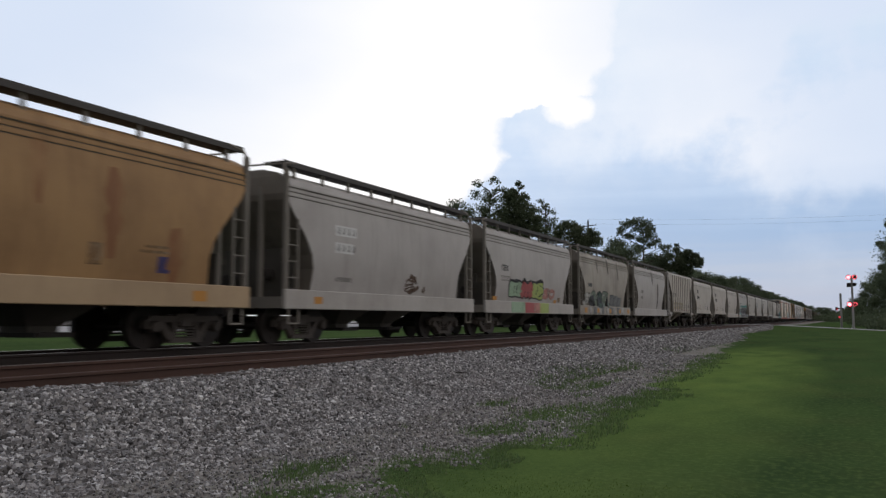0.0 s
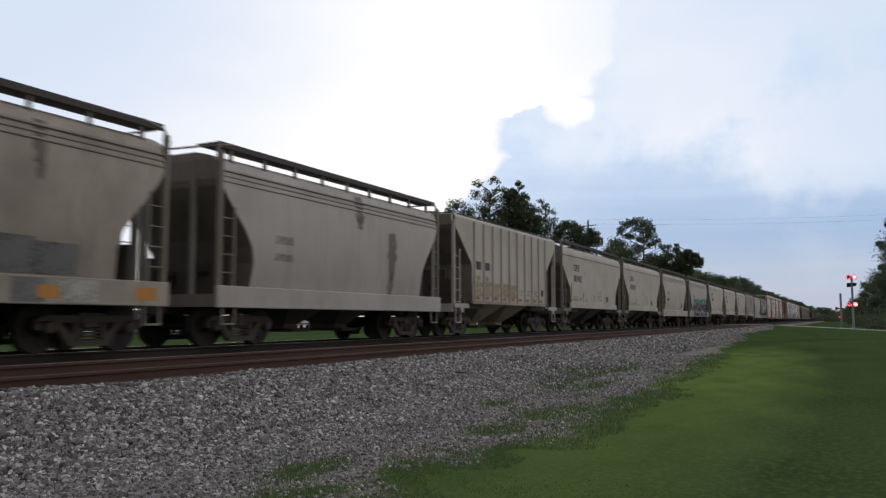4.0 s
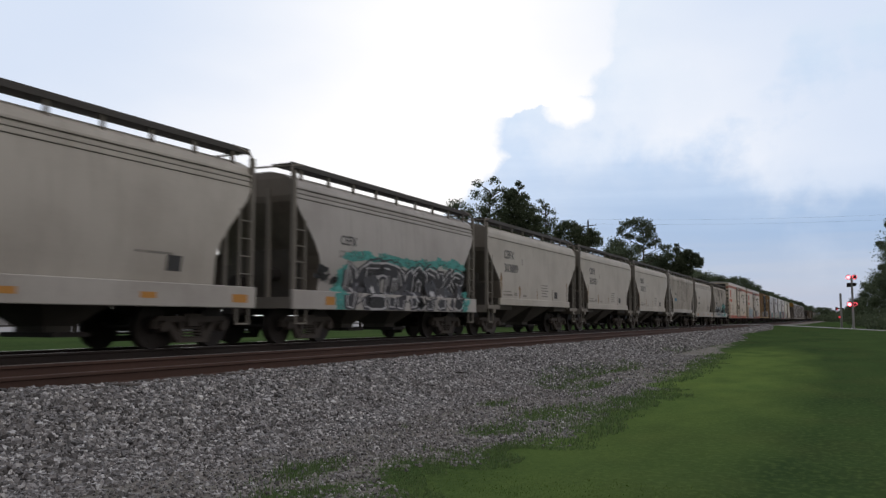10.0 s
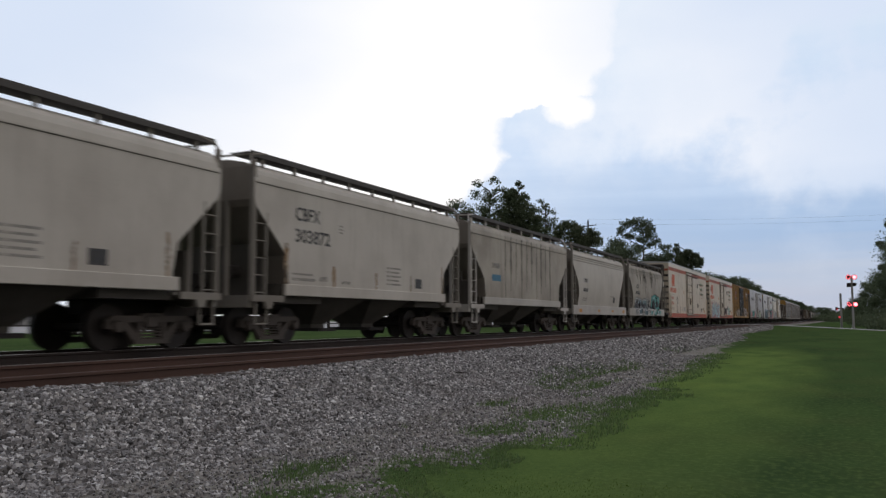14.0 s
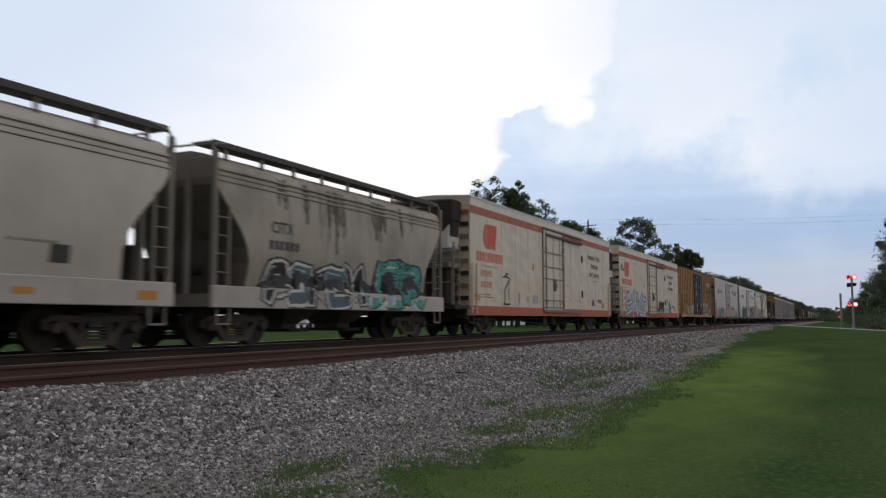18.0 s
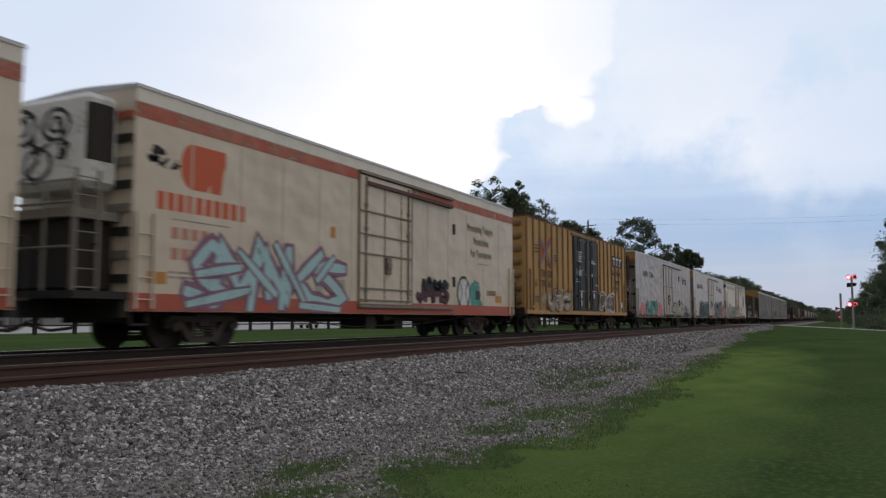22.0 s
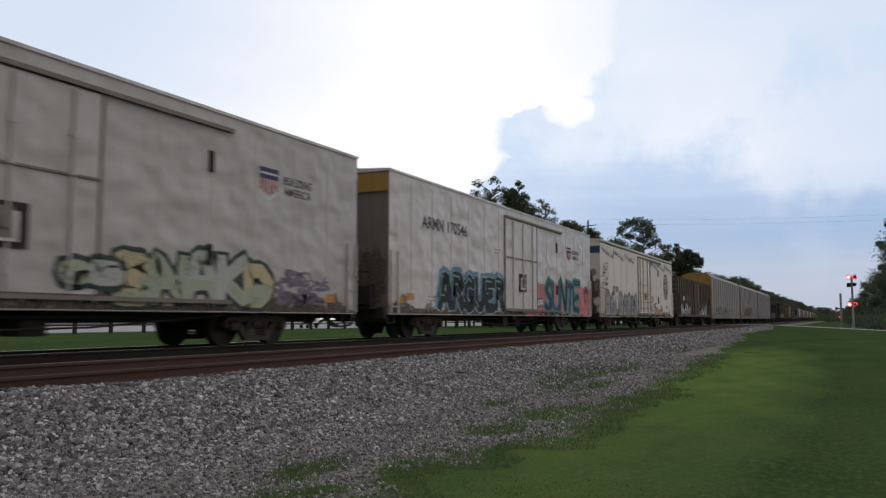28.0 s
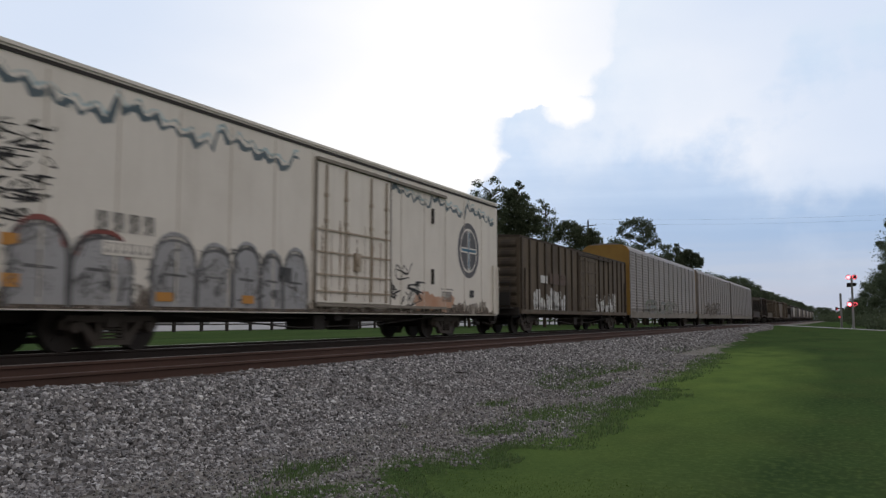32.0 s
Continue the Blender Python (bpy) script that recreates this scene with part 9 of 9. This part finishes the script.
    tag(c, 1.60, -8.5, 2.5, 1.1, 1.9, [worn(paint("spray_washed_green", (0.22, 0.27, 0.18), (0.26, 0.24, 0.22), 0.6, 0.5), 0.45), worn(paint("spray_washed_blue", (0.24, 0.29, 0.30), (0.26, 0.24, 0.22), 0.6, 0.5), 0.4)], P_RACK, None, 7, 113, "pale sprayed letters along the foot", w=0.26, edge=1.1)
    c = TRAIN[24]
    tag(c, 1.60, -8.5, 2.5, 1.2, 2.2, [P_BROWN, S_SOOT], P_RACK, None, 8, 117, "dull brown sprayed letters along the foot", w=0.2, edge=1.2)


S_ROAD = worn(paint("road_dirt", (0.13, 0.105, 0.085), (0.2, 0.17, 0.14), 0.6, 0.4, 0.9, scale=1.5), 0.55, 0.4)


def road_dirt(n, h, z0, x, seed):
    """Dirt thrown up on the side: overlapping splashes with ragged tops, thickest round the trucks."""
    rnd = random.Random(seed)
    for a, b in ((-h + 0.2, -h + 6.5), (-h + 6.5, 0), (0, h - 6.5), (h - 6.5, h - 0.2)):
        bm = bmesh.new()
        k = 0
        y = a
        while y < b:
            near = 1.0 if abs(abs(y) - h + 3.2) < 2.4 else 0.6
            blob(bm, y, z0 + 0.02, rnd.uniform(.25, .6), rnd.uniform(.12, .5) * near, x + 0.0006 + 0.00003 * k, 0, rnd, 16, 0.3)
            y += rnd.uniform(.15, .45)
            k += 1
        finish_paint("stain", bm, [S_ROAD], TRAIN[n], "brown road dirt splashed up from the wheels")


def end_dirt(n, h, top, seed, ink=None):
    """Brown dirt and rust thrown up on the leading end, in ragged overlapping splashes."""
    rnd = random.Random(seed)
    for layer in range(3):
        bm = bmesh.new()
        for k in range(16):
            blob(bm, rnd.uniform(-1.25, 1.25), 0.9 + (top - 0.9) * rnd.random() ** 1.5, rnd.uniform(.25, .45), rnd.uniform(.3, .6), 0.0, 0, rnd, 16, 0.35)
        if ink and layer == 2:
            for k in range(9):
                cy, cz = rnd.uniform(-.9, .8), rnd.uniform(2.7, 3.4)
                ribbon(bm, smooth_line([(cy + rnd.uniform(-.4, .4), cz + rnd.uniform(-.2, .2)) for _ in range(4)]), 0.04, 0.0, 1, 0.3, rnd)
        for k, v in enumerate(bm.verts):
            v.co = (max(-1.55, min(1.55, v.co.y)), -h - 0.004 - 0.001 * layer - 0.000003 * k, max(0.8, v.co.z))
        me = bpy.data.meshes.new("stain")
        bm.to_mesh(me)
        bm.free()
        me.materials.append(S_ROAD)
        me.materials.append(G_BLACK)
        ob = new("stain", me)
        ob.parent = TRAIN[n]
        tagged(ob, "brown dirt and rust splashed over the car's end")


end_dirt(21, 10.85, 3.3, 4, True)
end_dirt(20, 10.9, 2.4, 5)
for n, h, seed in ((19, 10.9, 1), (20, 10.9, 2), (21, 10.85, 3)):
    road_dirt(n, h, 0.78, RW, seed)
dress_hoppers()
dress_ivory(16, False)
dress_ivory(17, True)
dress_white()
dress_bone()
dress_boxcars()
build_ties()


# soot, brake dust, rust on car ends; shade also put into the colour
M_ENDS = paint("shaded_sooty_end_sheet", (0.20, 0.18, 0.155), (0.075, 0.062, 0.05), 0.5, 0.5, 0.85)


def shade_and_soil_ends():
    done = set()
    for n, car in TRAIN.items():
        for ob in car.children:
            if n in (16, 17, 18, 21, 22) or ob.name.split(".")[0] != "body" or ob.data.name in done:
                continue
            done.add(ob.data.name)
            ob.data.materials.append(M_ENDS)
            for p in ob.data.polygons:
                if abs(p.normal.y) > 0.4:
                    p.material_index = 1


shade_and_soil_ends()


# ---------------------------------------------------------------- how the train moves
def run(t):
    """Metres that the train has come nearer after t seconds; it slows a little."""
    return 9.934 * t - 0.0114 * t * t


def motions():
    for car, mid in CARS:
        walk(car, [(t, pose(TRAIN_X, mid - run(t), RAIL_Z)) for t in (0.0, 4.0, 8.0, 12.0, 16.0, 20.0, 24.0, 28.0, 32.0)])
    # all wheels roll alike: one turning for the leading and one for the trailing wheelsets of the trucks
    done = {}
    for w, dy in WHEELSETS:
        if dy not in done:
            walk(w, [(i / 30, Matrix.Translation((0, dy, WHEEL_R)) @ Matrix.Rotation(run(i / 30) / WHEEL_R, 4, "X")) for i in range(961)])
            done[dy] = w.animation_data
        else:
            w.rotation_mode = "QUATERNION"
            ad = w.animation_data_create()
            ad.action = done[dy].action
            ad.action_slot = done[dy].action_slot
    # red lamps flash left and right in turn: an added shutter covers the lens
    half, first = 0.614, 0.26
    for sh, side in SHUTTERS:
        rows, t, k = [], first, 0
        up, down = (Matrix.Translation((0, -0.06, 0.20)) @ Matrix.Rotation(radians(a), 4, "X") for a in (-88, 0))
        state = side == 0
        rows.append((0.0, up if state else down))
        while t < 31.9:
            rows.append((t - 0.034, up if state else down))
            state = not state
            rows.append((t + 0.034, up if state else down))
            t += half
        rows.append((32.0, up if state else down))
        walk(sh, rows)


motions()
